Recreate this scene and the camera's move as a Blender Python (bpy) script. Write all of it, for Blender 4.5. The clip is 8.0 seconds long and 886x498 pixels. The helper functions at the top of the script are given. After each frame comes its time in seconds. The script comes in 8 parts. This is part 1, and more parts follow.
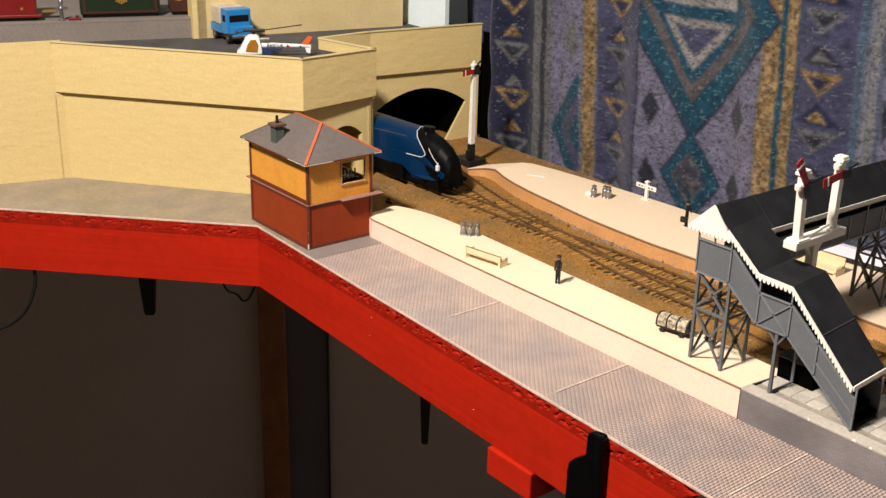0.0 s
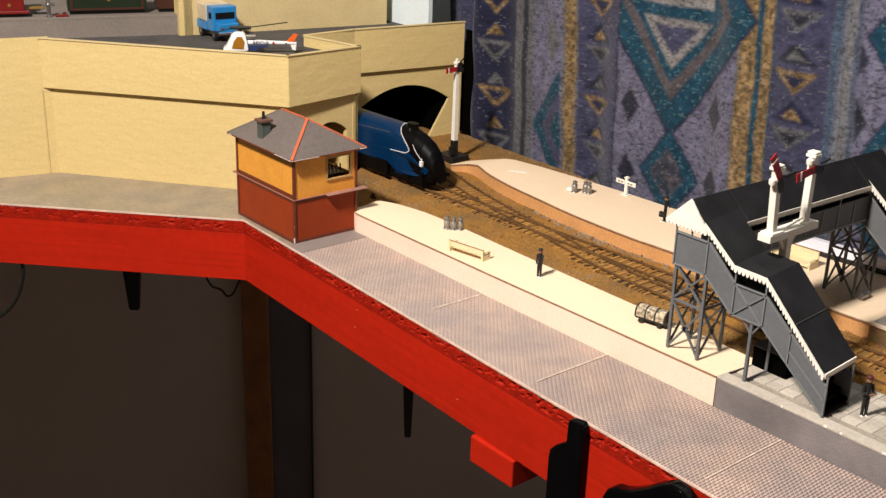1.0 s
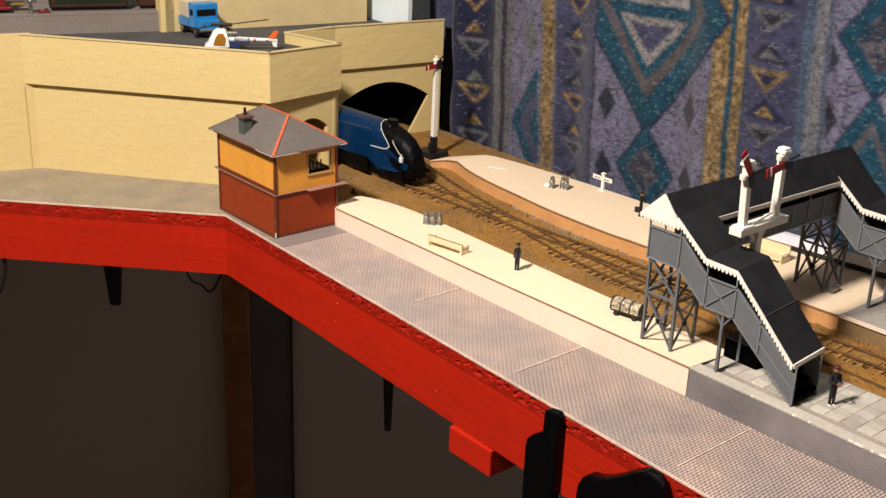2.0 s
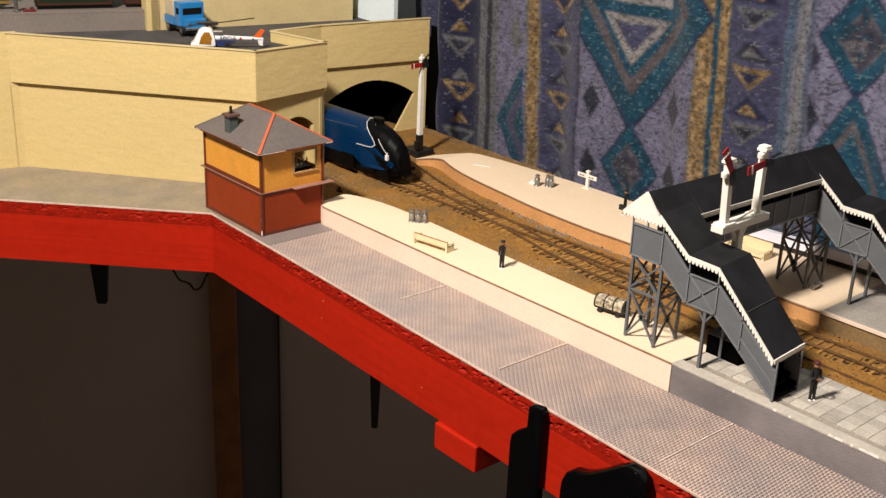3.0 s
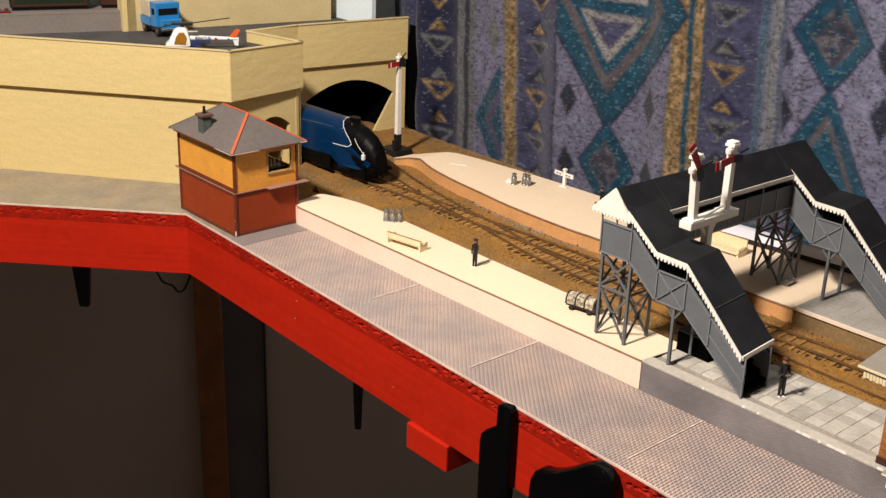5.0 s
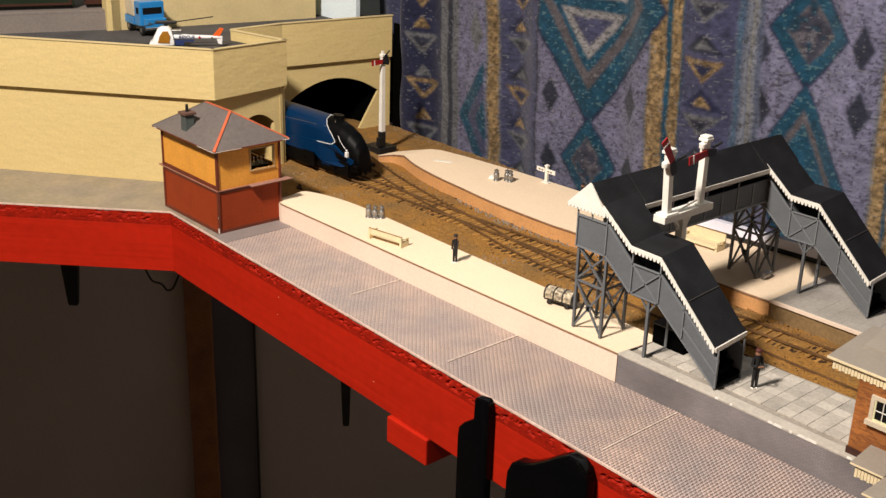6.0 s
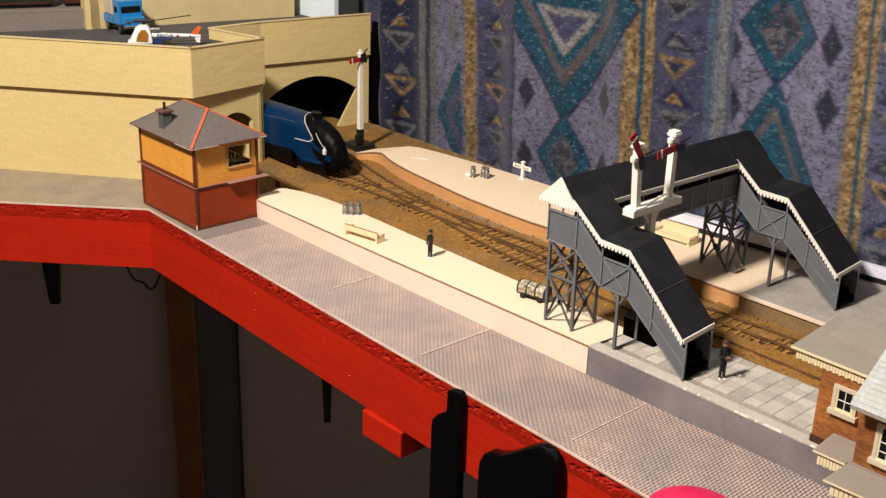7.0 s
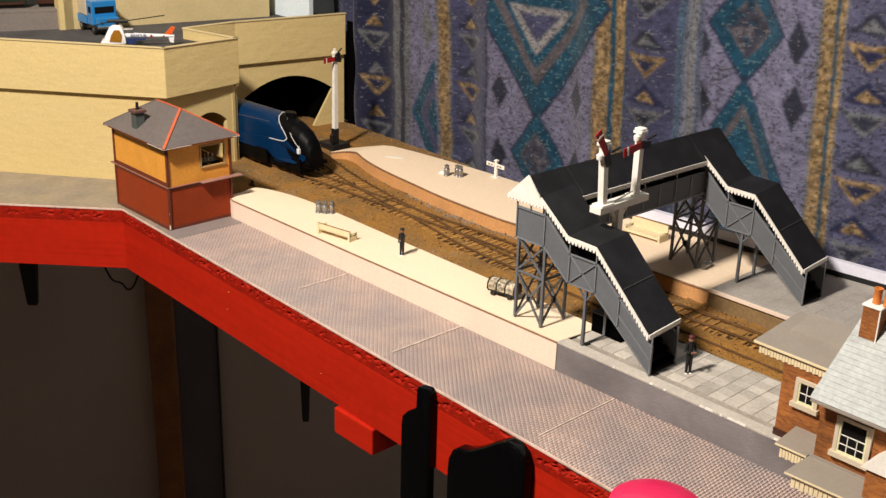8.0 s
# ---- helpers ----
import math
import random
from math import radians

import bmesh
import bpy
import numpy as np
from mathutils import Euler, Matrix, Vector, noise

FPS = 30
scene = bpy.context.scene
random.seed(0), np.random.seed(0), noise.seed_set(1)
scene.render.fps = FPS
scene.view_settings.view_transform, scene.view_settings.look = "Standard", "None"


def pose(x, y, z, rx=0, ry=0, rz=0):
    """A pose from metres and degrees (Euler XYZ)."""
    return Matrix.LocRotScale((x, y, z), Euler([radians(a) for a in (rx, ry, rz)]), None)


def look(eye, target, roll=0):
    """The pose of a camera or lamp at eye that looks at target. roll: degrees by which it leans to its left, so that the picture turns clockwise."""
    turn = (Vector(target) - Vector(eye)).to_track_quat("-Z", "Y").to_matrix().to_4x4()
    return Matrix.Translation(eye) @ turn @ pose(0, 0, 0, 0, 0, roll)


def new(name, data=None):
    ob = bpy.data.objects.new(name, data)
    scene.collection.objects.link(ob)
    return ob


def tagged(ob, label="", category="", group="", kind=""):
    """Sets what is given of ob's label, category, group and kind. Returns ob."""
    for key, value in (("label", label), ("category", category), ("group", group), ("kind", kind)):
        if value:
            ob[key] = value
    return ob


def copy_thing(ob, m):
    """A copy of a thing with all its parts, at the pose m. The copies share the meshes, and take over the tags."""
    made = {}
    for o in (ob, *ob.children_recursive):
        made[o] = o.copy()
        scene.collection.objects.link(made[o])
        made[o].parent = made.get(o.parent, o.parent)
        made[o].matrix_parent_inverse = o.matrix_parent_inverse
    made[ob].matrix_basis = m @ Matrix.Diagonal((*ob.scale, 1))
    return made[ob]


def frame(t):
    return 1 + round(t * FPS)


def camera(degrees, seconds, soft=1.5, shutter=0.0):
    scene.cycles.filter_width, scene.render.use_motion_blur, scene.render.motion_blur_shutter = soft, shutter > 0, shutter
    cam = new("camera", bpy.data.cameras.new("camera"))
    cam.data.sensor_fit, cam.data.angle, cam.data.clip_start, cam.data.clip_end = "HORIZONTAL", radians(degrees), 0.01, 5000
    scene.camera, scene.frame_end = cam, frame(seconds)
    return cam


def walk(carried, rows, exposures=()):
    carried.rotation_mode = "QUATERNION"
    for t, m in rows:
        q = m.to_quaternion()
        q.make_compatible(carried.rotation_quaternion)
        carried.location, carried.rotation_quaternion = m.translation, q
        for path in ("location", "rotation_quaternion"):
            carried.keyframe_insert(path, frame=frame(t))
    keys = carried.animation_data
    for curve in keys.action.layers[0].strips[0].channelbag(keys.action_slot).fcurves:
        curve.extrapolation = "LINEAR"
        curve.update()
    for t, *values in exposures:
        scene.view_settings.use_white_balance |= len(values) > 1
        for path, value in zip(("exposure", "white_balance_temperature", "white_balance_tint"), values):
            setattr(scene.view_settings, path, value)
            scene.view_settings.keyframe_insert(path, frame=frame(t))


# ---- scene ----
# ---------------------------------------------------------------- camera
cam = camera(43.0, 8.0, soft=1.45)
PATH = [
    (0.0, pose(0.84521, -0.58992, 0.38173, 69.075, -1.321, 51.605)),
    (0.5, pose(0.85157, -0.59645, 0.38266, 69.079, -1.500, 51.255)),
    (1.0, pose(0.85925, -0.60467, 0.38494, 69.013, -1.718, 50.717)),
    (1.5, pose(0.86667, -0.61073, 0.38673, 68.968, -1.941, 50.223)),
    (3.0, pose(0.87760, -0.61584, 0.39050, 68.806, -2.194, 49.170)),
    (3.5, pose(0.87949, -0.61309, 0.38919, 68.864, -2.200, 49.054)),
    (4.0, pose(0.88068, -0.60842, 0.38789, 68.903, -2.118, 48.943)),
    (4.5, pose(0.88352, -0.60265, 0.38703, 68.935, -1.966, 48.933)),
    (6.0, pose(0.90394, -0.59289, 0.38772, 68.857, -1.663, 48.564)),
    (6.5, pose(0.91246, -0.59217, 0.38792, 68.842, -1.635, 48.262)),
    (7.0, pose(0.91931, -0.59185, 0.38785, 68.872, -1.673, 47.887)),
    (7.5, pose(0.92646, -0.58946, 0.38787, 68.913, -1.662, 47.550)),
    (8.0, pose(0.93179, -0.58661, 0.38881, 68.878, -1.635, 47.086)),
]
walk(cam, PATH, [(0.0, 0.03), (1.5, 0.0), (4.0, -0.06), (8.0, -0.07)])

# ---------------------------------------------------------------- light
world = bpy.data.worlds.new("room_air")
scene.world = world
world.use_nodes = True
world.node_tree.nodes["Background"].inputs[0].default_value = (1.0, 0.93, 0.86, 1)
world.node_tree.nodes["Background"].inputs[1].default_value = 0.30


def lamp(name, at, to, size, watts, color):
    data = bpy.data.lights.new(name, "AREA")
    data.shape, data.size, data.energy, data.color = "DISK", size, watts, color
    ob = new(name, data)
    ob.matrix_basis = look(at, to)
    return ob


lamp("ceiling_lamp", (0.37, -0.82, 1.06), (0.2, 0.05, 0.0), 0.14, 33.8, (1.0, 0.90, 0.80))

# ---------------------------------------------------------------- materials


def mat(name, color, rough=0.7, metal=0.0, var=0.12, scale=40.0, bump=0.15, fine=400.0, spec=0.4, tint=None, coat=0.0, piece=0.0):
    """A painted or raw surface: base colour with a coarse and a fine variation, and fine relief."""
    m = bpy.data.materials.new(name)
    m.use_nodes = True
    nt = m.node_tree
    n, l = nt.nodes, nt.links
    b = n["Principled BSDF"]
    b.inputs["Roughness"].default_value = rough
    b.inputs["Metallic"].default_value = metal
    b.inputs["Specular IOR Level"].default_value = spec
    b.inputs["Coat Weight"].default_value = coat
    tc = n.new("ShaderNodeTexCoord")
    geo = n.new("ShaderNodeNewGeometry")
    n1, n2 = n.new("ShaderNodeTexNoise"), n.new("ShaderNodeTexNoise")
    for q, s, d in ((n1, scale, 4.0), (n2, fine, 3.0)):
        q.inputs["Scale"].default_value, q.inputs["Detail"].default_value = s, d
        l.new(geo.outputs["Position"], q.inputs["Vector"])
    other = tint or [c * 0.55 for c in color]
    mix = n.new("ShaderNodeMix")
    mix.data_type = "RGBA"
    mix.inputs["A"].default_value = (*color, 1)
    mix.inputs["B"].default_value = (*other, 1)
    ramp = n.new("ShaderNodeMapRange")
    ramp.inputs["From Min"].default_value, ramp.inputs["From Max"].default_value = 0.4, 0.75
    ramp.inputs["To Max"].default_value = min(1.0, var * 4)
    l.new(n1.outputs["Fac"], ramp.inputs["Value"])
    l.new(ramp.outputs["Result"], mix.inputs["Factor"])
    hsv = n.new("ShaderNodeHueSaturation")
    val = n.new("ShaderNodeMapRange")
    val.inputs["From Min"].default_value, val.inputs["From Max"].default_value = 0.3, 0.7
    val.inputs["To Min"].default_value, val.inputs["To Max"].default_value = 1 - var, 1 + var
    l.new(n2.outputs["Fac"], val.inputs["Value"])
    if piece:
        oi = n.new("ShaderNodeObjectInfo")
        pr = n.new("ShaderNodeMapRange")
        pr.inputs["To Min"].default_value, pr.inputs["To Max"].default_value = 1 - piece, 1 + piece
        l.new(oi.outputs["Random"], pr.inputs["Value"])
        mu = n.new("ShaderNodeMath")
        mu.operation = "MULTIPLY"
        l.new(val.outputs["Result"], mu.inputs[0])
        l.new(pr.outputs["Result"], mu.inputs[1])
        l.new(mu.outputs[0], hsv.inputs["Value"])
    else:
        l.new(val.outputs["Result"], hsv.inputs["Value"])
    l.new(mix.outputs["Result"], hsv.inputs["Color"])
    l.new(hsv.outputs["Color"], b.inputs["Base Color"])
    if bump:
        bp = n.new("ShaderNodeBump")
        bp.inputs["Strength"].default_value, bp.inputs["Distance"].default_value = bump, 0.0006
        l.new(n2.outputs["Fac"], bp.inputs["Height"])
        l.new(bp.outputs["Normal"], b.inputs["Normal"])
    return m


def glass(name):
    m = bpy.data.materials.new(name)
    m.use_nodes = True
    b = m.node_tree.nodes["Principled BSDF"]
    b.inputs["Transmission Weight"].default_value, b.inputs["Roughness"].default_value = 1.0, 0.05
    b.inputs["Base Color"].default_value = (0.95, 0.95, 0.9, 1)
    b.inputs["IOR"].default_value = 1.1
    return m


def brick_mat(name, c1, c2, mortar, size, row, gap, turn=(0, 0, 0), rough=0.8, bump=0.4, offset=0.5, var=0.25):
    """A printed or embossed sheet of bricks, setts or slates: size and row in metres."""
    m = mat(name, c1, rough, var=0.1, bump=0)
    nt = m.node_tree
    n, l = nt.nodes, nt.links
    b = n["Principled BSDF"]
    geo = n.new("ShaderNodeNewGeometry")
    mp = n.new("ShaderNodeMapping")
    mp.inputs["Rotation"].default_value = [radians(a) for a in turn]
    l.new(geo.outputs["Position"], mp.inputs["Vector"])
    br = n.new("ShaderNodeTexBrick")
    br.offset = offset
    br.inputs["Scale"].default_value = 1.0
    br.inputs["Brick Width"].default_value, br.inputs["Row Height"].default_value = size, row
    br.inputs["Mortar Size"].default_value, br.inputs["Mortar Smooth"].default_value = gap, 0.3
    br.inputs["Color1"].default_value, br.inputs["Color2"].default_value = (*c1, 1), (*c2, 1)
    br.inputs["Mortar"].default_value = (*mortar, 1)
    l.new(mp.outputs["Vector"], br.inputs["Vector"])
    ns = n.new("ShaderNodeTexNoise")
    ns.inputs["Scale"].default_value, ns.inputs["Detail"].default_value = 22.0, 5.0
    l.new(geo.outputs["Position"], ns.inputs["Vector"])
    vr = n.new("ShaderNodeMapRange")
    vr.inputs["From Min"].default_value, vr.inputs["From Max"].default_value = 0.3, 0.7
    vr.inputs["To Min"].default_value, vr.inputs["To Max"].default_value = 1 - var, 1 + var
    l.new(ns.outputs["Fac"], vr.inputs["Value"])
    hs = n.new("ShaderNodeHueSaturation")
    l.new(br.outputs["Color"], hs.inputs["Color"])
    l.new(vr.outputs["Result"], hs.inputs["Value"])
    l.new(hs.outputs["Color"], b.inputs["Base Color"])
    bp = n.new("ShaderNodeBump")
    bp.invert = True
    bp.inputs["Strength"].default_value, bp.inputs["Distance"].default_value = bump, 0.0005
    l.new(br.outputs["Fac"], bp.inputs["Height"])
    l.new(bp.outputs["Normal"], b.inputs["Normal"])
    return m


def stone_paint(name, color):
    """Cream emboss sheet: thin courses of rough stone pressed in the card."""
    m = mat(name, color, 0.75, var=0.05, scale=9.0, bump=0, tint=[color[0] * 0.9, color[1] * 0.86, color[2] * 0.72])
    n, l = m.node_tree.nodes, m.node_tree.links
    geo = n.new("ShaderNodeNewGeometry")
    mp = n.new("ShaderNodeMapping")
    mp.inputs["Scale"].default_value = (62, 62, 135)
    l.new(geo.outputs["Position"], mp.inputs["Vector"])
    ns = n.new("ShaderNodeTexNoise")
    ns.inputs["Scale"].default_value, ns.inputs["Detail"].default_value, ns.inputs["Roughness"].default_value = 1.0, 2.5, 0.5
    l.new(mp.outputs["Vector"], ns.inputs["Vector"])
    bp = n.new("ShaderNodeBump")
    bp.inputs["Strength"].default_value, bp.inputs["Distance"].default_value = 0.33, 0.0020
    l.new(ns.outputs["Fac"], bp.inputs["Height"])
    l.new(bp.outputs["Normal"], n["Principled BSDF"].inputs["Normal"])
    return m


CREAM = stone_paint("cream_stone_card", (0.648, 0.507, 0.232))
CREAM_EDGE = mat("cream_card_edge", (0.60, 0.48, 0.25), 0.7, var=0.06)
DECK = mat("dark_felt_deck", (0.075, 0.07, 0.07), 0.9, var=0.2, scale=30)


def streaked(m, way, amount):
    """Brush streaks: a second, stretched noise over the base colour of a painted board."""
    n, l = m.node_tree.nodes, m.node_tree.links
    b = n["Principled BSDF"]
    src = b.inputs["Base Color"].links[0].from_socket
    geo, mp, ns, vr, hs = n.new("ShaderNodeNewGeometry"), n.new("ShaderNodeMapping"), n.new("ShaderNodeTexNoise"), n.new("ShaderNodeMapRange"), n.new("ShaderNodeHueSaturation")
    mp.inputs["Scale"].default_value = way
    ns.inputs["Scale"].default_value, ns.inputs["Detail"].default_value = 1.0, 5.0
    l.new(geo.outputs["Position"], mp.inputs["Vector"])
    l.new(mp.outputs["Vector"], ns.inputs["Vector"])
    vr.inputs["From Min"].default_value, vr.inputs["From Max"].default_value = 0.3, 0.7
    vr.inputs["To Min"].default_value, vr.inputs["To Max"].default_value = 1 - amount, 1 + amount
    l.new(ns.outputs["Fac"], vr.inputs["Value"])
    l.new(src, hs.inputs["Color"])
    l.new(vr.outputs["Result"], hs.inputs["Value"])
    l.new(hs.outputs["Color"], b.inputs["Base Color"])
    bp = n.new("ShaderNodeBump")
    bp.inputs["Strength"].default_value, bp.inputs["Distance"].default_value = 0.22, 0.0008
    l.new(ns.outputs["Fac"], bp.inputs["Height"])
    l.new(bp.outputs["Normal"], b.inputs["Normal"])
    return m


def stained(m, scale, low, high):
    """Broad soft patches that shift the hue of a printed or painted sheet between two tints."""
    n, l = m.node_tree.nodes, m.node_tree.links
    b = n["Principled BSDF"]
    src = b.inputs["Base Color"].links[0].from_socket
    geo, ns, rp, mx = n.new("ShaderNodeNewGeometry"), n.new("ShaderNodeTexNoise"), n.new("ShaderNodeMapRange"), n.new("ShaderNodeMix")
    ns.inputs["Scale"].default_value, ns.inputs["Detail"].default_value = scale, 3.0
    l.new(geo.outputs["Position"], ns.inputs["Vector"])
    rp.inputs["From Min"].default_value, rp.inputs["From Max"].default_value = 0.32, 0.68
    l.new(ns.outputs["Fac"], rp.inputs["Value"])
    mx.data_type = "RGBA"
    mx.inputs["A"].default_value, mx.inputs["B"].default_value = (*low, 1), (*high, 1)
    l.new(rp.outputs["Result"], mx.inputs["Factor"])
    mu = n.new("ShaderNodeMix")
    mu.data_type, mu.blend_type = "RGBA", "MULTIPLY"
    mu.inputs["Factor"].default_value = 1.0
    l.new(src, mu.inputs["A"])
    l.new(mx.outputs["Result"], mu.inputs["B"])
    l.new(mu.outputs["Result"], b.inputs["Base Color"])
    return m


RED = mat("red_gloss_paint", (0.425, 0.016, 0.005), 0.5, var=0.06, scale=14, fine=120, bump=0.15, spec=0.12, tint=(0.34, 0.012, 0.005))
streaked(RED, (7, 7, 260), 0.09)
RED_RAW = mat("red_chipped_edge", (0.335, 0.0135, 0.005), 0.55, var=0.16, scale=110, fine=420, bump=0.35, spec=0.08, tint=(0.17, 0.009, 0.005))
GREY_BOARD = mat("grey_road_paint", (0.27, 0.235, 0.20), 0.5, var=0.10, scale=14, fine=200, bump=0.06, tint=(0.26, 0.225, 0.12))
stained(GREY_BOARD, 30.0, (0.86, 0.87, 0.86), (1.18, 1.12, 1.0))
PAPER_EDGE = mat("pale_paper_edge", (0.74, 0.54, 0.45), 0.8, var=0.15)
SETTS = mat("embossed_sett", (0.515, 0.423, 0.388), 0.32, var=0.10, scale=90, fine=500, bump=0.25, spec=0.75, tint=(0.40, 0.352, 0.338), piece=0.10)
stained(SETTS, 17.0, (0.80, 0.795, 0.825), (1.10, 0.99, 0.92))
stained(SETTS, 48.0, (0.86, 0.87, 0.90), (1.08, 1.06, 1.03))
SEAM = mat("rubbed_paper_seam", (0.64, 0.53, 0.46), 0.7, var=0.2, scale=160)
WORN_JOINT = mat("worn_sett_joint", (0.265, 0.226, 0.213), 0.6, var=0.15, scale=60)
SETT_JOINT = mat("sett_joint", (0.175, 0.149, 0.142), 0.6, var=0.15, scale=60)
WORN_SHEET = mat("worn_grey_sheet", (0.235, 0.200, 0.190), 0.45, var=0.12, scale=40, fine=500, bump=0.2, tint=(0.19, 0.17, 0.165))
GREY_BRICK = brick_mat("grey_brick_paper", (0.195, 0.176, 0.180), (0.225, 0.202, 0.204), (0.145, 0.132, 0.137), 0.0042, 0.0014, 0.0002, (90, 0, 0), 0.7, 0.3)
CARD = mat("bare_cream_card", (0.86, 0.69, 0.50), 0.75, var=0.04, scale=10, bump=0.08)
CARD_SIDE = mat("bare_card_side", (0.83, 0.67, 0.54), 0.75, var=0.05, scale=16, bump=0.08)
CARD_LINE = mat("brown_card_edge", (0.30, 0.17, 0.10), 0.85, var=0.2, scale=90)
PEACH = mat("peach_plaster_side", (0.64, 0.325, 0.125), 0.8, var=0.1, scale=25)
CONCRETE = mat("grey_concrete_paint", (0.43, 0.40, 0.36), 0.75, var=0.10, scale=30, fine=300)
SLAB = mat("paving_slab", (0.47, 0.432, 0.378), 0.75, var=0.10, scale=60, piece=0.20)
FAR_SLAB = mat("far_paving_slab", (0.40, 0.37, 0.335), 0.75, var=0.10, scale=40, piece=0.03)
MORTAR = mat("slab_bedding", (0.345, 0.310, 0.265), 0.9, var=0.15, scale=40)
BALLAST = mat("rusty_ballast", (0.290, 0.140, 0.027), 0.95, var=0.32, scale=22, fine=650, bump=0.8, tint=(0.150, 0.096, 0.040))
STONE = mat("ballast_stone", (0.26, 0.128, 0.031), 0.95, var=0.4, scale=35, fine=600, tint=(0.19, 0.13, 0.07))
GREY_STONE = mat("grey_ballast_stone", (0.27, 0.235, 0.19), 0.95, var=0.3, scale=70, fine=600)
SLEEPER = mat("weathered_sleeper", (0.37, 0.19, 0.045), 0.9, var=0.3, scale=60, tint=(0.27, 0.135, 0.04), piece=0.25)
# dark brown of the loose lumps, also painted in for shaded gaps and pits
LUMP_AND_SHADE = mat("lump_and_shade_brown", (0.05, 0.025, 0.010), 0.9, var=0.4, scale=200, bump=0.8)
RAIL = mat("rusty_rail", (0.150, 0.076, 0.027), 0.7, 0.0, var=0.25, scale=60)
# paler copy of the grey plastic: light on the span's ribs put into colour
PALE_PLASTIC = mat("lit_grey_plastic_edge", (0.30, 0.315, 0.33), 0.5, var=0.08, scale=60, bump=0.05)
GREY_PLASTIC = mat("grey_moulded_plastic", (0.130, 0.139, 0.152), 0.5, var=0.06, scale=40, bump=0.05)
BLACK_FELT = mat("black_roof_card", (0.0095, 0.0095, 0.0110), 0.55, var=0.25, scale=60, fine=900, bump=0.3, spec=0.24, tint=(0.016, 0.0165, 0.019))
FELT_SEAM = mat("pale_felt_seam", (0.040, 0.038, 0.038), 0.6, var=0.3, scale=300)
# lighter grey plastic for stair ribs, with their caught light in the colour
RIB_PLASTIC = mat("lit_grey_rib", (0.185, 0.197, 0.212), 0.45, var=0.08, scale=60, bump=0.05)
# near-black for panes, and for shade inside the footbridge put into the colour
DARK_IN = mat("pane_and_shade_black", (0.006, 0.0055, 0.0055), 0.7, spec=0.12)
# flat black: shade in the tunnel, portal gap and stairs put into the colour
TUNNEL = mat("box_and_shade_black", (0.002, 0.002, 0.002), 1.0, spec=0.0, bump=0)
COOL_WHITE = mat("cool_white_gloss", (0.78, 0.78, 0.90), 0.4, var=0.04, scale=60, bump=0.03)
WHITE = mat("white_paint", (0.84, 0.81, 0.74), 0.55, var=0.05, scale=80, bump=0.05)
IVORY = mat("ivory_plastic", (0.78, 0.66, 0.42), 0.5, var=0.05, bump=0.03)
SIG_RED = mat("signal_red", (0.38, 0.014, 0.014), 0.4, var=0.08, bump=0.03)
BLACK = mat("black_paint", (0.012, 0.012, 0.013), 0.45, var=0.1)
GLOSS_BLACK = mat("gloss_black_plastic", (0.0022, 0.0022, 0.0025), 0.10, var=0.1, bump=0.0, spec=0.12)
BOX_RED = mat("brick_red_card", (0.285, 0.041, 0.010), 0.65, spec=0.2, var=0.08, scale=60, bump=0.1)
BOX_BROWN = mat("brown_corner_trim", (0.15, 0.03, 0.013), 0.6, var=0.12, scale=90)
OCHRE = mat("ochre_clapboard", (0.74, 0.325, 0.046), 0.6, var=0.08, scale=45, bump=0.2)
SLATE = mat("grey_slate_card", (0.125, 0.105, 0.098), 0.7, var=0.10, scale=22, fine=250, bump=0.1, tint=(0.165, 0.135, 0.122))
RIDGE = mat("orange_ridge_strip", (0.60, 0.125, 0.05), 0.6, var=0.1, scale=100)
BLUE = mat("express_blue", (0.0004, 0.021, 0.072), 0.30, var=0.04, bump=0.02, spec=0.22)
COAL = mat("black_coal", (0.003, 0.003, 0.0034), 0.6, var=0.3, scale=300, spec=0.06)
LOCO_BLACK = mat("engine_black", (0.0022, 0.0022, 0.0026), 0.45, var=0.1, bump=0.03, spec=0.09)
CHROME = mat("bright_metal", (0.75, 0.76, 0.78), 0.25, 1.0, var=0.03, bump=0.02)
STEEL = mat("dull_pewter", (0.36, 0.35, 0.34), 0.38, 0.85, var=0.12, scale=200, bump=0.1)
COACH_BLUE = mat("coach_pale_blue", (0.50, 0.66, 0.74), 0.4, var=0.04, bump=0.02)
COACH_DARK = mat("coach_dark_blue", (0.012, 0.055, 0.13), 0.4, var=0.05, bump=0.02)
COACH_ROOF = mat("coach_white_roof", (0.80, 0.80, 0.78), 0.5, var=0.03, bump=0.02)
TRUCK_BLUE = mat("toy_blue", (0.015, 0.20, 0.50), 0.35, var=0.04, bump=0.02, coat=0.3)
TOY_WHITE = mat("toy_white", (0.80, 0.80, 0.80), 0.35, var=0.03, bump=0.02, coat=0.3)
TOY_ORANGE = mat("toy_orange", (0.75, 0.12, 0.02), 0.35, var=0.03, bump=0.02)
AMBER = mat("amber_canopy", (0.30, 0.13, 0.015), 0.15, var=0.1, bump=0.0, coat=0.5)
TOY_NAVY = mat("toy_navy", (0.02, 0.035, 0.12), 0.4, var=0.05)
BRICK = brick_mat("orange_brick_print", (0.39, 0.13, 0.022), (0.19, 0.055, 0.011), (0.25, 0.115, 0.042), 0.0034, 0.0012, 0.00015, (90, 0, 0), 0.75, 0.4, var=0.4)
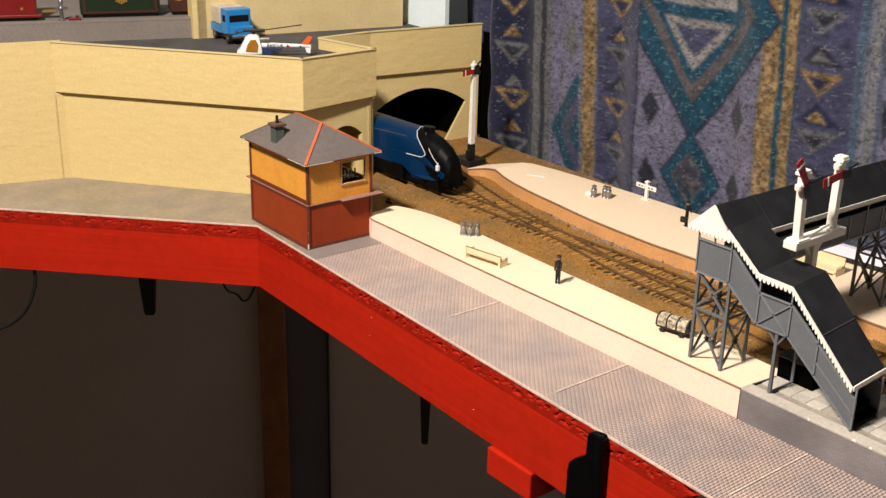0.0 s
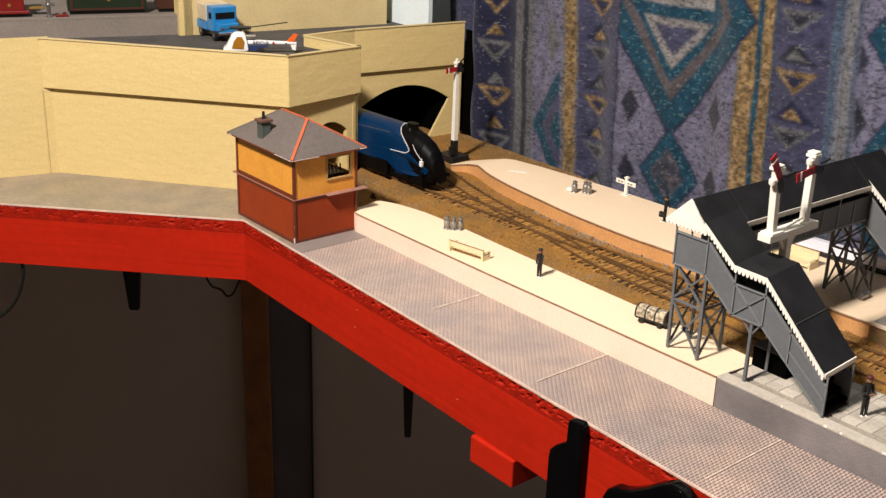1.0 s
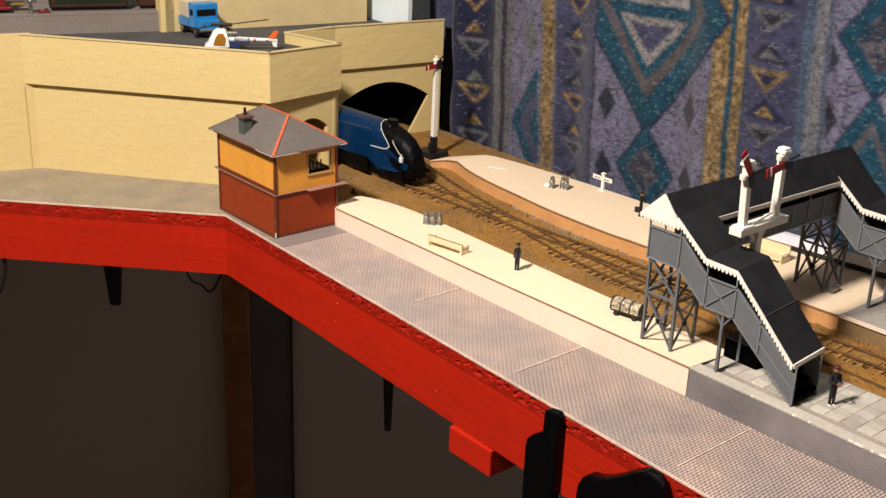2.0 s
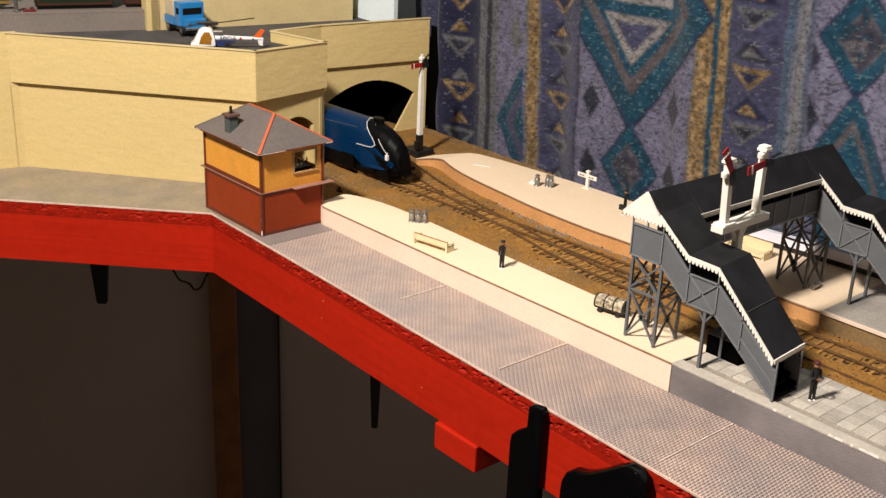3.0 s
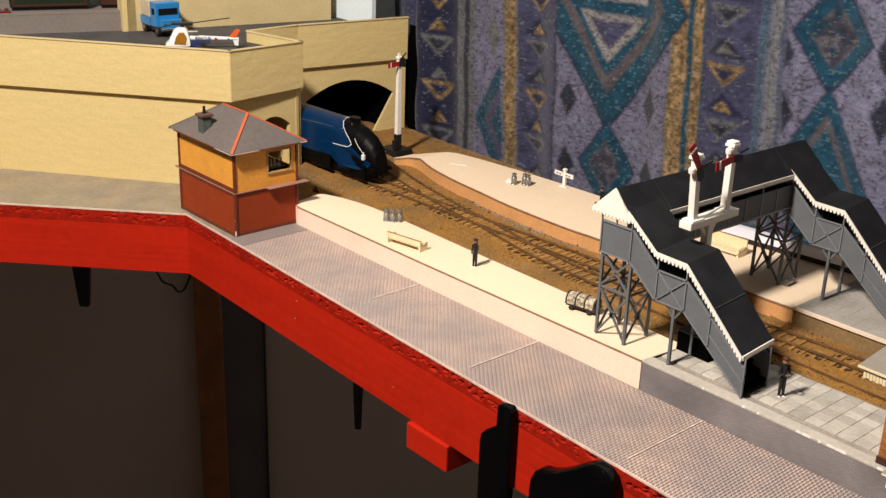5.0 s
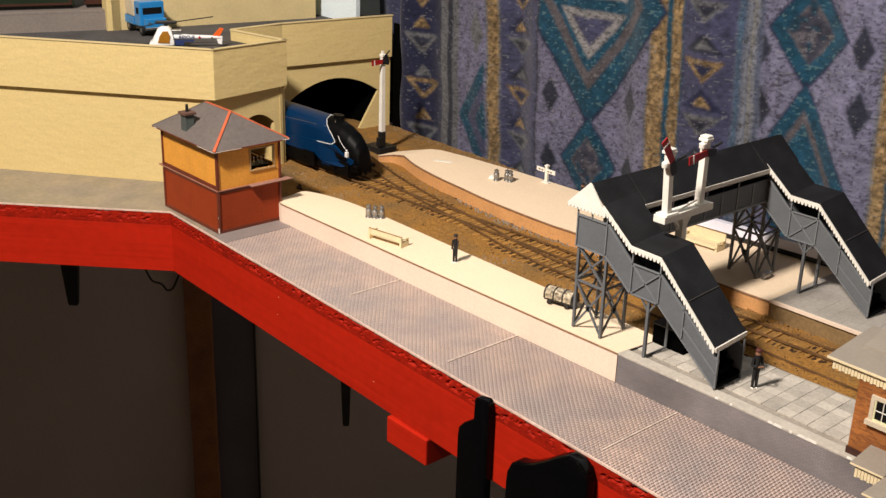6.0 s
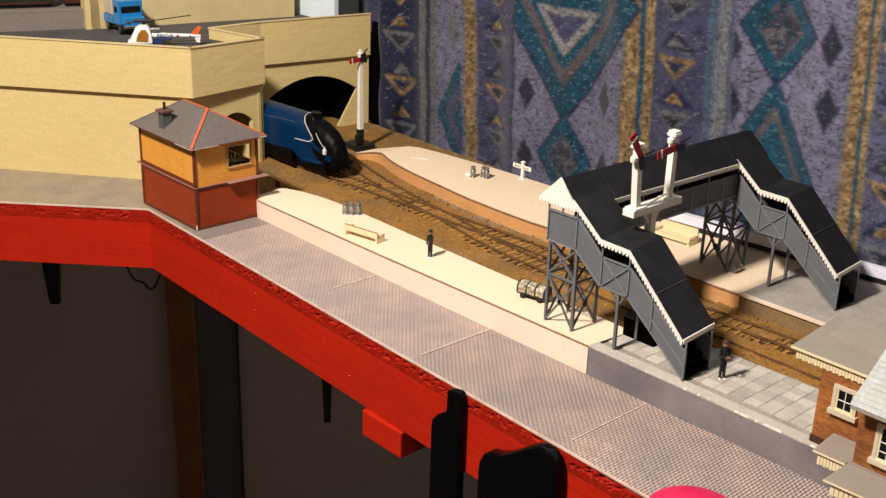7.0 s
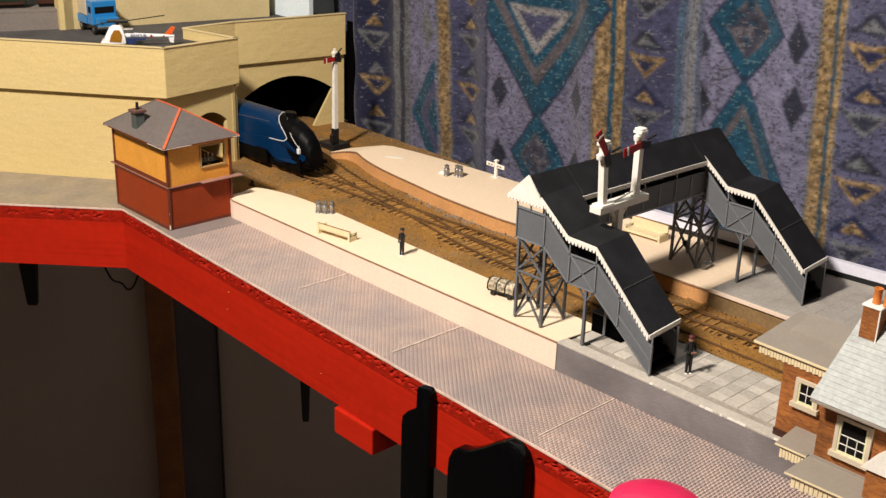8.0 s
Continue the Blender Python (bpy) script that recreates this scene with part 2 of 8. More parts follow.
BRICK_END = brick_mat("orange_brick_end", (0.39, 0.13, 0.022), (0.19, 0.055, 0.011), (0.25, 0.115, 0.042), 0.0034, 0.0012, 0.00015, (90, 90, 0), 0.75, 0.4, var=0.4)
HOUSE_GREY = mat("grey_flat_roof", (0.285, 0.250, 0.208), 0.7, var=0.05, scale=40)
HOUSE_PALE = mat("pale_flat_roof", (0.315, 0.278, 0.232), 0.7, var=0.05, scale=40)
PALE_SLATE = mat("pale_slate_tile", (0.43, 0.455, 0.445), 0.65, var=0.10, scale=80, piece=0.04)
POT = mat("clay_pot", (0.65, 0.20, 0.04), 0.6, var=0.1)
MAGENTA = mat("magenta_plastic", (0.62, 0.012, 0.08), 0.3, var=0.03, bump=0.0, coat=0.2)
TIMBER = mat("brown_timber", (0.30, 0.115, 0.045), 0.7, var=0.2, scale=20)
PANEL = mat("grey_brown_panel", (0.60, 0.495, 0.465), 0.85, var=0.08, scale=2)
DARK_PANEL = mat("charcoal_panel", (0.14, 0.122, 0.145), 0.8, var=0.1, scale=8)
WALL_PAINT = mat("pale_blue_wall", (0.70, 0.80, 0.86), 0.8, var=0.05, scale=6)
ROOM = mat("room_wall_paint", (0.55, 0.48, 0.38), 0.85, var=0.06, scale=4)
FLOOR = mat("brown_carpet", (0.10, 0.075, 0.055), 0.95, var=0.2, scale=30)
SHELF = mat("grey_shelf_paint", (0.21, 0.178, 0.16), 0.75, var=0.1, scale=20)
LOCO_RED = mat("crimson_engine", (0.165, 0.010, 0.009), 0.35, var=0.08, bump=0.02)
DARK_GREEN = mat("bottle_green", (0.012, 0.022, 0.012), 0.35, var=0.1, bump=0.02)
GOLD = mat("gold_line", (0.34, 0.20, 0.04), 0.4, 0.3, var=0.1)
DARK_BROWN = mat("dark_brown_panel", (0.05, 0.018, 0.012), 0.4, var=0.1)
CLOTHES = mat("black_uniform", (0.014, 0.013, 0.014), 0.7, var=0.1)
SKIN = mat("painted_flesh", (0.26, 0.13, 0.08), 0.6)
CAP_RED = mat("red_cap", (0.075, 0.014, 0.011), 0.6)
CABLE = mat("black_cable", (0.01, 0.01, 0.01), 0.5)
SURROUND = mat("beige_stone_paint", (0.60, 0.52, 0.39), 0.6, var=0.06)
PANE = glass("clear_pane")

# ---------------------------------------------------------------- mesh tools


class Mesh:
    """Vertices and faces gathered in world metres."""

    def __init__(self):
        self.v, self.f = [], []

    def add(self, verts, faces):
        k = len(self.v)
        self.v += [tuple(p) for p in verts]
        self.f += [tuple(i + k for i in f) for f in faces]
        return self

    def box(self, x0, x1, y0, y1, z0, z1, m=None):
        pts = [Vector((x, y, z)) for z in (z0, z1) for x, y in ((x0, y0), (x1, y0), (x1, y1), (x0, y1))]
        if m is not None:
            pts = [m @ p for p in pts]
        return self.add(pts, [(3, 2, 1, 0), (4, 5, 6, 7), (0, 1, 5, 4), (1, 2, 6, 5), (2, 3, 7, 6), (3, 0, 4, 7)])

    def prism(self, poly, z0, z1):
        """A plan polygon (anticlockwise) raised from z0 to z1; either may be a function of x, y."""
        a = z0 if callable(z0) else (lambda x, y: z0)
        b = z1 if callable(z1) else (lambda x, y: z1)
        n = len(poly)
        pts = [(x, y, a(x, y)) for x, y in poly] + [(x, y, b(x, y)) for x, y in poly]
        return self.add(pts, [tuple(range(n))[::-1], tuple(range(n, 2 * n))] + [(i, (i + 1) % n, n + (i + 1) % n, n + i) for i in range(n)])

    def slab(self, poly, axis, a, b):
        """A polygon in the plane across axis, thickened from a to b. axis 'y': poly in x, z; axis 'x': poly in y, z."""
        n = len(poly)
        put = (lambda p, q, w: (p, w, q)) if axis == "y" else (lambda p, q, w: (w, p, q))
        pts = [put(p, q, a) for p, q in poly] + [put(p, q, b) for p, q in poly]
        return self.add(pts, [tuple(range(n)), tuple(range(n, 2 * n))[::-1]] + [(i, n + i, n + (i + 1) % n, (i + 1) % n) for i in range(n)])

    def rod(self, a, b, w, h=None, sides=4, end=None):
        """A bar from a to b, w wide; with end, it tapers to that width."""
        a, b = Vector(a), Vector(b)
        d = (b - a).normalized()
        up = Vector((0, 0, 1)) if abs(d.z) < 0.9 else Vector((0, 1, 0))
        s = d.cross(up).normalized()
        t = s.cross(d)
        r0, r1 = w / 2, (w if end is None else end) / 2
        k = (h or w) / w
        turn = math.pi / 4 if sides == 4 else 0
        grow = math.sqrt(2) if sides == 4 else 1
        pts = []
        for p, r in ((a, r0), (b, r1)):
            for i in range(sides):
                q = turn + 2 * math.pi * i / sides
                pts.append(p + s * math.cos(q) * r * grow + t * math.sin(q) * r * grow * k)
        return self.add(pts, [tuple(range(sides))[::-1], tuple(range(sides, 2 * sides))] + [(i, (i + 1) % sides, sides + (i + 1) % sides, sides + i) for i in range(sides)])

    def lathe(self, at, profile, sides=16, m=None):
        """Rings of (radius, height) round the upright through at."""
        pts, faces = [], []
        for r, z in profile:
            for i in range(sides):
                q = 2 * math.pi * i / sides
                p = Vector((r * math.cos(q), r * math.sin(q), z))
                pts.append(Vector(at) + (m @ p if m is not None else p))
        for k in range(len(profile) - 1):
            for i in range(sides):
                j = (i + 1) % sides
                faces.append((k * sides + i, k * sides + j, (k + 1) * sides + j, (k + 1) * sides + i))
        faces += [tuple(range(sides))[::-1], tuple(range((len(profile) - 1) * sides, len(profile) * sides))]
        return self.add(pts, faces)

    def loft(self, rings):
        """Closed rings of equal count, skinned and capped."""
        n = len(rings[0])
        pts = [p for r in rings for p in r]
        faces = [(k * n + i, k * n + (i + 1) % n, (k + 1) * n + (i + 1) % n, (k + 1) * n + i) for k in range(len(rings) - 1) for i in range(n)]
        faces += [tuple(range(n))[::-1], tuple(range((len(rings) - 1) * n, len(rings) * n))]
        return self.add(pts, faces)


def part(name, me, material, parent=None, label="", bevel=0.0, smooth=False):
    """Links a Mesh as one object under a thing or a part."""
    data = bpy.data.meshes.new(name)
    bm = bmesh.new()
    vs = [bm.verts.new(p) for p in me.v]
    for f in me.f:
        try:
            bm.faces.new([vs[i] for i in f])
        except ValueError:
            pass
    bmesh.ops.recalc_face_normals(bm, faces=bm.faces)
    if bevel:
        bmesh.ops.bevel(bm, geom=[e for e in bm.edges if e.is_manifold and e.calc_face_angle(0) > 0.6], offset=bevel, segments=2, profile=0.5, affect="EDGES", clamp_overlap=True)
    bm.to_mesh(data)
    bm.free()
    data.materials.append(material)
    if smooth:
        for p in data.polygons:
            p.use_smooth = True
        data.set_sharp_from_angle(angle=0.7)
    ob = new(name, data)
    if parent is not None:
        ob.parent = parent
        if parent.parent is None:
            ob.matrix_parent_inverse = parent.matrix_basis.inverted()
    if label:
        ob["label"] = label
    return ob


def thing(name, at, label, category, group="", kind=""):
    ob = new(name)
    ob.empty_display_size = 0.01
    ob.location = at
    return tagged(ob, label, category, group, kind)


def structure(name, me, material, label="", bevel=0.0, smooth=False, category=""):
    return tagged(part(name, me, material, None, "", bevel, smooth), label, category or name.split("_")[0], "", "structure")


def smoothed(pts, steps=6):
    """A Catmull-Rom line through plan points."""
    out = []
    for i in range(len(pts) - 1):
        p = [Vector(pts[max(0, min(len(pts) - 1, i + k))]) for k in (-1, 0, 1, 2)]
        for s in range(steps):
            t = s / steps
            out.append(0.5 * (2 * p[1] + (p[2] - p[0]) * t + (2 * p[0] - 5 * p[1] + 4 * p[2] - p[3]) * t * t + (3 * p[1] - p[0] - 3 * p[2] + p[3]) * t**3))
    return [tuple(q) for q in out] + [tuple(pts[-1])]

# ---------------------------------------------------------------- room

structure("floor", Mesh().box(-2.2, 2.6, -2.6, 1.9, -1.05, -1.0), FLOOR, "brown carpeted room floor in shade", category="floor")
structure("ceiling", Mesh().box(-2.2, 2.6, -2.6, 1.9, 2.1, 2.15), ROOM, "plain cream room ceiling", category="ceiling")
structure("wall_north", Mesh().box(-2.2, 2.6, 0.46, 0.50, -0.02, 2.1), WALL_PAINT, "pale blue painted room wall behind curtain", category="wall")
structure("wall_south", Mesh().box(-2.2, 2.6, -2.66, -2.6, -1.0, 2.1), ROOM, "plain cream room wall", category="wall")
structure("wall_west", Mesh().box(-2.26, -2.2, -2.6, 1.9, -1.0, 2.1), ROOM, "plain cream room wall", category="wall")
structure("wall_east", Mesh().box(2.6, 2.66, -2.6, 1.9, -1.0, 2.1), ROOM, "plain cream room wall", category="wall")

# ---------------------------------------------------------------- baseboard

# LEFT runs on out of view, added so the board shades the panel below
CORNER, RIGHT, LEFT = (-0.0885, -0.0745), (0.95, -0.1055), (-1.13, -1.087)


def fascia(name, a, b, label):
    """A red board along the edge from a to b with a chipped upper strip; outward is to the right of a to b."""
    a, b = Vector(a), Vector(b)
    d = (b - a).normalized()
    out = Vector((d.y, -d.x))
    th = thing(name, (a.x, a.y, -0.066), label, "baseboard edge", kind="structure")
    lo = Mesh()
    lap = 0.004 if name == "baseboard_front" else 0.0
    p, q = a - out * 0.02, b - out * 0.02
    lo.prism([tuple(a - out * 0.0004 - d * lap * 0.1), tuple(b - out * 0.0004 + d * 0.0004), tuple(q), tuple(p)], -0.0657, -0.0148)
    part("board", lo, RED, th, bevel=0.0003)
    # chipped strip: a grid whose face is pitted, the pits thinning out downwards
    n, k = int((b - a).length / 0.0013), 11
    m = Mesh()
    pts, faces = [], []
    for i in range(n + 1):
        base = a + (b - a) * i / n
        reach = 0.0095 + 0.0035 * noise.noise(Vector((base.x * 14, base.y * 14, 2.0)))
        for j in range(k + 1):
            z = -0.0149 + 0.0139 * j / k
            v = noise.fractal(Vector((base.x * 170, base.y * 170, z * 330)), 1.0, 2.0, 4)
            v += 0.55 * noise.noise(Vector((base.x * 60, base.y * 60, z * 160 + 7.0)))
            fade = min(1.0, max(0.0, (z + reach + 0.0020) / 0.0030))
            dent = max(0.0, v - 0.16) * (0.0068 if lap else 0.0022) * fade if 0 < j < k else 0.0
            w = base + out * (0.0002 * fade - 0.0004 * (1 - j / k) ** 4 - min(dent, 0.0030))
            pts.append((w.x, w.y, z))
    for i in range(n):
        for j in range(k):
            c = i * (k + 1) + j
            faces.append((c, c + k + 1, c + k + 2, c + 1))
    m.add(pts, faces)
    part("chipped_edge", m, RED_RAW, th, "red ply edge, chipped and pitted")
    return th


fascia("baseboard_front", CORNER, RIGHT, "red painted timber fascia with chipped upper edge")
fascia("baseboard_left", LEFT, CORNER, "red painted timber fascia along angled edge")

# left part of the top is unseen, extended to block the lamp
top = [LEFT, CORNER, RIGHT, (0.95, 0.335), (-1.5, 0.335), (-1.5, -1.087)]
core = [(-1.126, -1.080), (-0.0895, -0.0710), (0.95, -0.1020), (0.95, 0.335), (-1.5, 0.335), (-1.5, -1.080)]
ground = structure("ground", Mesh().prism(top, -0.0020, -0.001).prism(core, -0.010, -0.0024), GREY_BOARD, "grey painted plywood baseboard top", category="ground")

# pale torn paper lip along the board's edge
for name, a, b in (("trim_front", CORNER, RIGHT), ("trim_left", LEFT, CORNER)):
    a, b = Vector(a), Vector(b)
    d = (b - a).normalized()
    out = Vector((d.y, -d.x))
    m = Mesh()
    n = 160
    inner, outer = [], []
    for i in range(n + 1):
        p = a + (b - a) * i / n
        wob = noise.noise(Vector((p.x * 90, p.y * 90, 3))) * 0.0005
        outer.append(tuple(p + out * (0.0005 + wob * 0.8)))
        inner.append(tuple(p - out * 0.0002))
    for i in range(n):
        m.prism([outer[i], outer[i + 1], inner[i + 1], inner[i]], -0.0010, 0.0007)
    structure(name, m, PAPER_EDGE, "pale paper edge of the road sheet", category="trim")

# embossed sett sheets with pale butt joints
road = thing("road", (0.4, -0.04, 0.0), "grey embossed sett road laid in sheets", "road", kind="structure")


def edge_y(x):
    return CORNER[1] + (RIGHT[1] - CORNER[1]) * (x - CORNER[0]) / (RIGHT[0] - CORNER[0])


cuts = [0.022, 0.1945, 0.3405, 0.499, 0.66, 0.82, 0.95]
for x0, x1 in zip(cuts, cuts[1:]):
    part("sheet", Mesh().prism([(x0, edge_y(x0) + 0.0003), (x1 - 0.0003, edge_y(x1) + 0.0003), (x1 - 0.0003, -0.0002 if x1 < 0.441 else 0.0030), (x0, -0.0002 if x1 < 0.441 else 0.0030)], -0.0012, 0.0000), SETT_JOINT if x0 > 0.3 else WORN_JOINT, road)
part("sheet", Mesh().prism([(-0.0015, edge_y(-0.0015) + 0.0003), (0.0217, edge_y(0.0217) + 0.0003), (0.0217, -0.0008), (0.006, -0.0012), (-0.0015, -0.0012)], -0.0012, 0.0003), WORN_SHEET, road, "grey sheet worn smooth beside the signal box")
for x in cuts[1:-1]:
    wide = 0.0010 if x < 0.45 else 0.0008
    part("seam", Mesh().prism([(x - wide, -0.056 if x < 0.3 else edge_y(x) + 0.012), (x + wide * 0.4, -0.056 if x < 0.3 else edge_y(x) + 0.012), (x + wide * 0.6, -0.0004), (x - wide, -0.0004)], 0.0002, 0.0008), SEAM, road, "pale paper butt joint")

# ---------------------------------------------------------------- track bed

bed_near = [(-0.30, 0.02), (-0.03, 0.02), (0.0, 0.043), (0.073, 0.054), (0.217, 0.049), (0.359, 0.046), (0.95, 0.072)]
bed_far = [(0.95, 0.1775), (0.455, 0.1765), (0.26, 0.172), (0.138, 0.170), (0.075, 0.182), (0.04, 0.300), (-0.30, 0.31)]


def bed_z(x, y):
    return 0.0085 + 0.0011 * noise.noise(Vector((x * 60, y * 60, 0))) + 0.0007 * noise.noise(Vector((x * 220, y * 220, 5))) - 0.004 * max(0.0, min(1.0, (0.058 - y) / 0.03)) * (1.0 if x < 0.4 else 0.0)


def bed_span(x):
    ny = np.interp(x, [p[0] for p in bed_near], [p[1] for p in bed_near])
    f = bed_far[::-1]
    return ny, np.interp(x, [p[0] for p in f], [p[1] for p in f])


nx, ny_ = 620, 70
pts, faces = [], []
for i in range(nx + 1):
    x = -0.30 + 1.25 * i / nx
    a, b = bed_span(x)
    for j in range(ny_ + 1):
        y = a + (b - a) * j / ny_
        pts.append((x, y, bed_z(x, y)))
for i in range(nx):
    for j in range(ny_):
        c = i * (ny_ + 1) + j
        faces.append((c, c + ny_ + 1, c + ny_ + 2, c + 1))
data = bpy.data.meshes.new("track_bed")
data.from_pydata(pts, [], faces)
data.materials.append(BALLAST)
tagged(new("track_bed", data), "rust brown painted ballast track bed", "track bed", kind="structure")

# two lines that cross in a slip beyond the tunnel
TRACK_A = smoothed([(-0.42, 0.1130), (-0.30, 0.1130), (-0.20, 0.1170), (-0.14, 0.1210), (-0.09, 0.1250), (-0.04, 0.1280), (0.02, 0.1310), (0.08, 0.133), (0.14, 0.135), (0.20, 0.138), (0.26, 0.140), (0.36, 0.143), (0.46, 0.1465), (0.53, 0.149), (0.70, 0.151), (0.95, 0.152)], 4)
TRACK_B = smoothed([(-0.30, 0.227), (-0.216, 0.2085), (-0.172, 0.199), (-0.103, 0.184), (-0.069, 0.1745), (-0.03, 0.1635), (0.0, 0.156), (0.044, 0.147), (0.09, 0.139), (0.134, 0.133), (0.173, 0.1265), (0.21, 0.1195), (0.25, 0.1155), (0.31, 0.1130), (0.42, 0.1095), (0.53, 0.1060), (0.70, 0.105), (0.95, 0.105)], 4)


def along(line):
    """Points, unit ways and running lengths of a plan line."""
    out, s = [], 0.0
    for i, p in enumerate(line):
        q = line[min(i + 1, len(line) - 1)]
        o = line[max(i - 1, 0)]
        d = (Vector(q) - Vector(o)).normalized()
        if i:
            s += (Vector(p) - Vector(line[i - 1])).length
        out.append((Vector(p), d, s))
    return out


def at_length(line, s):
    rows = along(line)
    for (p, d, a), (q, e, b) in zip(rows, rows[1:]):
        if a <= s <= b:
            k = (s - a) / max(b - a, 1e-9)
            return p.lerp(q, k), d.lerp(e, k).normalized()
    return rows[-1][0], rows[-1][1]


sleeper_mesh = None


def track(name, line, label):
    global sleeper_mesh
    th = thing(name, (line[0][0], line[0][1], 0.009), label, "track", "model railway tracks")
    rows = along(line)
    for side in (-1, 1):
        rings = []
        for p, d, _ in rows:
            n_ = Vector((-d.y, d.x))
            c = p + n_ * 0.00870 * side
            low = 0.0016 * min(1.0, max(0.0, (p.x - 0.32) / 0.08)) if line is TRACK_B else 0.0
            rings.append([(c.x + n_.x * a, c.y + n_.y * a, 0.0112 - low + z) for a, z in ((-0.00045, -0.00095), (0.00045, -0.00095), (0.00045, 0.00095), (-0.00045, 0.00095))])
        m = Mesh().loft(rings)
        part("rail", m, RAIL, th)
    s = 0.004
    rng = random.Random(len(line))
    if sleeper_mesh is None:
        ob = part("sleeper", Mesh().box(-0.0014, 0.0014, -0.0155, 0.0155, -0.0008, 0.0011), SLEEPER, th, bevel=0.0002)
        sleeper_mesh = ob.data
        bpy.data.objects.remove(ob)
    total = rows[-1][2]
    # dark strokes put in for the shade between sleepers
    gaps = Mesh()
    g = 0.004 + 0.0048
    while g < total:
        p, d = at_length(line, g)
        bare = noise.noise(Vector((p.x * 16, p.y * 16, 4.0)))
        for off in (-0.0135, -0.0112, -0.0050, 0.0050, 0.0112, 0.0135):
            if rng.random() < (0.62 if bare > -0.05 else 0.15) * (1.0 if abs(off) > 0.006 else 0.35):
                c = p + Vector((-d.y, d.x)) * (off + rng.uniform(-0.0006, 0.0006)) + d * rng.uniform(-0.0022, 0.0022)
                if -0.06 < c.x < 0.56 and (line is TRACK_A or c.x < 0.30):
                    gaps.box(-0.0010, 0.0010, -0.0021, 0.0021, -0.0006, 0.0006, Matrix.Translation((c.x, c.y, bed_z(c.x, c.y))) @ Matrix.Rotation(math.atan2(d.y, d.x) + rng.uniform(-0.4, 0.4), 4, "Z"))
        g += 0.0088
    tagged(part("shaded_gap", gaps, LUMP_AND_SHADE, th, "dark strokes standing in for shaded gaps between sleepers"), kind="stuff")
    while s < total:
        p, d = at_length(line, s)
        sunk = rng.uniform(-0.0005, 0.0005) if -0.03 < p.x < (0.95 if line is TRACK_A else 0.34) else -0.0014
        o = new("sleeper", sleeper_mesh)
        o.parent = th
        o.matrix_parent_inverse = th.matrix_basis.inverted()
        o.matrix_basis = Matrix.Translation((p.x, p.y, bed_z(p.x, p.y) - 0.0002 + sunk)) @ Matrix.Rotation(math.atan2(d.y, d.x) + rng.uniform(-0.03, 0.03), 4, "Z")
        s += 0.0088
    return th


track("railway_track", TRACK_A, "rust painted rails on weathered sleepers")
track("railway_track", TRACK_B, "rusty diverging rails on weathered sleepers towards tunnel")

scrap = thing("card_scrap", (-0.207, 0.205, 0.0098), "pale card scrap lying between rails in the tunnel mouth", "card scrap")
part("card", Mesh().prism([(-0.2240, 0.1990), (-0.1910, 0.2010), (-0.1870, 0.2090), (-0.2210, 0.2085)], 0.0118, 0.0128), CARD_SIDE, scrap)

# loose lumps of scenic plaster on the bed near the tunnel
rng = random.Random(31)
for x, y, r in ((-0.052, 0.060, 0.0055), (-0.060, 0.066, 0.0030), (0.012, 0.150, 0.0028), (-0.120, 0.160, 0.0030)):
    lump = thing("ballast_lump", (x, y, bed_z(x, y)), "dark brown loose lump lying on ballast", "lump", "loose lumps")
    ring_ = [(x + r * math.cos(q) * rng.uniform(0.8, 1.2), y + r * 0.55 * math.sin(q) * rng.uniform(0.8, 1.2)) for q in [2 * math.pi * i / 9 for i in range(9)]]
    top_ring = [(x + (a - x) * 0.6, y + (b - y) * 0.6) for a, b in ring_]
    part("lump", Mesh().loft([[(a, b, bed_z(x, y) - 0.0012) for a, b in ring_], [(a, b, bed_z(x, y) + 0.0016 + rng.uniform(-0.0004, 0.0006)) for a, b in top_ring]]), LUMP_AND_SHADE, lump)

# scattered ballast
rng = random.Random(4)
stones, grey, dark = Mesh(), Mesh(), Mesh()
for k in range(13000):
    x = rng.uniform(-0.2, 0.62)
    a, b = bed_span(x)
    y = rng.uniform(a + 0.002, b - 0.001)
    near = min(abs(y - np.interp(x, [p[0] for p in q], [p[1] for p in q])) for q in (TRACK_A, TRACK_B))
    if near < 0.016 and (x < 0.42 or y > 0.125) and rng.random() < 0.80:
        continue
    r = rng.uniform(0.0004, 0.0011) * (1.7 if y > b - 0.014 and 0.0 < x < 0.5 else 1.0)
    q = rng.uniform(0, 6.28)
    z = bed_z(x, y)
    pts = [(x + r * math.cos(q + a2) * rng.uniform(0.7, 1.3), y + r * math.sin(q + a2) * rng.uniform(0.7, 1.3), z - 0.0003) for a2 in (0, 1.6, 3.1, 4.7)]
    top_ = (x + rng.uniform(-r, r) * 0.4, y + rng.uniform(-r, r) * 0.4, z + r * rng.uniform(0.6, 1.3))
    edge = (y > b - 0.012 and x < 0.30) or (y < a + 0.02 and -0.08 < x < 0.42 and noise.noise(Vector((x * 20, 3.0, 1.0))) > -0.1 and rng.random() < 0.7)
    # a few dark chips stand in for shaded pits in the bed
    pit = rng.random() < 0.07
    (dark if pit else grey if edge or (x < 0.42 and noise.noise(Vector((x * 17, y * 17, 9))) > 0.20) else stones).add(pts + [top_], [(0, 1, 4), (1, 2, 4), (2, 3, 4), (3, 0, 4)])
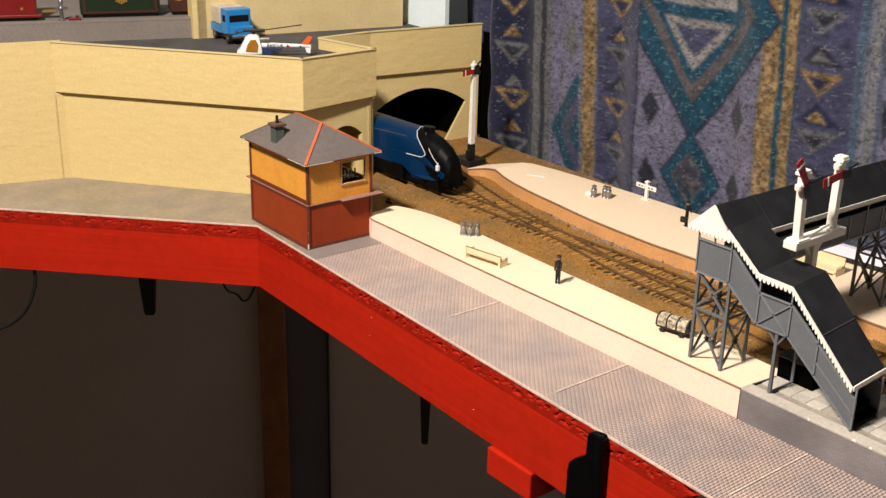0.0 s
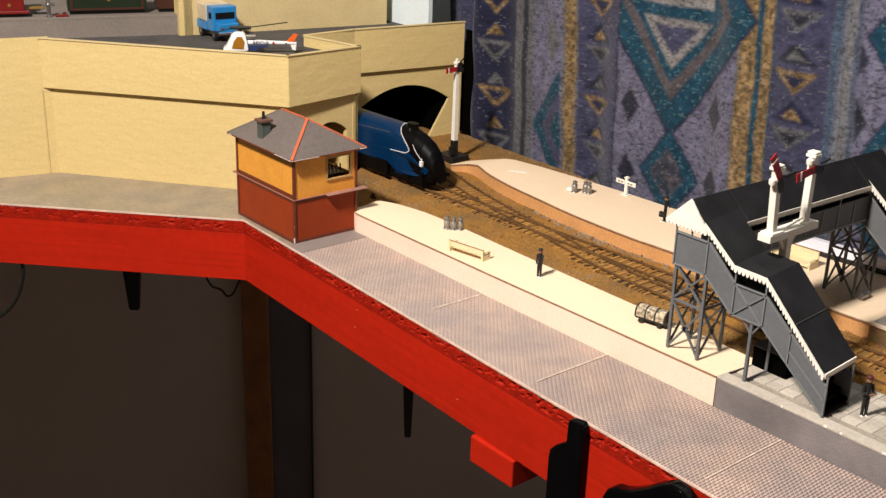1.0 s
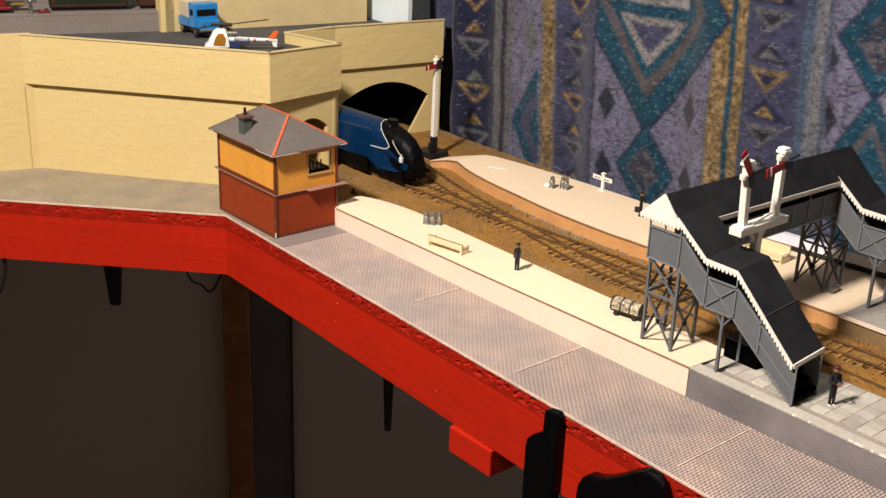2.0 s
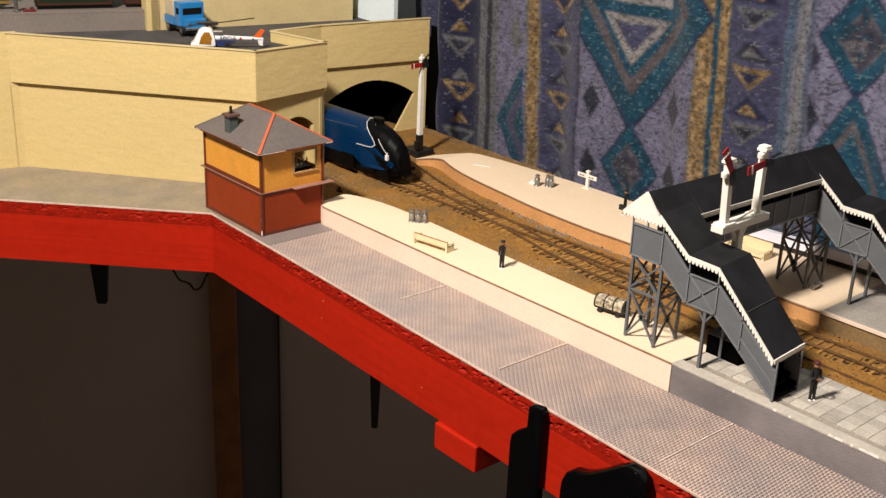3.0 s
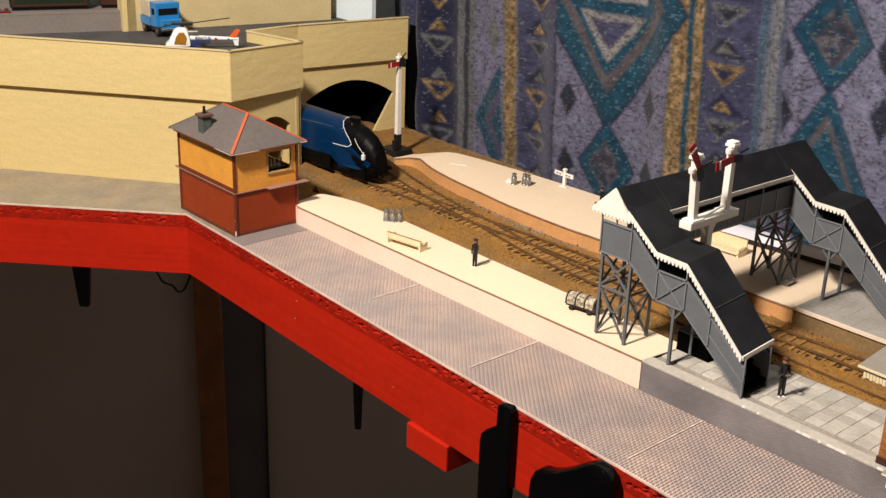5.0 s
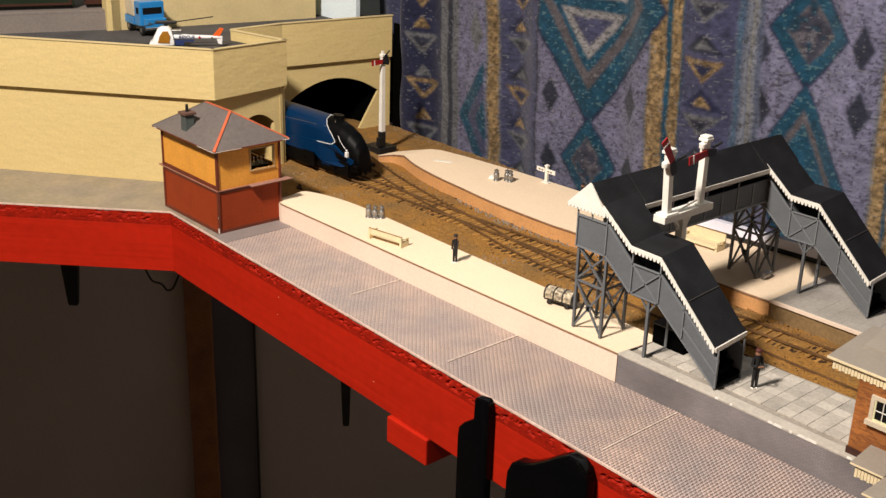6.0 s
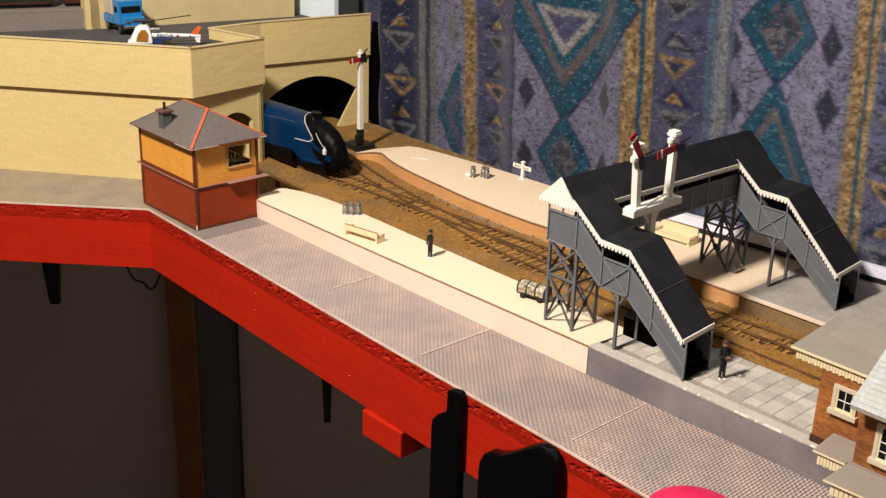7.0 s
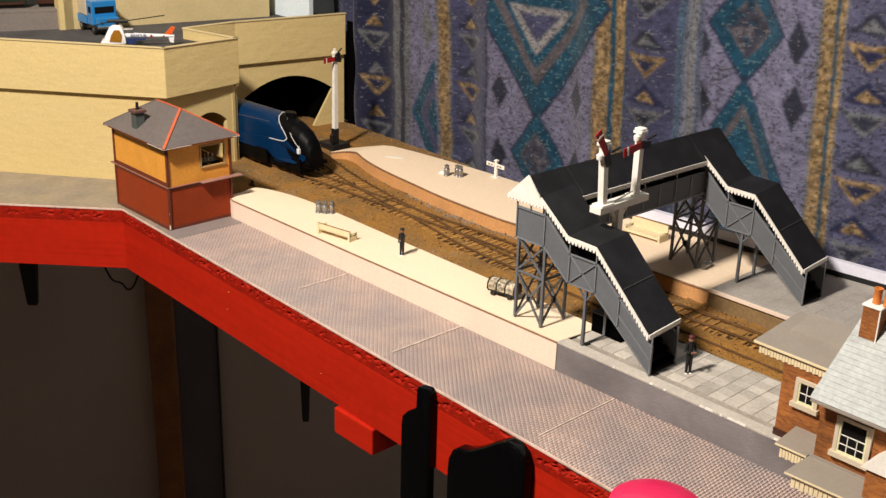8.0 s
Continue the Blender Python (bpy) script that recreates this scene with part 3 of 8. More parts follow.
for name, m, material in (("ballast_chips", stones, STONE), ("grey_ballast_chips", grey, GREY_STONE), ("dark_ballast_chips", dark, LUMP_AND_SHADE)):
    d_ = bpy.data.meshes.new(name)
    d_.from_pydata(m.v, [], m.f)
    d_.materials.append(material)
    tagged(new(name, d_), "loose scattered ballast chips on track bed", "ballast", kind="stuff")

# ---------------------------------------------------------------- platforms


def plat_z(x, y):
    return 0.0190 + 0.0046 * max(0.0, min(1.0, x / 0.44))


near_front = [(0.004, -0.0006), (0.20, -0.0012), (0.4408, 0.0)]
near_back = smoothed([(0.4455, 0.045), (0.359, 0.0485), (0.217, 0.0525), (0.073, 0.0572), (0.02, 0.0535), (-0.010, 0.0445), (-0.016, 0.036), (-0.012, 0.022), (-0.010, 0.004)], 4)
poly = near_front + near_back
inner = [(x, y + 0.0004) for x, y in near_front] + [(x, y - 0.001) for x, y in near_back]
plat = thing("platform_near", (0.2, 0.02, 0.0), "bare cream card station platform beside cobbled road", "platform", kind="structure")
part("side_wall", Mesh().prism(inner, -0.0008, lambda x, y: plat_z(x, y) - 0.0010), CARD_SIDE, plat)
part("edge_line", Mesh().prism(poly, lambda x, y: plat_z(x, y) - 0.0011, lambda x, y: plat_z(x, y) - 0.0001), CARD_LINE, plat, "thin brown line along the card edge")
part("deck", Mesh().prism([(x, y + (0.0009 if i < 3 else 0)) for i, (x, y) in enumerate(poly)], lambda x, y: plat_z(x, y) - 0.0006, lambda x, y: plat_z(x, y) + 0.0003), CARD, plat)

GZ = 0.0240
gp = thing("platform_paved", (0.6, 0.03, 0.0), "grey paved platform with brick paper side wall", "platform", kind="structure")
part("brick_side", Mesh().prism([(0.4415, 0.0006), (0.95, 0.0040), (0.95, 0.0060), (0.4415, 0.0026)], 0.0001, GZ - 0.0006), GREY_BRICK, gp, "grey brick paper")
part("end_wall", Mesh().prism([(0.4415, 0.0026), (0.4440, 0.0026), (0.4475, 0.0480), (0.4450, 0.0480)], -0.0008, GZ - 0.0006), GREY_BRICK, gp)
part("bedding", Mesh().prism([(0.4416, 0.0010), (0.95, 0.0044), (0.95, 0.0755), (0.57, 0.0742), (0.50, 0.0712), (0.4455, 0.048)], GZ - 0.0040, GZ - 0.0006), MORTAR, gp)
part("kerb", Mesh().prism([(0.4412, 0.0002), (0.95, 0.0036), (0.95, 0.0120), (0.4420, 0.0105)], GZ - 0.0014, GZ + 0.0004), SLAB, gp, "worn pale concrete edging", bevel=0.0003)
part("rear_wall", Mesh().prism([(0.4455, 0.048), (0.50, 0.0712), (0.57, 0.0742), (0.95, 0.0755), (0.95, 0.0765), (0.57, 0.0752), (0.50, 0.0722), (0.4450, 0.049)], 0.004, GZ - 0.0006), MORTAR, gp)


def far_z(x, y):
    return 0.0236 - 0.0070 * min(1.0, max(0.0, (-0.045 - x) / 0.035))


far_front = [(-0.0800, 0.1890), (-0.0660, 0.2000), (-0.0450, 0.1985), (-0.0120, 0.1870), (0.0320, 0.1780), (0.0880, 0.1715), (0.1380, 0.1662), (0.2120, 0.1645), (0.2610, 0.1675), (0.4550, 0.1745)]
far_back = [(0.4550, 0.2850), (0.3000, 0.2800), (0.1860, 0.2640), (0.1070, 0.2615), (0.0530, 0.2580), (-0.0060, 0.2520), (-0.0350, 0.2470), (-0.0630, 0.2290), (-0.0780, 0.2150)]
fp = thing("platform_far", (0.2, 0.22, 0.005), "bare peach card platform beneath the curtain", "platform", kind="structure")


def strip_deck(inset, z0, z1):
    """The platform's plan in cross strips, so that its ramp bends cleanly; z0 and z1 below and above the deck height."""
    line = [(x, y + inset) for x, y in smoothed(far_front, 4)]
    back = far_back[::-1]
    xs = sorted({x for x, y in line if x >= back[0][0]} | {x for x, y in back})
    rows = [(x, float(np.interp(x, [p[0] for p in line], [p[1] for p in line])), float(np.interp(x, [p[0] for p in back], [p[1] for p in back]))) for x in xs]
    tip = line[0]
    pts = [(tip[0], tip[1], far_z(*tip) + z) for z in (z0, z1)] + [(tip[0], tip[1] + 0.004, far_z(*tip) + z) for z in (z0, z1)]
    for x, f, r in rows:
        pts += [(x, f, far_z(x, f) + z0), (x, f, far_z(x, f) + z1), (x, r, far_z(x, r) + z0), (x, r, far_z(x, r) + z1)]
    n = len(rows) + 1
    faces = [(0, 2, 3, 1), (4 * n - 4, 4 * n - 3, 4 * n - 1, 4 * n - 2)]
    for i in range(n - 1):
        a, b = 4 * i, 4 * i + 4
        faces += [(a + 1, b + 1, b + 3, a + 3), (a, a + 2, b + 2, b), (a, b, b + 1, a + 1), (a + 2, a + 3, b + 3, b + 2)]
    return Mesh().add(pts, faces)


part("side_wall", strip_deck(0.0010, -0.0196, -0.0016), PEACH, fp, "orange brown card side")
part("edge_line", strip_deck(0.0, -0.0018, -0.0004), CARD_LINE, fp)
part("deck", strip_deck(0.0008, -0.0008, 0.0002), CARD, fp)
part("paper_scrap", Mesh().prism([(-0.008, 0.212), (0.010, 0.222), (0.009, 0.2265), (-0.009, 0.2165)], 0.0238, 0.0242), WHITE, fp, "white scrap of card")

fg = thing("platform_far_paved", (0.6, 0.23, 0.005), "grey concrete platform with brown side wall", "platform", kind="structure")
part("side_wall", Mesh().prism([(0.4552, 0.1765), (0.95, 0.1780), (0.95, 0.335), (0.4552, 0.335)], 0.004, 0.0225), mat("brown_plaster", (0.25, 0.16, 0.07), 0.85, var=0.15, scale=40), fg)
part("deck", Mesh().prism([(0.4552, 0.1750), (0.95, 0.1765), (0.95, 0.335), (0.4552, 0.335)], 0.0225, GZ), CONCRETE, fg, "grey concrete deck", bevel=0.0004)
part("front_kerb", Mesh().prism([(0.4552, 0.1745), (0.95, 0.1760), (0.95, 0.1785), (0.4552, 0.1770)], 0.0220, GZ + 0.0005), CARD_SIDE, fg)

# white board lying along the curtain's foot, above a black strip
foot_y = lambda x: 0.2680 + (x - 0.33) * 0.107
ends = (0.262, 0.640)
structure("skirting", Mesh().prism([(x, foot_y(x) - 0.0004) for x in ends] + [(x, foot_y(x) + 0.0066) for x in ends[::-1]], GZ + 0.0048, GZ + 0.0140), COOL_WHITE, "white board strip lying along the curtain foot", category="skirting board", bevel=0.0003)
structure("skirting_batten", Mesh().prism([(x, foot_y(x)) for x in ends] + [(x, foot_y(x) + 0.0062) for x in ends[::-1]], 0.0240, GZ + 0.0048), BLACK, "black strip below the white board", category="skirting board")

# ---------------------------------------------------------------- cream retaining walls and tunnel portals

TOPZ, BANDZ, DECKZ = 0.150, 0.0965, 0.139
C, A, B, D = Vector((-0.3480, -0.1700)), Vector((-0.1300, 0.0075)), Vector((-0.1350, 0.1030)), Vector((-0.2185, 0.0860))
PL, PR = Vector((-0.2215, 0.1550)), Vector((-0.1985, 0.3050))


def arch_wall(p, q, x_out, z0, z1, arches, thick):
    """A wall from p to q, its face to the right of p to q, with arched openings (start, end, spring, crown) along it."""
    d = (q - p).normalized()
    n = Vector((-d.y, d.x)) * thick
    length = (q - p).length
    outline = [(0.0, z0)]
    for a, b, spring, crown in arches:
        outline.append((a, z0))
        for i in range(13):
            u = i / 12
            outline.append((a + (b - a) * u, spring + (crown - spring) * (1 - (2 * u - 1) ** 2)))
        outline.append((b, z0))
    outline += [(length, z0), (length, z1), (0.0, z1)]
    # columns, so that every face is a plain quad
    stops = sorted({0.0, length, *[s for s, z in outline]})
    m = Mesh()

    def low(s):
        for a, b, spring, crown in arches:
            if a < s < b:
                u = (s - a) / (b - a)
                return spring + (crown - spring) * (1 - (2 * u - 1) ** 2)
        return z0

    for s0, s1 in zip(stops, stops[1:]):
        if s1 - s0 < 1e-6:
            continue
        e = (s1 - s0) * 1e-3
        l0, l1 = low(s0 + e), low(s1 - e)
        a0, a1 = p + d * s0, p + d * s1
        b0, b1 = a0 + n, a1 + n
        m.add([(a0.x, a0.y, l0), (a1.x, a1.y, l1), (a1.x, a1.y, z1), (a0.x, a0.y, z1), (b0.x, b0.y, l0), (b1.x, b1.y, l1), (b1.x, b1.y, z1), (b0.x, b0.y, z1)],
              [(0, 1, 2, 3), (5, 4, 7, 6), (0, 4, 5, 1), (3, 2, 6, 7)] + ([(0, 3, 7, 4)] if s0 == 0 or abs(l0 - low(s0 - e)) > 0.004 else []) + ([(1, 5, 6, 2)] if s1 == length or abs(l1 - low(s1 + e)) > 0.004 else []))
    return m


def band(p, q, z0, z1, thick):
    d = (q - p).normalized()
    n = Vector((-d.y, d.x)) * thick
    return Mesh().prism([tuple(p), tuple(q), tuple(q + n), tuple(p + n)], z0, z1)


vw = thing("retaining_wall", (-0.2, 0.0, 0.0), "cream embossed stone card wall with tunnel openings", "retaining wall", kind="structure")
wallA = A + Vector((-0.0090, 0.0020))
wallB = Vector((-0.1400, 0.0995))
wallC = C + Vector((0.0060, 0.0020))
d1 = (A - C).normalized()
n1 = Vector((-d1.y, d1.x))
part("lower_wall", band(C + n1 * 0.0055 - d1 * 0.006, A + n1 * 0.0055 - d1 * 0.004, -0.001, BANDZ + 0.004, 0.006), CREAM, vw)
part("upper_band", band(C, A, BANDZ, TOPZ, 0.0035), CREAM, vw, bevel=0.0004)
part("arch_wall", arch_wall(Vector((-0.1400, 0.0100)), wallB, 0, -0.001, BANDZ + 0.0055, [(0.033, 0.078, 0.0590, 0.0705)], 0.008), CREAM, vw)
part("upper_band", band(A, B, lambda x, y: BANDZ + 0.0030 * (y - A.y) / (B.y - A.y), TOPZ, 0.0035), CREAM, vw, bevel=0.0004)
part("upper_band", band(B + Vector((-0.0016, -0.0003)), D, BANDZ, TOPZ, 0.0035), CREAM, vw)
part("upper_band", band(D + Vector((0.002, 0)), PL + Vector((0, 0.001)), BANDZ, TOPZ, 0.0035), CREAM, vw)
part("upper_band", band(PL, PR, 0.0985, TOPZ, 0.0035), CREAM, vw, bevel=0.0004)
pd = (PR - PL).normalized()
pn = Vector((-pd.y, pd.x))
p0 = PL + pn * 0.0045 - pd * 0.085
part("portal_wall", arch_wall(p0, PR + pn * 0.0045, 0, -0.001, 0.102, [(0.018, 0.078, 0.050, 0.076), (0.0965, 0.2200, 0.0560, 0.0775)], 0.004), CREAM, vw, "cream portal wall with two arched mouths")
jamb0, jamb1, jb = p0 + pd * 0.2200, p0 + pd * 0.1860, pn * 0.004
part("slanted_jamb", Mesh().add([(jamb1.x, jamb1.y, -0.001), (jamb0.x, jamb0.y, -0.001), (jamb0.x, jamb0.y, 0.0560), (jamb1.x + jb.x, jamb1.y + jb.y, -0.001), (jamb0.x + jb.x, jamb0.y + jb.y, -0.001), (jamb0.x + jb.x, jamb0.y + jb.y, 0.0560)], [(0, 1, 2), (5, 4, 3), (0, 3, 4, 1), (1, 4, 5, 2), (2, 5, 3, 0)]), CREAM, vw)
part("return_wall", band(wallB, Vector((-0.2150, 0.088)), -0.001, BANDZ + 0.004, 0.004), CREAM, vw)
for p, q in ((C, A), (A, B), (B, D), (D, PL), (PL, PR)):
    d_ = (q - p).normalized()
    n_ = Vector((-d_.y, d_.x))
    m = Mesh().prism([tuple(p - n_ * 0.0010 - d_ * 0.001), tuple(q - n_ * 0.0010 + d_ * 0.001), tuple(q + n_ * 0.0042 + d_ * 0.001), tuple(p + n_ * 0.0042 - d_ * 0.001)], TOPZ + 0.0001, TOPZ + 0.0014)
    part("coping", m, CREAM_EDGE, vw, bevel=0.0003)
part("left_wall", band(Vector((-0.47, -0.62)), Vector((-0.3462, -0.1605)), -0.001, TOPZ + 0.001, 0.006), CREAM, vw)
part("arch_return", Mesh().prism([(-0.150, 0.0995), (-0.1420, 0.0995), (-0.1420, 0.1035), (-0.150, 0.1035)], -0.001, BANDZ), CREAM, vw)
# tunnel lining coloured black in place of the shade inside
part("tunnel_back", Mesh().box(-0.52, -0.515, -0.05, 0.34, -0.001, 0.135), TUNNEL, vw, "black backing standing in for the shaded tunnel depth")
part("tunnel_side", Mesh().prism([(-0.330, 0.272), (-0.2080, 0.2905), (-0.2080, 0.2960), (-0.330, 0.2780)], -0.001, 0.098), TUNNEL, vw, "black lining standing in for shade inside the tunnel mouth")
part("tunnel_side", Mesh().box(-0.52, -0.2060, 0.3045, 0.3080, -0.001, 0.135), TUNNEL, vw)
# black strip added where only shade fills the gap by the portal
part("gap_shade_strip", Mesh().box(-0.2000, -0.1815, 0.3085, 0.3092, -0.001, 0.141), TUNNEL, vw, "black strip standing in for the shaded gap beside the portal")
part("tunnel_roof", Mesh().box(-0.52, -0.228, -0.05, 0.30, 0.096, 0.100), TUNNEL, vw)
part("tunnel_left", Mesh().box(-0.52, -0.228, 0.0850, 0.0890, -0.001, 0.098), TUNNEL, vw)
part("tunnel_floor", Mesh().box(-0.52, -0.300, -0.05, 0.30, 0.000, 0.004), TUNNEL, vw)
part("deck", Mesh().prism([(-0.60, -0.30), tuple(C + n1 * 0.004), tuple(A + Vector((-0.0035, 0.001))), tuple(B + Vector((-0.0035, -0.0035))), tuple(D + Vector((-0.003, -0.004))), tuple(PL + pn * 0.0035), tuple(PR + pn * 0.0035), (-0.22, 0.318), (-0.60, 0.318)], DECKZ - 0.004, DECKZ), DECK, vw, "dark felt roof deck")
# thin tan rod added for the shade line in the wall corner
part("corner_crease_shade", Mesh().rod((-0.3466, -0.1722, 0.0), (-0.3466, -0.1722, BANDZ - 0.001), 0.0003), mat("tan_crease_shade", (0.52, 0.40, 0.195), 0.9), vw, "thin tan strip standing in for the shaded corner crease")
# taller block at the back of the deck
d_ = Vector((-0.2895, 0.2515)) - Vector((-0.3426, -0.0004))
d_.normalize()
q0, q1 = Vector((-0.3426, -0.0004)), Vector((-0.3426, -0.0004)) + d_ * 0.258
# wall panel placed to fit the camera's view, forward of the block's shadow
structure("wall_alcove", Mesh().box(-0.42, -0.2250, 0.2680, 0.2740, DECKZ, 0.42), WALL_PAINT, "pale blue painted wall behind the roof deck", category="wall")
bb = thing("back_building", (-0.33, 0.1, DECKZ), "tall plain cream card block on the roof deck", "building", kind="structure")
part("wall", band(q0, q1, DECKZ, 0.30, 0.05), CREAM_EDGE, bb)
part("corner_pier", band(q0 - d_ * 0.006, q0 + d_ * 0.010, DECKZ, 0.30, 0.02), CREAM, bb)

# ---------------------------------------------------------------- upper shelf and its rolling stock

s0, s1 = Vector((-0.5000, -0.4200)), Vector((-0.3500, -0.0010))
sd = (s1 - s0).normalized()
sn = Vector((-sd.y, sd.x))
sh = thing("upper_shelf", (s0.x, s0.y, DECKZ), "grey painted shelf edge above the roof deck", "shelf", kind="structure")
part("face", band(s0, s1, 0.105, 0.1595, 0.008), SHELF, sh)
part("shelf_top", band(s0 + sn * 0.0005, s1 + sn * 0.0005, 0.1595, 0.1625, 0.20), SHELF, sh, bevel=0.0004)
SHZ = 0.1626


def on_shelf(a, b, off, w, z0, z1):
    """A box on the shelf from length a to b along it."""
    p, q = s0 + sd * a + sn * off, s0 + sd * b + sn * off
    return Mesh().prism([tuple(p), tuple(q), tuple(q + sn * w), tuple(p + sn * w)], z0, z1)


L = (s1 - s0).length
coach = thing("shelf_coach", (*(s0 + sd * (L - 0.16) + sn * 0.03), SHZ), "dark green coach with brown panels and gold crest", "railway coach", "stock on the upper shelf")
part("body", on_shelf(L - 0.124, L - 0.0365, 0.012, 0.034, SHZ + 0.004, SHZ + 0.045), DARK_GREEN, coach, bevel=0.001)
for z0, z1 in ((SHZ + 0.0050, SHZ + 0.0075), (SHZ + 0.030, SHZ + 0.034)):
    part("panel_line", on_shelf(L - 0.121, L - 0.0395, 0.0112, 0.0010, z0, z1), DARK_BROWN, coach)
for a in (L - 0.121, L - 0.0425):
    part("panel_line", on_shelf(a, a + 0.003, 0.0111, 0.0010, SHZ + 0.005, SHZ + 0.034), DARK_BROWN, coach)
for k in range(5):
    h = 0.0016 + 0.0012 * (2 - abs(k - 2))
    part("crest", on_shelf(L - 0.085 + k * 0.0026, L - 0.083 + k * 0.0026, 0.0109, 0.0012, SHZ + 0.0190 - h, SHZ + 0.0190 + h * 0.4), GOLD, coach, "gold crest bars")
part("underframe", on_shelf(L - 0.122, L - 0.0385, 0.016, 0.026, SHZ, SHZ + 0.005), BLACK, coach)
coach2 = thing("shelf_coach", (*(s0 + sd * (L - 0.03) + sn * 0.03), SHZ), "dark brown coach end with gold crest", "railway coach", "stock on the upper shelf")
part("body", on_shelf(L - 0.0245, L + 0.02, 0.014, 0.034, SHZ + 0.004, SHZ + 0.045), DARK_BROWN, coach2, bevel=0.001)
for k in range(4):
    h = 0.0014 + 0.001 * (1.5 - abs(k - 1.5))
    part("crest", on_shelf(L - 0.020 + k * 0.0026, L - 0.018 + k * 0.0026, 0.0129, 0.0012, SHZ + 0.0190 - h, SHZ + 0.0190 + h * 0.4), GOLD, coach2, "gold crest bars")
part("underframe", on_shelf(L - 0.0225, L + 0.02, 0.018, 0.026, SHZ, SHZ + 0.005), BLACK, coach2)
eng = thing("shelf_engine", (*(s0 + sd * 0.15 + sn * 0.03), SHZ), "crimson railway engine standing on grey shelf", "locomotive", "stock on the upper shelf")
part("body", on_shelf(0.10, L - 0.170, 0.006, 0.034, SHZ + 0.006, SHZ + 0.050), LOCO_RED, eng, bevel=0.0015)
part("footplate", on_shelf(0.10, L - 0.165, 0.004, 0.038, SHZ + 0.004, SHZ + 0.007), LOCO_RED, eng, bevel=0.0005)
part("underframe", on_shelf(0.10, L - 0.172, 0.010, 0.026, SHZ, SHZ + 0.004), BLACK, eng)
part("hinge", on_shelf(L - 0.187, L - 0.184, 0.0052, 0.001, SHZ + 0.012, SHZ + 0.015), GOLD, eng)
part("hatch", on_shelf(L - 0.192, L - 0.186, 0.0053, 0.001, SHZ + 0.028, SHZ + 0.034), BLACK, eng)
part("coupling", on_shelf(L - 0.165, L - 0.150, 0.016, 0.014, SHZ + 0.0075, SHZ + 0.0085), GOLD, eng)
fig = s0 + sd * (L - 0.1445) + sn * 0.004
wp = thing("water_crane", (*fig, SHZ), "small grey cast metal lineside post", "lineside post")
part("post", Mesh().lathe((*fig, SHZ), [(0.0040, 0), (0.0040, 0.001), (0.0022, 0.002), (0.0020, 0.012), (0.0030, 0.014), (0.0018, 0.017), (0.0026, 0.020), (0.0012, 0.023)], 12), STEEL, wp, smooth=True)
part("arm", Mesh().rod((fig.x - 0.004, fig.y - 0.001, SHZ + 0.013), (fig.x + 0.006, fig.y + 0.004, SHZ + 0.014), 0.003), STEEL, wp)
bf = s0 + sd * (L - 0.131) + sn * 0.003
bufs = thing("buffer_block", (*bf, SHZ), "small red lineside block on shelf", "buffer block")
part("base", on_shelf(L - 0.138, L - 0.124, 0.001, 0.005, SHZ, SHZ + 0.0025), LOCO_RED, bufs, bevel=0.0004)
part("cap", on_shelf(L - 0.130, L - 0.126, 0.002, 0.004, SHZ + 0.0025, SHZ + 0.0050), CAP_RED, bufs, bevel=0.0004)

# ---------------------------------------------------------------- curtain

CY = 0.312


def tri(u, v, cx, top, bot, half):
    """Inside a triangle whose base of half width lies at top and whose point lies at bot."""
    k = (v - bot) / (top - bot)
    return (k >= 0) & (k <= 1) & (np.abs(u - cx) <= half * k)


def rhomb(u, v, cx, cz, hw, hh):
    return np.abs(u - cx) / hw + np.abs(v - cz) / hh


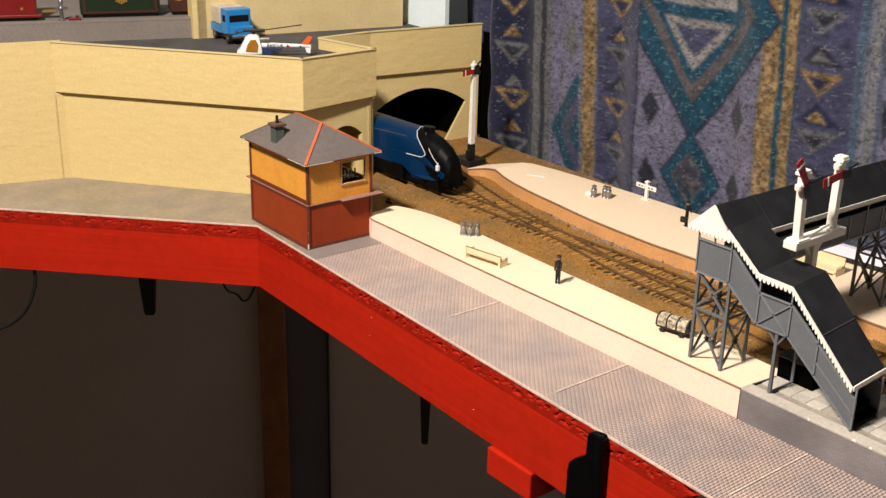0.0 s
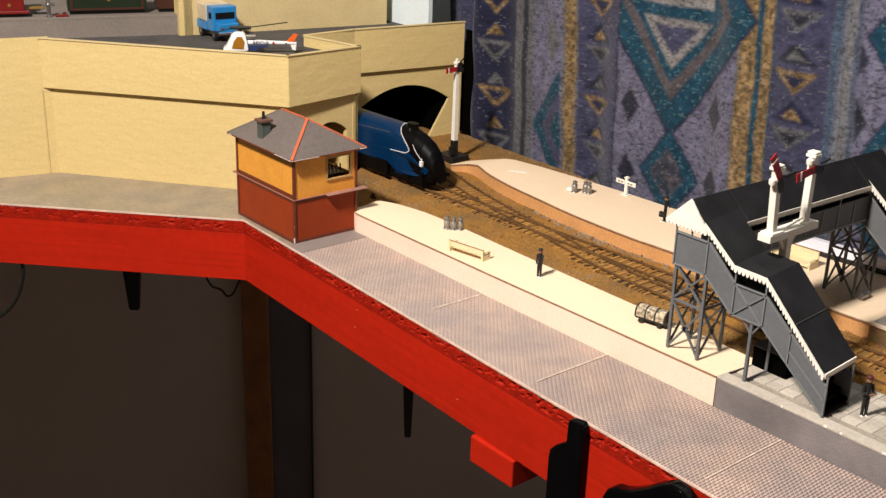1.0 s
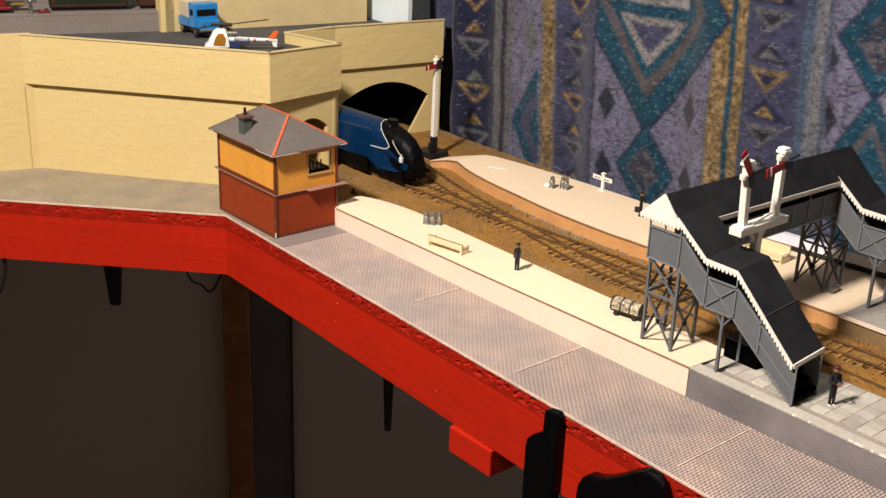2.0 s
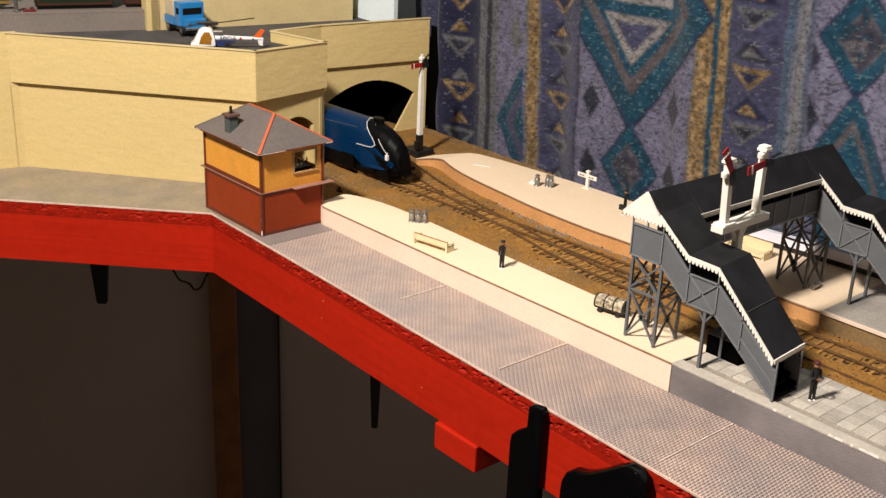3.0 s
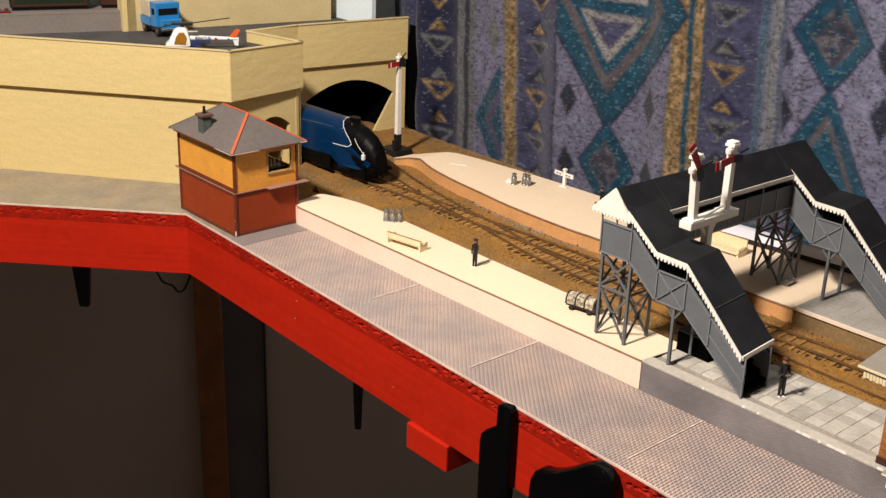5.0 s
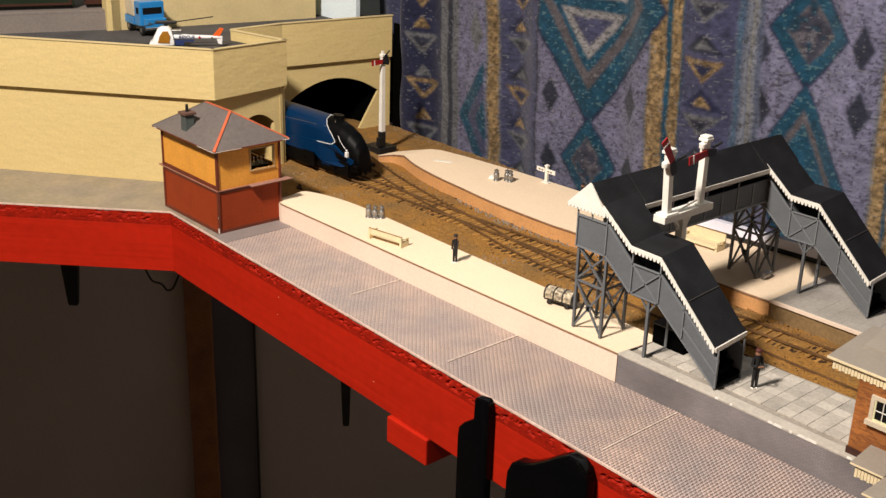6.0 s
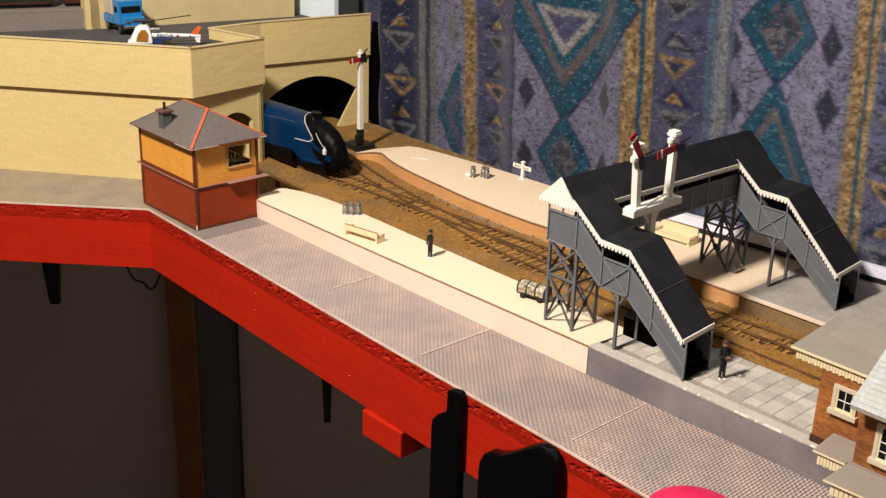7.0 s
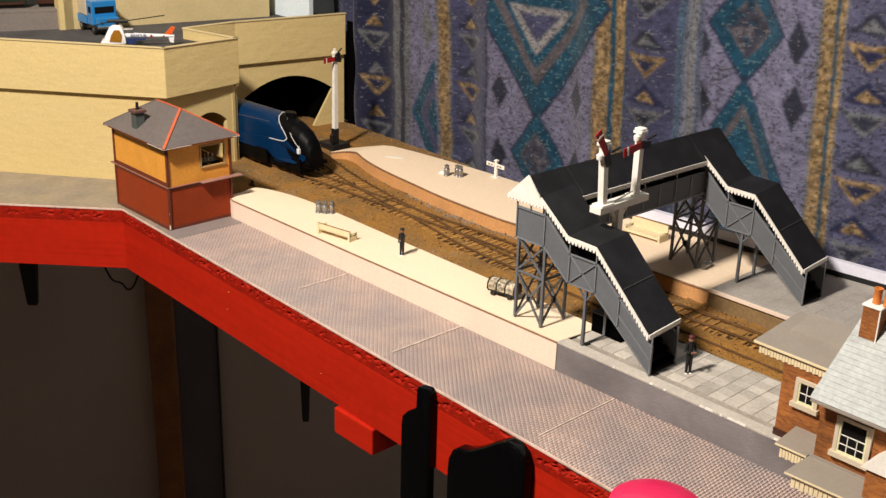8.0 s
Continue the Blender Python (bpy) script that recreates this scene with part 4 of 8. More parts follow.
def curtain():
    step = 0.0011
    xs = np.arange(-0.286, 0.90, step)
    zs = np.arange(-0.004, 0.40, step)
    X, Z = np.meshgrid(xs, zs, indexing="ij")
    rs = np.random.RandomState(3)

    def cloth(freq, seed, sx=1.0, sz=1.0):
        """Value noise on the cloth."""
        r = np.random.RandomState(seed)
        gx, gz = X * freq * sx + 40, Z * freq * sz + 40
        t = r.rand(256, 256)
        i, j = np.floor(gx).astype(int), np.floor(gz).astype(int)
        a, b = gx - i, gz - j
        a, b = a * a * (3 - 2 * a), b * b * (3 - 2 * b)
        f = lambda p, q: t[p % 256, q % 256]
        return (f(i, j) * (1 - a) + f(i + 1, j) * a) * (1 - b) + (f(i, j + 1) * (1 - a) + f(i + 1, j + 1) * a) * b

    U = X - 0.055 * (0.15 - Z) + 0.0012 * (cloth(120, 1) - 0.5) + 0.0012 * (cloth(320, 2) - 0.5)
    V = Z + 0.0014 * (cloth(150, 5) - 0.5) + 0.0012 * (cloth(330, 6) - 0.5)
    lav, purple, navy = (0.192, 0.176, 0.228), (0.068, 0.067, 0.110), (0.024, 0.026, 0.054)
    teal, gold, grey, brown, pale, dark = (0.015, 0.066, 0.098), (0.30, 0.190, 0.080), (0.155, 0.15, 0.14), (0.112, 0.094, 0.090), (0.30, 0.27, 0.235), (0.030, 0.031, 0.042)
    col = np.zeros((*U.shape, 3))
    col[:] = lav

    def fill(mask, c):
        col[mask] = c

    centres = (0.0165, 0.2715, 0.5010, 0.7550)
    golds = ((-0.0445, -0.0310), (-0.0640, -0.0275), (-0.0460, -0.0255), (-0.0560, -0.0270))
    shifts = (0.0, -0.0335, 0.0091, -0.02)
    periods = (0.1100, 0.1100, 0.1165, 0.1100)
    middles = ((0.1240, 0.2130, 0.0970, 0.1290, 0.0920, 0.1000), (0.3785, 0.2167, 0.0390, 0.0480, 0.0520, 0.0850), (0.6250, 0.2130, 0.0970, 0.1290, 0.0920, 0.1000), (0.880, 0.2167, 0.0390, 0.048, 0.052, 0.085))
    for rep, (c, (g0, g1), zo, (cx, zc, hw, hh, w2, h2)) in enumerate(zip(centres, golds, shifts, middles)):
        # triangle column
        fill((U > c + g1) & (U < c + 0.0330), purple if rep < 2 else (0.098, 0.093, 0.135))
        fill(np.abs(U - (c + 0.0350)) < 0.0016, dark)
        for k in range(-3, 4):
            q = periods[rep] / 0.11
            z = 0.1440 + zo + k * periods[rep]
            fill(tri(U, V, c, z + 0.0105, z - 0.0105, 0.0220), grey)
            fill(tri(U, V, c, z + 0.0065, z - 0.0060, 0.0140), dark)
            z = z - 0.0305 * q
            fill(tri(U, V, c, z - 0.0085, z + 0.0110, 0.0220), dark)
            fill(tri(U, V, c, z - 0.0055, z + 0.0045, 0.0110), grey)
            z = z - 0.0265 * q
            fill(tri(U, V, c, z + 0.0115, z - 0.0110, 0.0230), gold)
            fill(tri(U, V, c, z + 0.0070, z - 0.0055, 0.0140), navy)
            z = z - 0.0285 * q
            fill(tri(U, V, c, z - 0.0090, z + 0.0120, 0.0240), navy)
            fill(tri(U, V, c, z - 0.0060, z + 0.0045, 0.0110), gold)
        # gold stripes with a teal core
        fill((U > c + g0) & (U < c + g1), gold)
        if g1 - g0 > 0.018:
            mid = c + (g0 + g1) / 2
            fill(np.abs(U - mid - 0.003) < (g1 - g0) * 0.09, (0.014, 0.062, 0.090))
        fill((U > c + g0 - 0.0030) & (U < c + g0), grey)
        fill((U > c + g1) & (U < c + g1 + 0.0022), teal if rep % 2 else grey)
    for rep, (c, (cx, zc, hw, hh, w2, h2)) in enumerate(zip(centres, middles)):
        # diamond column; the great diamonds lie over the edge of the next stripe
        left, right = c + 0.0366, (centres + (1.0,))[rep + 1] + (golds + ((-0.05, 0),))[rep + 1][0] - 0.0030 + (0.0210 if hw > 0.05 else 0.0)
        inside = (U > left) & (U < right)
        low = (zc - hh - 0.0470, 0.0345, 0.0470) if hw > 0.05 else (zc - hh - h2, w2, h2)
        for cz, a, b in ((zc, hw, hh), low, (zc + hh + h2, w2, h2)):
            r = rhomb(U, V, cx, cz, a, b)
            fill(inside & (r < (1.06 if a > 0.05 else 1.10)), navy)
            fill(inside & (r < 1.02), teal)
            fill(inside & (r < (0.74 if a > 0.05 else 0.62)), brown)
            if a > 0.05:
                fill(inside & (r < 0.60), teal)
            else:
                heart = inside & (r < 0.56 + 0.22 * (cloth(90, 41) - 0.5))
                fill(heart, (0.052, 0.050, 0.064))
                fill(heart & (cloth(170, 43) > 0.62), (0.135, 0.118, 0.120))
                fill(heart & (cloth(150, 44) > 0.72), (0.020, 0.050, 0.070))
        if hw > 0.05:
            fill(tri(U, V, cx, 0.2010, 0.1500, 0.0420), pale)
            fill(tri(U, V, cx, 0.1935, 0.1640, 0.0260), purple)
            fill((np.abs(V - 0.2215) < 0.007) & (np.abs(U - cx) < 0.043), pale)
        # small lozenges that flank the diamonds
        flank = ((-0.053, 0.103), (0.056, 0.114), (-0.053, 0.030), (0.056, 0.040), (-0.060, 0.255), (0.060, 0.255)) if hw > 0.05 else ((-0.045, 0.140), (0.058, 0.156), (-0.048, 0.196), (0.056, 0.212), (-0.045, 0.052), (0.058, 0.052))
        for sx, cz in flank:
            fill(inside & (rhomb(U, V, cx + sx, cz, 0.0112, 0.0210) < 1), dark)
    # the narrow hem column at the free edge
    edge = U < -0.085
    fill(edge, lav)
    fill(U < -0.1185, navy)
    for a, b, cc in ((-0.1185, -0.1020, grey), (-0.1020, -0.0930, dark), (-0.0930, -0.0820, grey)):
        fill((U > a) & (U < b), cc)
    fill(edge & (U < -0.197), purple)
    for k in range(-2, 5):
        for dz, up, cc in ((0.1220, False, grey), (0.0880, True, grey), (0.0650, False, gold), (0.0330, True, gold)):
            z = dz + k * 0.1150
            s = 1 if up else -1
            if up:
                fill(tri(U, V, -0.1530, z - 0.0060, z + 0.0080, 0.0120), cc)
            else:
                fill(tri(U, V, -0.1530, z + 0.0130, z - 0.0130, 0.0260), cc)
                fill(tri(U, V, -0.1530, z + 0.0085, z - 0.0060, 0.0150), navy if cc is gold else dark)
    # a grey-blue fold with thin vertical stripes
    r = rhomb(U, V, -0.0340, 0.0500, 0.049, 0.070)
    mid = (U > -0.0810) & (U < -0.0330)
    fill(mid & (r < 1.0), teal)
    fill(mid & (r < 0.66), purple)
    fill(mid & (r < 0.36), teal)
    fill(mid & (rhomb(U, V, -0.0480, 0.1530, 0.0130, 0.0270) < 1), grey)
    fold = (U > 0.3020) & (U < 0.3330)
    col[fold] = (0.135, 0.145, 0.172)
    for q, cc, wide in ((0.3060, (0.070, 0.105, 0.145), 0.0030), (0.3155, (0.20, 0.20, 0.205), 0.0018), (0.3215, (0.24, 0.215, 0.165), 0.0014), (0.3255, (0.24, 0.23, 0.22), 0.0012), (0.3300, (0.085, 0.095, 0.125), 0.0016)):
        fill(np.abs(U - q) < wide, cc)
    # the dyes bleed into one another
    for _ in range(2):
        for axis in (0, 1):
            col = 0.25 * np.roll(col, 1, axis) + 0.5 * col + 0.25 * np.roll(col, -1, axis)
    # flecks of the print, drawn out along the weft
    fleck = cloth(420, 11, 0.8, 1.5)
    lum = 0.52 + 0.60 * cloth(300, 12, 0.7, 1.6) + 0.40 * cloth(110, 14) + 0.10 * rs.randn(*U.shape)
    # cloth colour raised towards the right, in place of brighter light there
    right_lift = 1.0 + 0.55 * np.clip((X - 0.30) / 0.30, 0, 1)
    col *= (np.clip(lum, 0.3, 1.7) * right_lift)[..., None] * np.array((0.535, 0.578, 0.700))
    isgold = col[..., 0] > 2.0 * col[..., 2]
    col[isgold] *= np.clip(0.45 + 1.05 * cloth(260, 31), 0.4, 1.6)[isgold][:, None]
    isteal = (col[..., 2] > 2.0 * col[..., 0]) & (col[..., 1] > 1.6 * col[..., 0])
    spots = (fleck > 0.80) & isteal
    col[spots] = col[spots] * 0.5 + np.array((0.09, 0.16, 0.18)) * 0.5
    light = (col.sum(-1) > 0.22)
    spots = (fleck < 0.27) & light
    col[spots] *= 0.50
    bright = (cloth(330, 21, 0.8, 1.8) > 0.87) & ~isteal
    col[bright] = col[bright] * 0.55 + np.array((0.075, 0.075, 0.082))
    Y = CY + 0.0050 * np.sin(X * 38 + 1.0 + 1.2 * np.sin(X * 9)) + 0.0030 * np.sin(X * 83 + Z * 5) + 0.035 / (1 + np.exp((X + 0.200) / 0.006)) - 0.010 * np.exp(-(((X - 0.322) / 0.012) ** 2)) * 0.6
    Y += 0.0010 * np.sin(Z * 60 + X * 20)
    n0, n1 = U.shape
    co = np.stack([X, Y, Z], -1).reshape(-1, 3).astype(np.float32)
    idx = np.arange(n0 * n1).reshape(n0, n1)
    quads = np.stack([idx[:-1, :-1], idx[1:, :-1], idx[1:, 1:], idx[:-1, 1:]], -1).reshape(-1, 4).astype(np.int32)
    data = bpy.data.meshes.new("curtain")
    data.vertices.add(len(co))
    data.vertices.foreach_set("co", co.ravel())
    data.loops.add(quads.size)
    data.loops.foreach_set("vertex_index", quads.ravel())
    data.polygons.add(len(quads))
    data.polygons.foreach_set("loop_start", np.arange(0, quads.size, 4, dtype=np.int32))
    data.polygons.foreach_set("use_smooth", np.ones(len(quads), dtype=bool))
    data.update(calc_edges=True)
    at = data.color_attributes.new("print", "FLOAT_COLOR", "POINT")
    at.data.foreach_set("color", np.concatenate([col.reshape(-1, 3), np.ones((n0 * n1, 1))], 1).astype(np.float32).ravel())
    m = bpy.data.materials.new("woven_curtain_print")
    m.use_nodes = True
    nt = m.node_tree
    b = nt.nodes["Principled BSDF"]
    b.inputs["Roughness"].default_value = 0.95
    b.inputs["Specular IOR Level"].default_value = 0.1
    b.inputs["Sheen Weight"].default_value = 0.15
    ca = nt.nodes.new("ShaderNodeVertexColor")
    ca.layer_name = "print"
    nt.links.new(ca.outputs["Color"], b.inputs["Base Color"])
    wv = nt.nodes.new("ShaderNodeTexNoise")
    wv.inputs["Scale"].default_value = 900
    bp = nt.nodes.new("ShaderNodeBump")
    bp.inputs["Strength"].default_value, bp.inputs["Distance"].default_value = 0.35, 0.0006
    nt.links.new(wv.outputs["Fac"], bp.inputs["Height"])
    nt.links.new(bp.outputs["Normal"], b.inputs["Normal"])
    data.materials.append(m)
    ob = new("curtain", data)
    sol = ob.modifiers.new("cloth", "SOLIDIFY")
    sol.thickness = 0.0008
    return tagged(ob, "purple curtain printed with teal diamonds and gold stripes", "curtain")


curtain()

# ---------------------------------------------------------------- below the board

backing = Vector((-0.86, 0.36))
bd = Vector((0.64, 0.77)).normalized()


def upright(a, b, near, thick, z0=-1.0, z1=-0.02):
    """A standing board in the line behind the trestle, from a to b along it."""
    out = Vector((bd.y, -bd.x))
    p, q = backing + bd * a + out * near, backing + bd * b + out * near
    return Mesh().prism([tuple(p), tuple(q), tuple(q - out * thick), tuple(p - out * thick)], z0, z1)


structure("under_panel", upright(-1.6, 1.6, 0.0, 0.02), PANEL, "grey brown panel in shade under the baseboard", category="panel")
structure("dark_panel", upright(0.036, 0.1180, 0.012, 0.01), DARK_PANEL, "charcoal upright panel under the baseboard", category="panel")
structure("timber_upright", upright(-0.0070, 0.0415, 0.03, 0.028), TIMBER, "dark brown timber upright under the baseboard", bevel=0.002, category="timber post")
structure("dark_panel_edge", upright(0.1180, 0.1205, 0.016, 0.014), BLACK, "black edge strip of the charcoal panel", category="panel")

# ---------------------------------------------------------------- signal box


def signal_box():
    x0, x1, y0, y1 = -0.1077, -0.0027, -0.0678, 0.0029
    zm, ze = 0.0430, 0.0847
    th = thing("signal_box", (-0.055, -0.032, 0.0), "brick red and ochre card signal box with slate roof", "signal box")
    part("lower_storey", Mesh().box(x0, x1, y0, y1, 0.0, zm), BOX_RED, th, "brick red lower storey", bevel=0.0004)
    wx, wy0, wy1, wz0, wz1 = x1, -0.0300, -0.0042, 0.0582, 0.0785
    t = 0.0016
    panels = [Mesh() for k in range(4)]
    panels[0].box(x0, x1 - t, y0, y0 + t, zm, ze)
    panels[1].box(x0, x0 + t, y0 + t, y1, zm, ze)
    panels[2].box(x0 + t, -0.078, y1 - t, y1, zm, ze).box(-0.012, x1 - t, y1 - t, y1, zm, ze).box(-0.078, -0.012, y1 - t, y1, zm, wz0).box(-0.078, -0.012, y1 - t, y1, wz1, ze)
    panels[3].box(x1 - t, x1, y0, wy0, zm, ze).box(x1 - t, x1, wy1, y1, zm, ze).box(x1 - t, x1, wy0, wy1, zm, wz0).box(x1 - t, x1, wy0, wy1, wz1, ze)
    for m in panels:
        part("upper_wall", m, OCHRE, th, "ochre boarded upper wall")
    part("floor", Mesh().box(x0 + t, x1 - t, y0 + t, y1 - t, zm, zm + 0.001), BOX_BROWN, th)
    # corner posts and bands
    w = 0.0026
    for cx, cy in ((x0, y0), (x1, y0), (x1, y1), (x0, y1)):
        for a, b in ((0.0, zm - 0.0005), (zm + 0.0018, ze)):
            part("corner_post", Mesh().box(cx - w / 2, cx + w / 2, cy - w / 2, cy + w / 2, a, b), BOX_BROWN, th, bevel=0.0003)
    for z0, z1 in ((0.0, 0.0032), (zm - 0.0026, zm - 0.0002), (ze - 0.0030, ze)):
        part("band", Mesh().box(x0 - 0.0006, x1 + 0.0006, y0 - 0.0006, y0 + 0.0004, z0, z1), BOX_BROWN, th)
        part("band", Mesh().box(x1 - 0.0004, x1 + 0.0006, y0, y1, z0, z1), BOX_BROWN, th)
    part("band", Mesh().box(x0 - 0.0006, x1 - 0.002, y0 - 0.0007, y0 + 0.0004, zm + 0.0016, zm + 0.0052), BOX_BROWN, th)
    part("walkway", Mesh().box(x0 - 0.009, x1 + 0.0018, y0 - 0.0016, y1 + 0.0005, zm, zm + 0.0010), mat("pinkish_card", (0.30, 0.13, 0.09), 0.7, var=0.12, scale=80), th, "pinkish card walkway ledge", bevel=0.0003)
    part("balcony", Mesh().box(x1 - 0.001, x1 + 0.0075, -0.034, y1 + 0.010, zm + 0.0002, zm + 0.0011), mat("pink_card_ledge", (0.33, 0.17, 0.13), 0.7, var=0.12, scale=80), th, "small card balcony ledge", bevel=0.0003)
    # window
    win = part("window_frame", Mesh().box(x1 - 0.0005, x1 + 0.0007, wy0 - 0.0016, wy0, wz0 - 0.0014, wz1 + 0.0014).box(x1 - 0.0005, x1 + 0.0007, wy1, wy1 + 0.0016, wz0 - 0.0014, wz1 + 0.0014).box(x1 - 0.0005, x1 + 0.0007, wy0, wy1, wz1, wz1 + 0.0014), mat("tan_frame", (0.42, 0.27, 0.12), 0.6), th)
    part("sill", Mesh().box(x1 - 0.0005, x1 + 0.0016, wy0 - 0.0016, wy1 + 0.0016, wz0 - 0.0012, wz0), mat("tan_sill", (0.46, 0.30, 0.14), 0.6), win)
    pane = part("pane", Mesh().box(x1 - 0.0010, x1 - 0.0008, wy0, wy1, wz0, wz1), PANE, win)
    pane.visible_shadow = False
    for i in range(6):
        y = wy0 + 0.003 + i * 0.0040
        part("lever", Mesh().rod((x1 - 0.010, y, zm + 0.001), (x1 - 0.0125, y, zm + 0.0240), 0.0011), STEEL, th, "grey signal lever")
    part("lever_frame", Mesh().box(x1 - 0.022, x1 - 0.008, wy0 - 0.006, wy1, zm + 0.001, zm + 0.0160), BLACK, th)
    # hipped roof, each slope a slab
    ov = 0.0070
    ax, bx, ay, by, ez, rz = x0 - ov, x1 + ov + 0.001, y0 - ov, y1 + ov, ze + 0.0008, 0.1110
    yc = (y0 + y1) / 2
    r0, r1 = (x0 + 0.0283, yc), (x1 - 0.0304, yc)

    def slope(pts):
        m = Mesh()
        n = len(pts)
        return m.add([(p[0], p[1], p[2]) for p in pts] + [(p[0], p[1], p[2] - 0.0012) for p in pts], [tuple(range(n)), tuple(range(n, 2 * n))[::-1]] + [(i, n + i, n + (i + 1) % n, (i + 1) % n) for i in range(n)])

    R0, R1 = (*r0, rz), (*r1, rz)
    part("roof_slope", slope([(ax, ay, ez), (bx, ay, ez), R1, R0]), SLATE, th)
    part("roof_slope", slope([(bx, ay, ez), (bx, by, ez), R1]), SLATE, th)
    part("roof_slope", slope([(bx, by, ez), (ax, by, ez), R0, R1]), SLATE, th)
    part("roof_slope", slope([(ax, by, ez), (ax, ay, ez), R0]), SLATE, th)
    up_ = Vector((0, 0, 0.0003))
    for p, q, w_ in ((R1, (bx, ay, ez), 0.0026), (R1, (bx, by, ez), 0.0016), (R0, R1, 0.0016), (R0, (ax, ay, ez), 0.0010)):
        part("ridge_strip", Mesh().rod(Vector(p) + up_, Vector(q) + up_, w_, 0.0009), RIDGE if w_ > 0.0011 else SLATE, th, "orange ridge strip" if w_ > 0.0011 else "")
    for p, q in (((ax, ay, ez), (bx, ay, ez)), ((bx, ay, ez), (bx, by, ez))):
        part("eave_edge", Mesh().rod(Vector(p) - up_ * 2, Vector(q) - up_ * 2, 0.0007, 0.0012), BOX_BROWN, th)
    part("eave_wear", Mesh().rod((bx - 0.030, ay - 0.0003, ez - 0.0006), (bx, ay - 0.0003, ez - 0.0006), 0.0005), WHITE, th, "whitened worn eave corner")
    part("eave_wear", Mesh().rod((bx + 0.0003, ay, ez - 0.0006), (bx + 0.0003, ay + 0.030, ez - 0.0006), 0.0005), WHITE, th)
    part("eave_wear", Mesh().rod((ax - 0.0003, ay, ez - 0.0006), (ax + 0.010, ay - 0.0003, ez - 0.0006), 0.0005), WHITE, th)
    part("eave_wear", Mesh().rod((bx + 0.0003, by - 0.008, ez - 0.0004), (bx + 0.0003, by, ez - 0.0004), 0.0005), WHITE, th)
    part("worn_corner", Mesh().rod((x1 + 0.0009, y0 - 0.0009, 0.001), (x1 + 0.0009, y0 - 0.0009, 0.0060), 0.0009), WHITE, th, "whitened worn corner")
    part("worn_corner", Mesh().rod((x1 + 0.0009, y0 - 0.0009, 0.016), (x1 + 0.0009, y0 - 0.0009, 0.0180), 0.0007), WHITE, th)
    # chimney
    cx, cy = -0.0640, -0.0625
    st = part("chimney", Mesh().box(cx - 0.0048, cx + 0.0048, cy - 0.0048, cy + 0.0048, 0.083, 0.1060), mat("grey_green_stack", (0.075, 0.09, 0.085), 0.7, var=0.15, scale=90), th, "grey green chimney stack", bevel=0.0004)
    part("cap", Mesh().box(cx - 0.0066, cx + 0.0066, cy - 0.0066, cy + 0.0066, 0.1060, 0.1087), mat("brown_cap", (0.12, 0.06, 0.045), 0.7), st, bevel=0.0004)
    part("pot", Mesh().rod((cx, cy, 0.1087), (cx, cy, 0.1160), 0.0034, sides=10, end=0.0026), BLACK, st)


signal_box()

# ---------------------------------------------------------------- footbridge


def teeth(p, q, drop, n, base=0.42):
    """The outline of a strip from p to q with a scalloped lower edge of n teeth."""
    p, q = Vector(p), Vector(q)
    low = []
    for i in range(n):
        a, d = p + (q - p) * i / n, (q - p) / n
        for u, w in ((0.0, base), (0.25, 0.9), (0.5, 1.0), (0.75, 0.9)):
            c = a + d * u
            low.append((c.x, c.y - drop * w))
    low.append((q.x, q.y - drop * base))
    return [tuple(p)] + low + [tuple(q)]


def scallop(p, q, y, drop, pitch=0.0035):
    """A white strip from p to q (x, z) in the plane y with a scalloped lower edge."""
    n = max(1, round((Vector(q) - Vector(p)).length / pitch))
    return Mesh().slab(teeth(p, q, drop, n), "y", y - 0.0005, y + 0.0005)


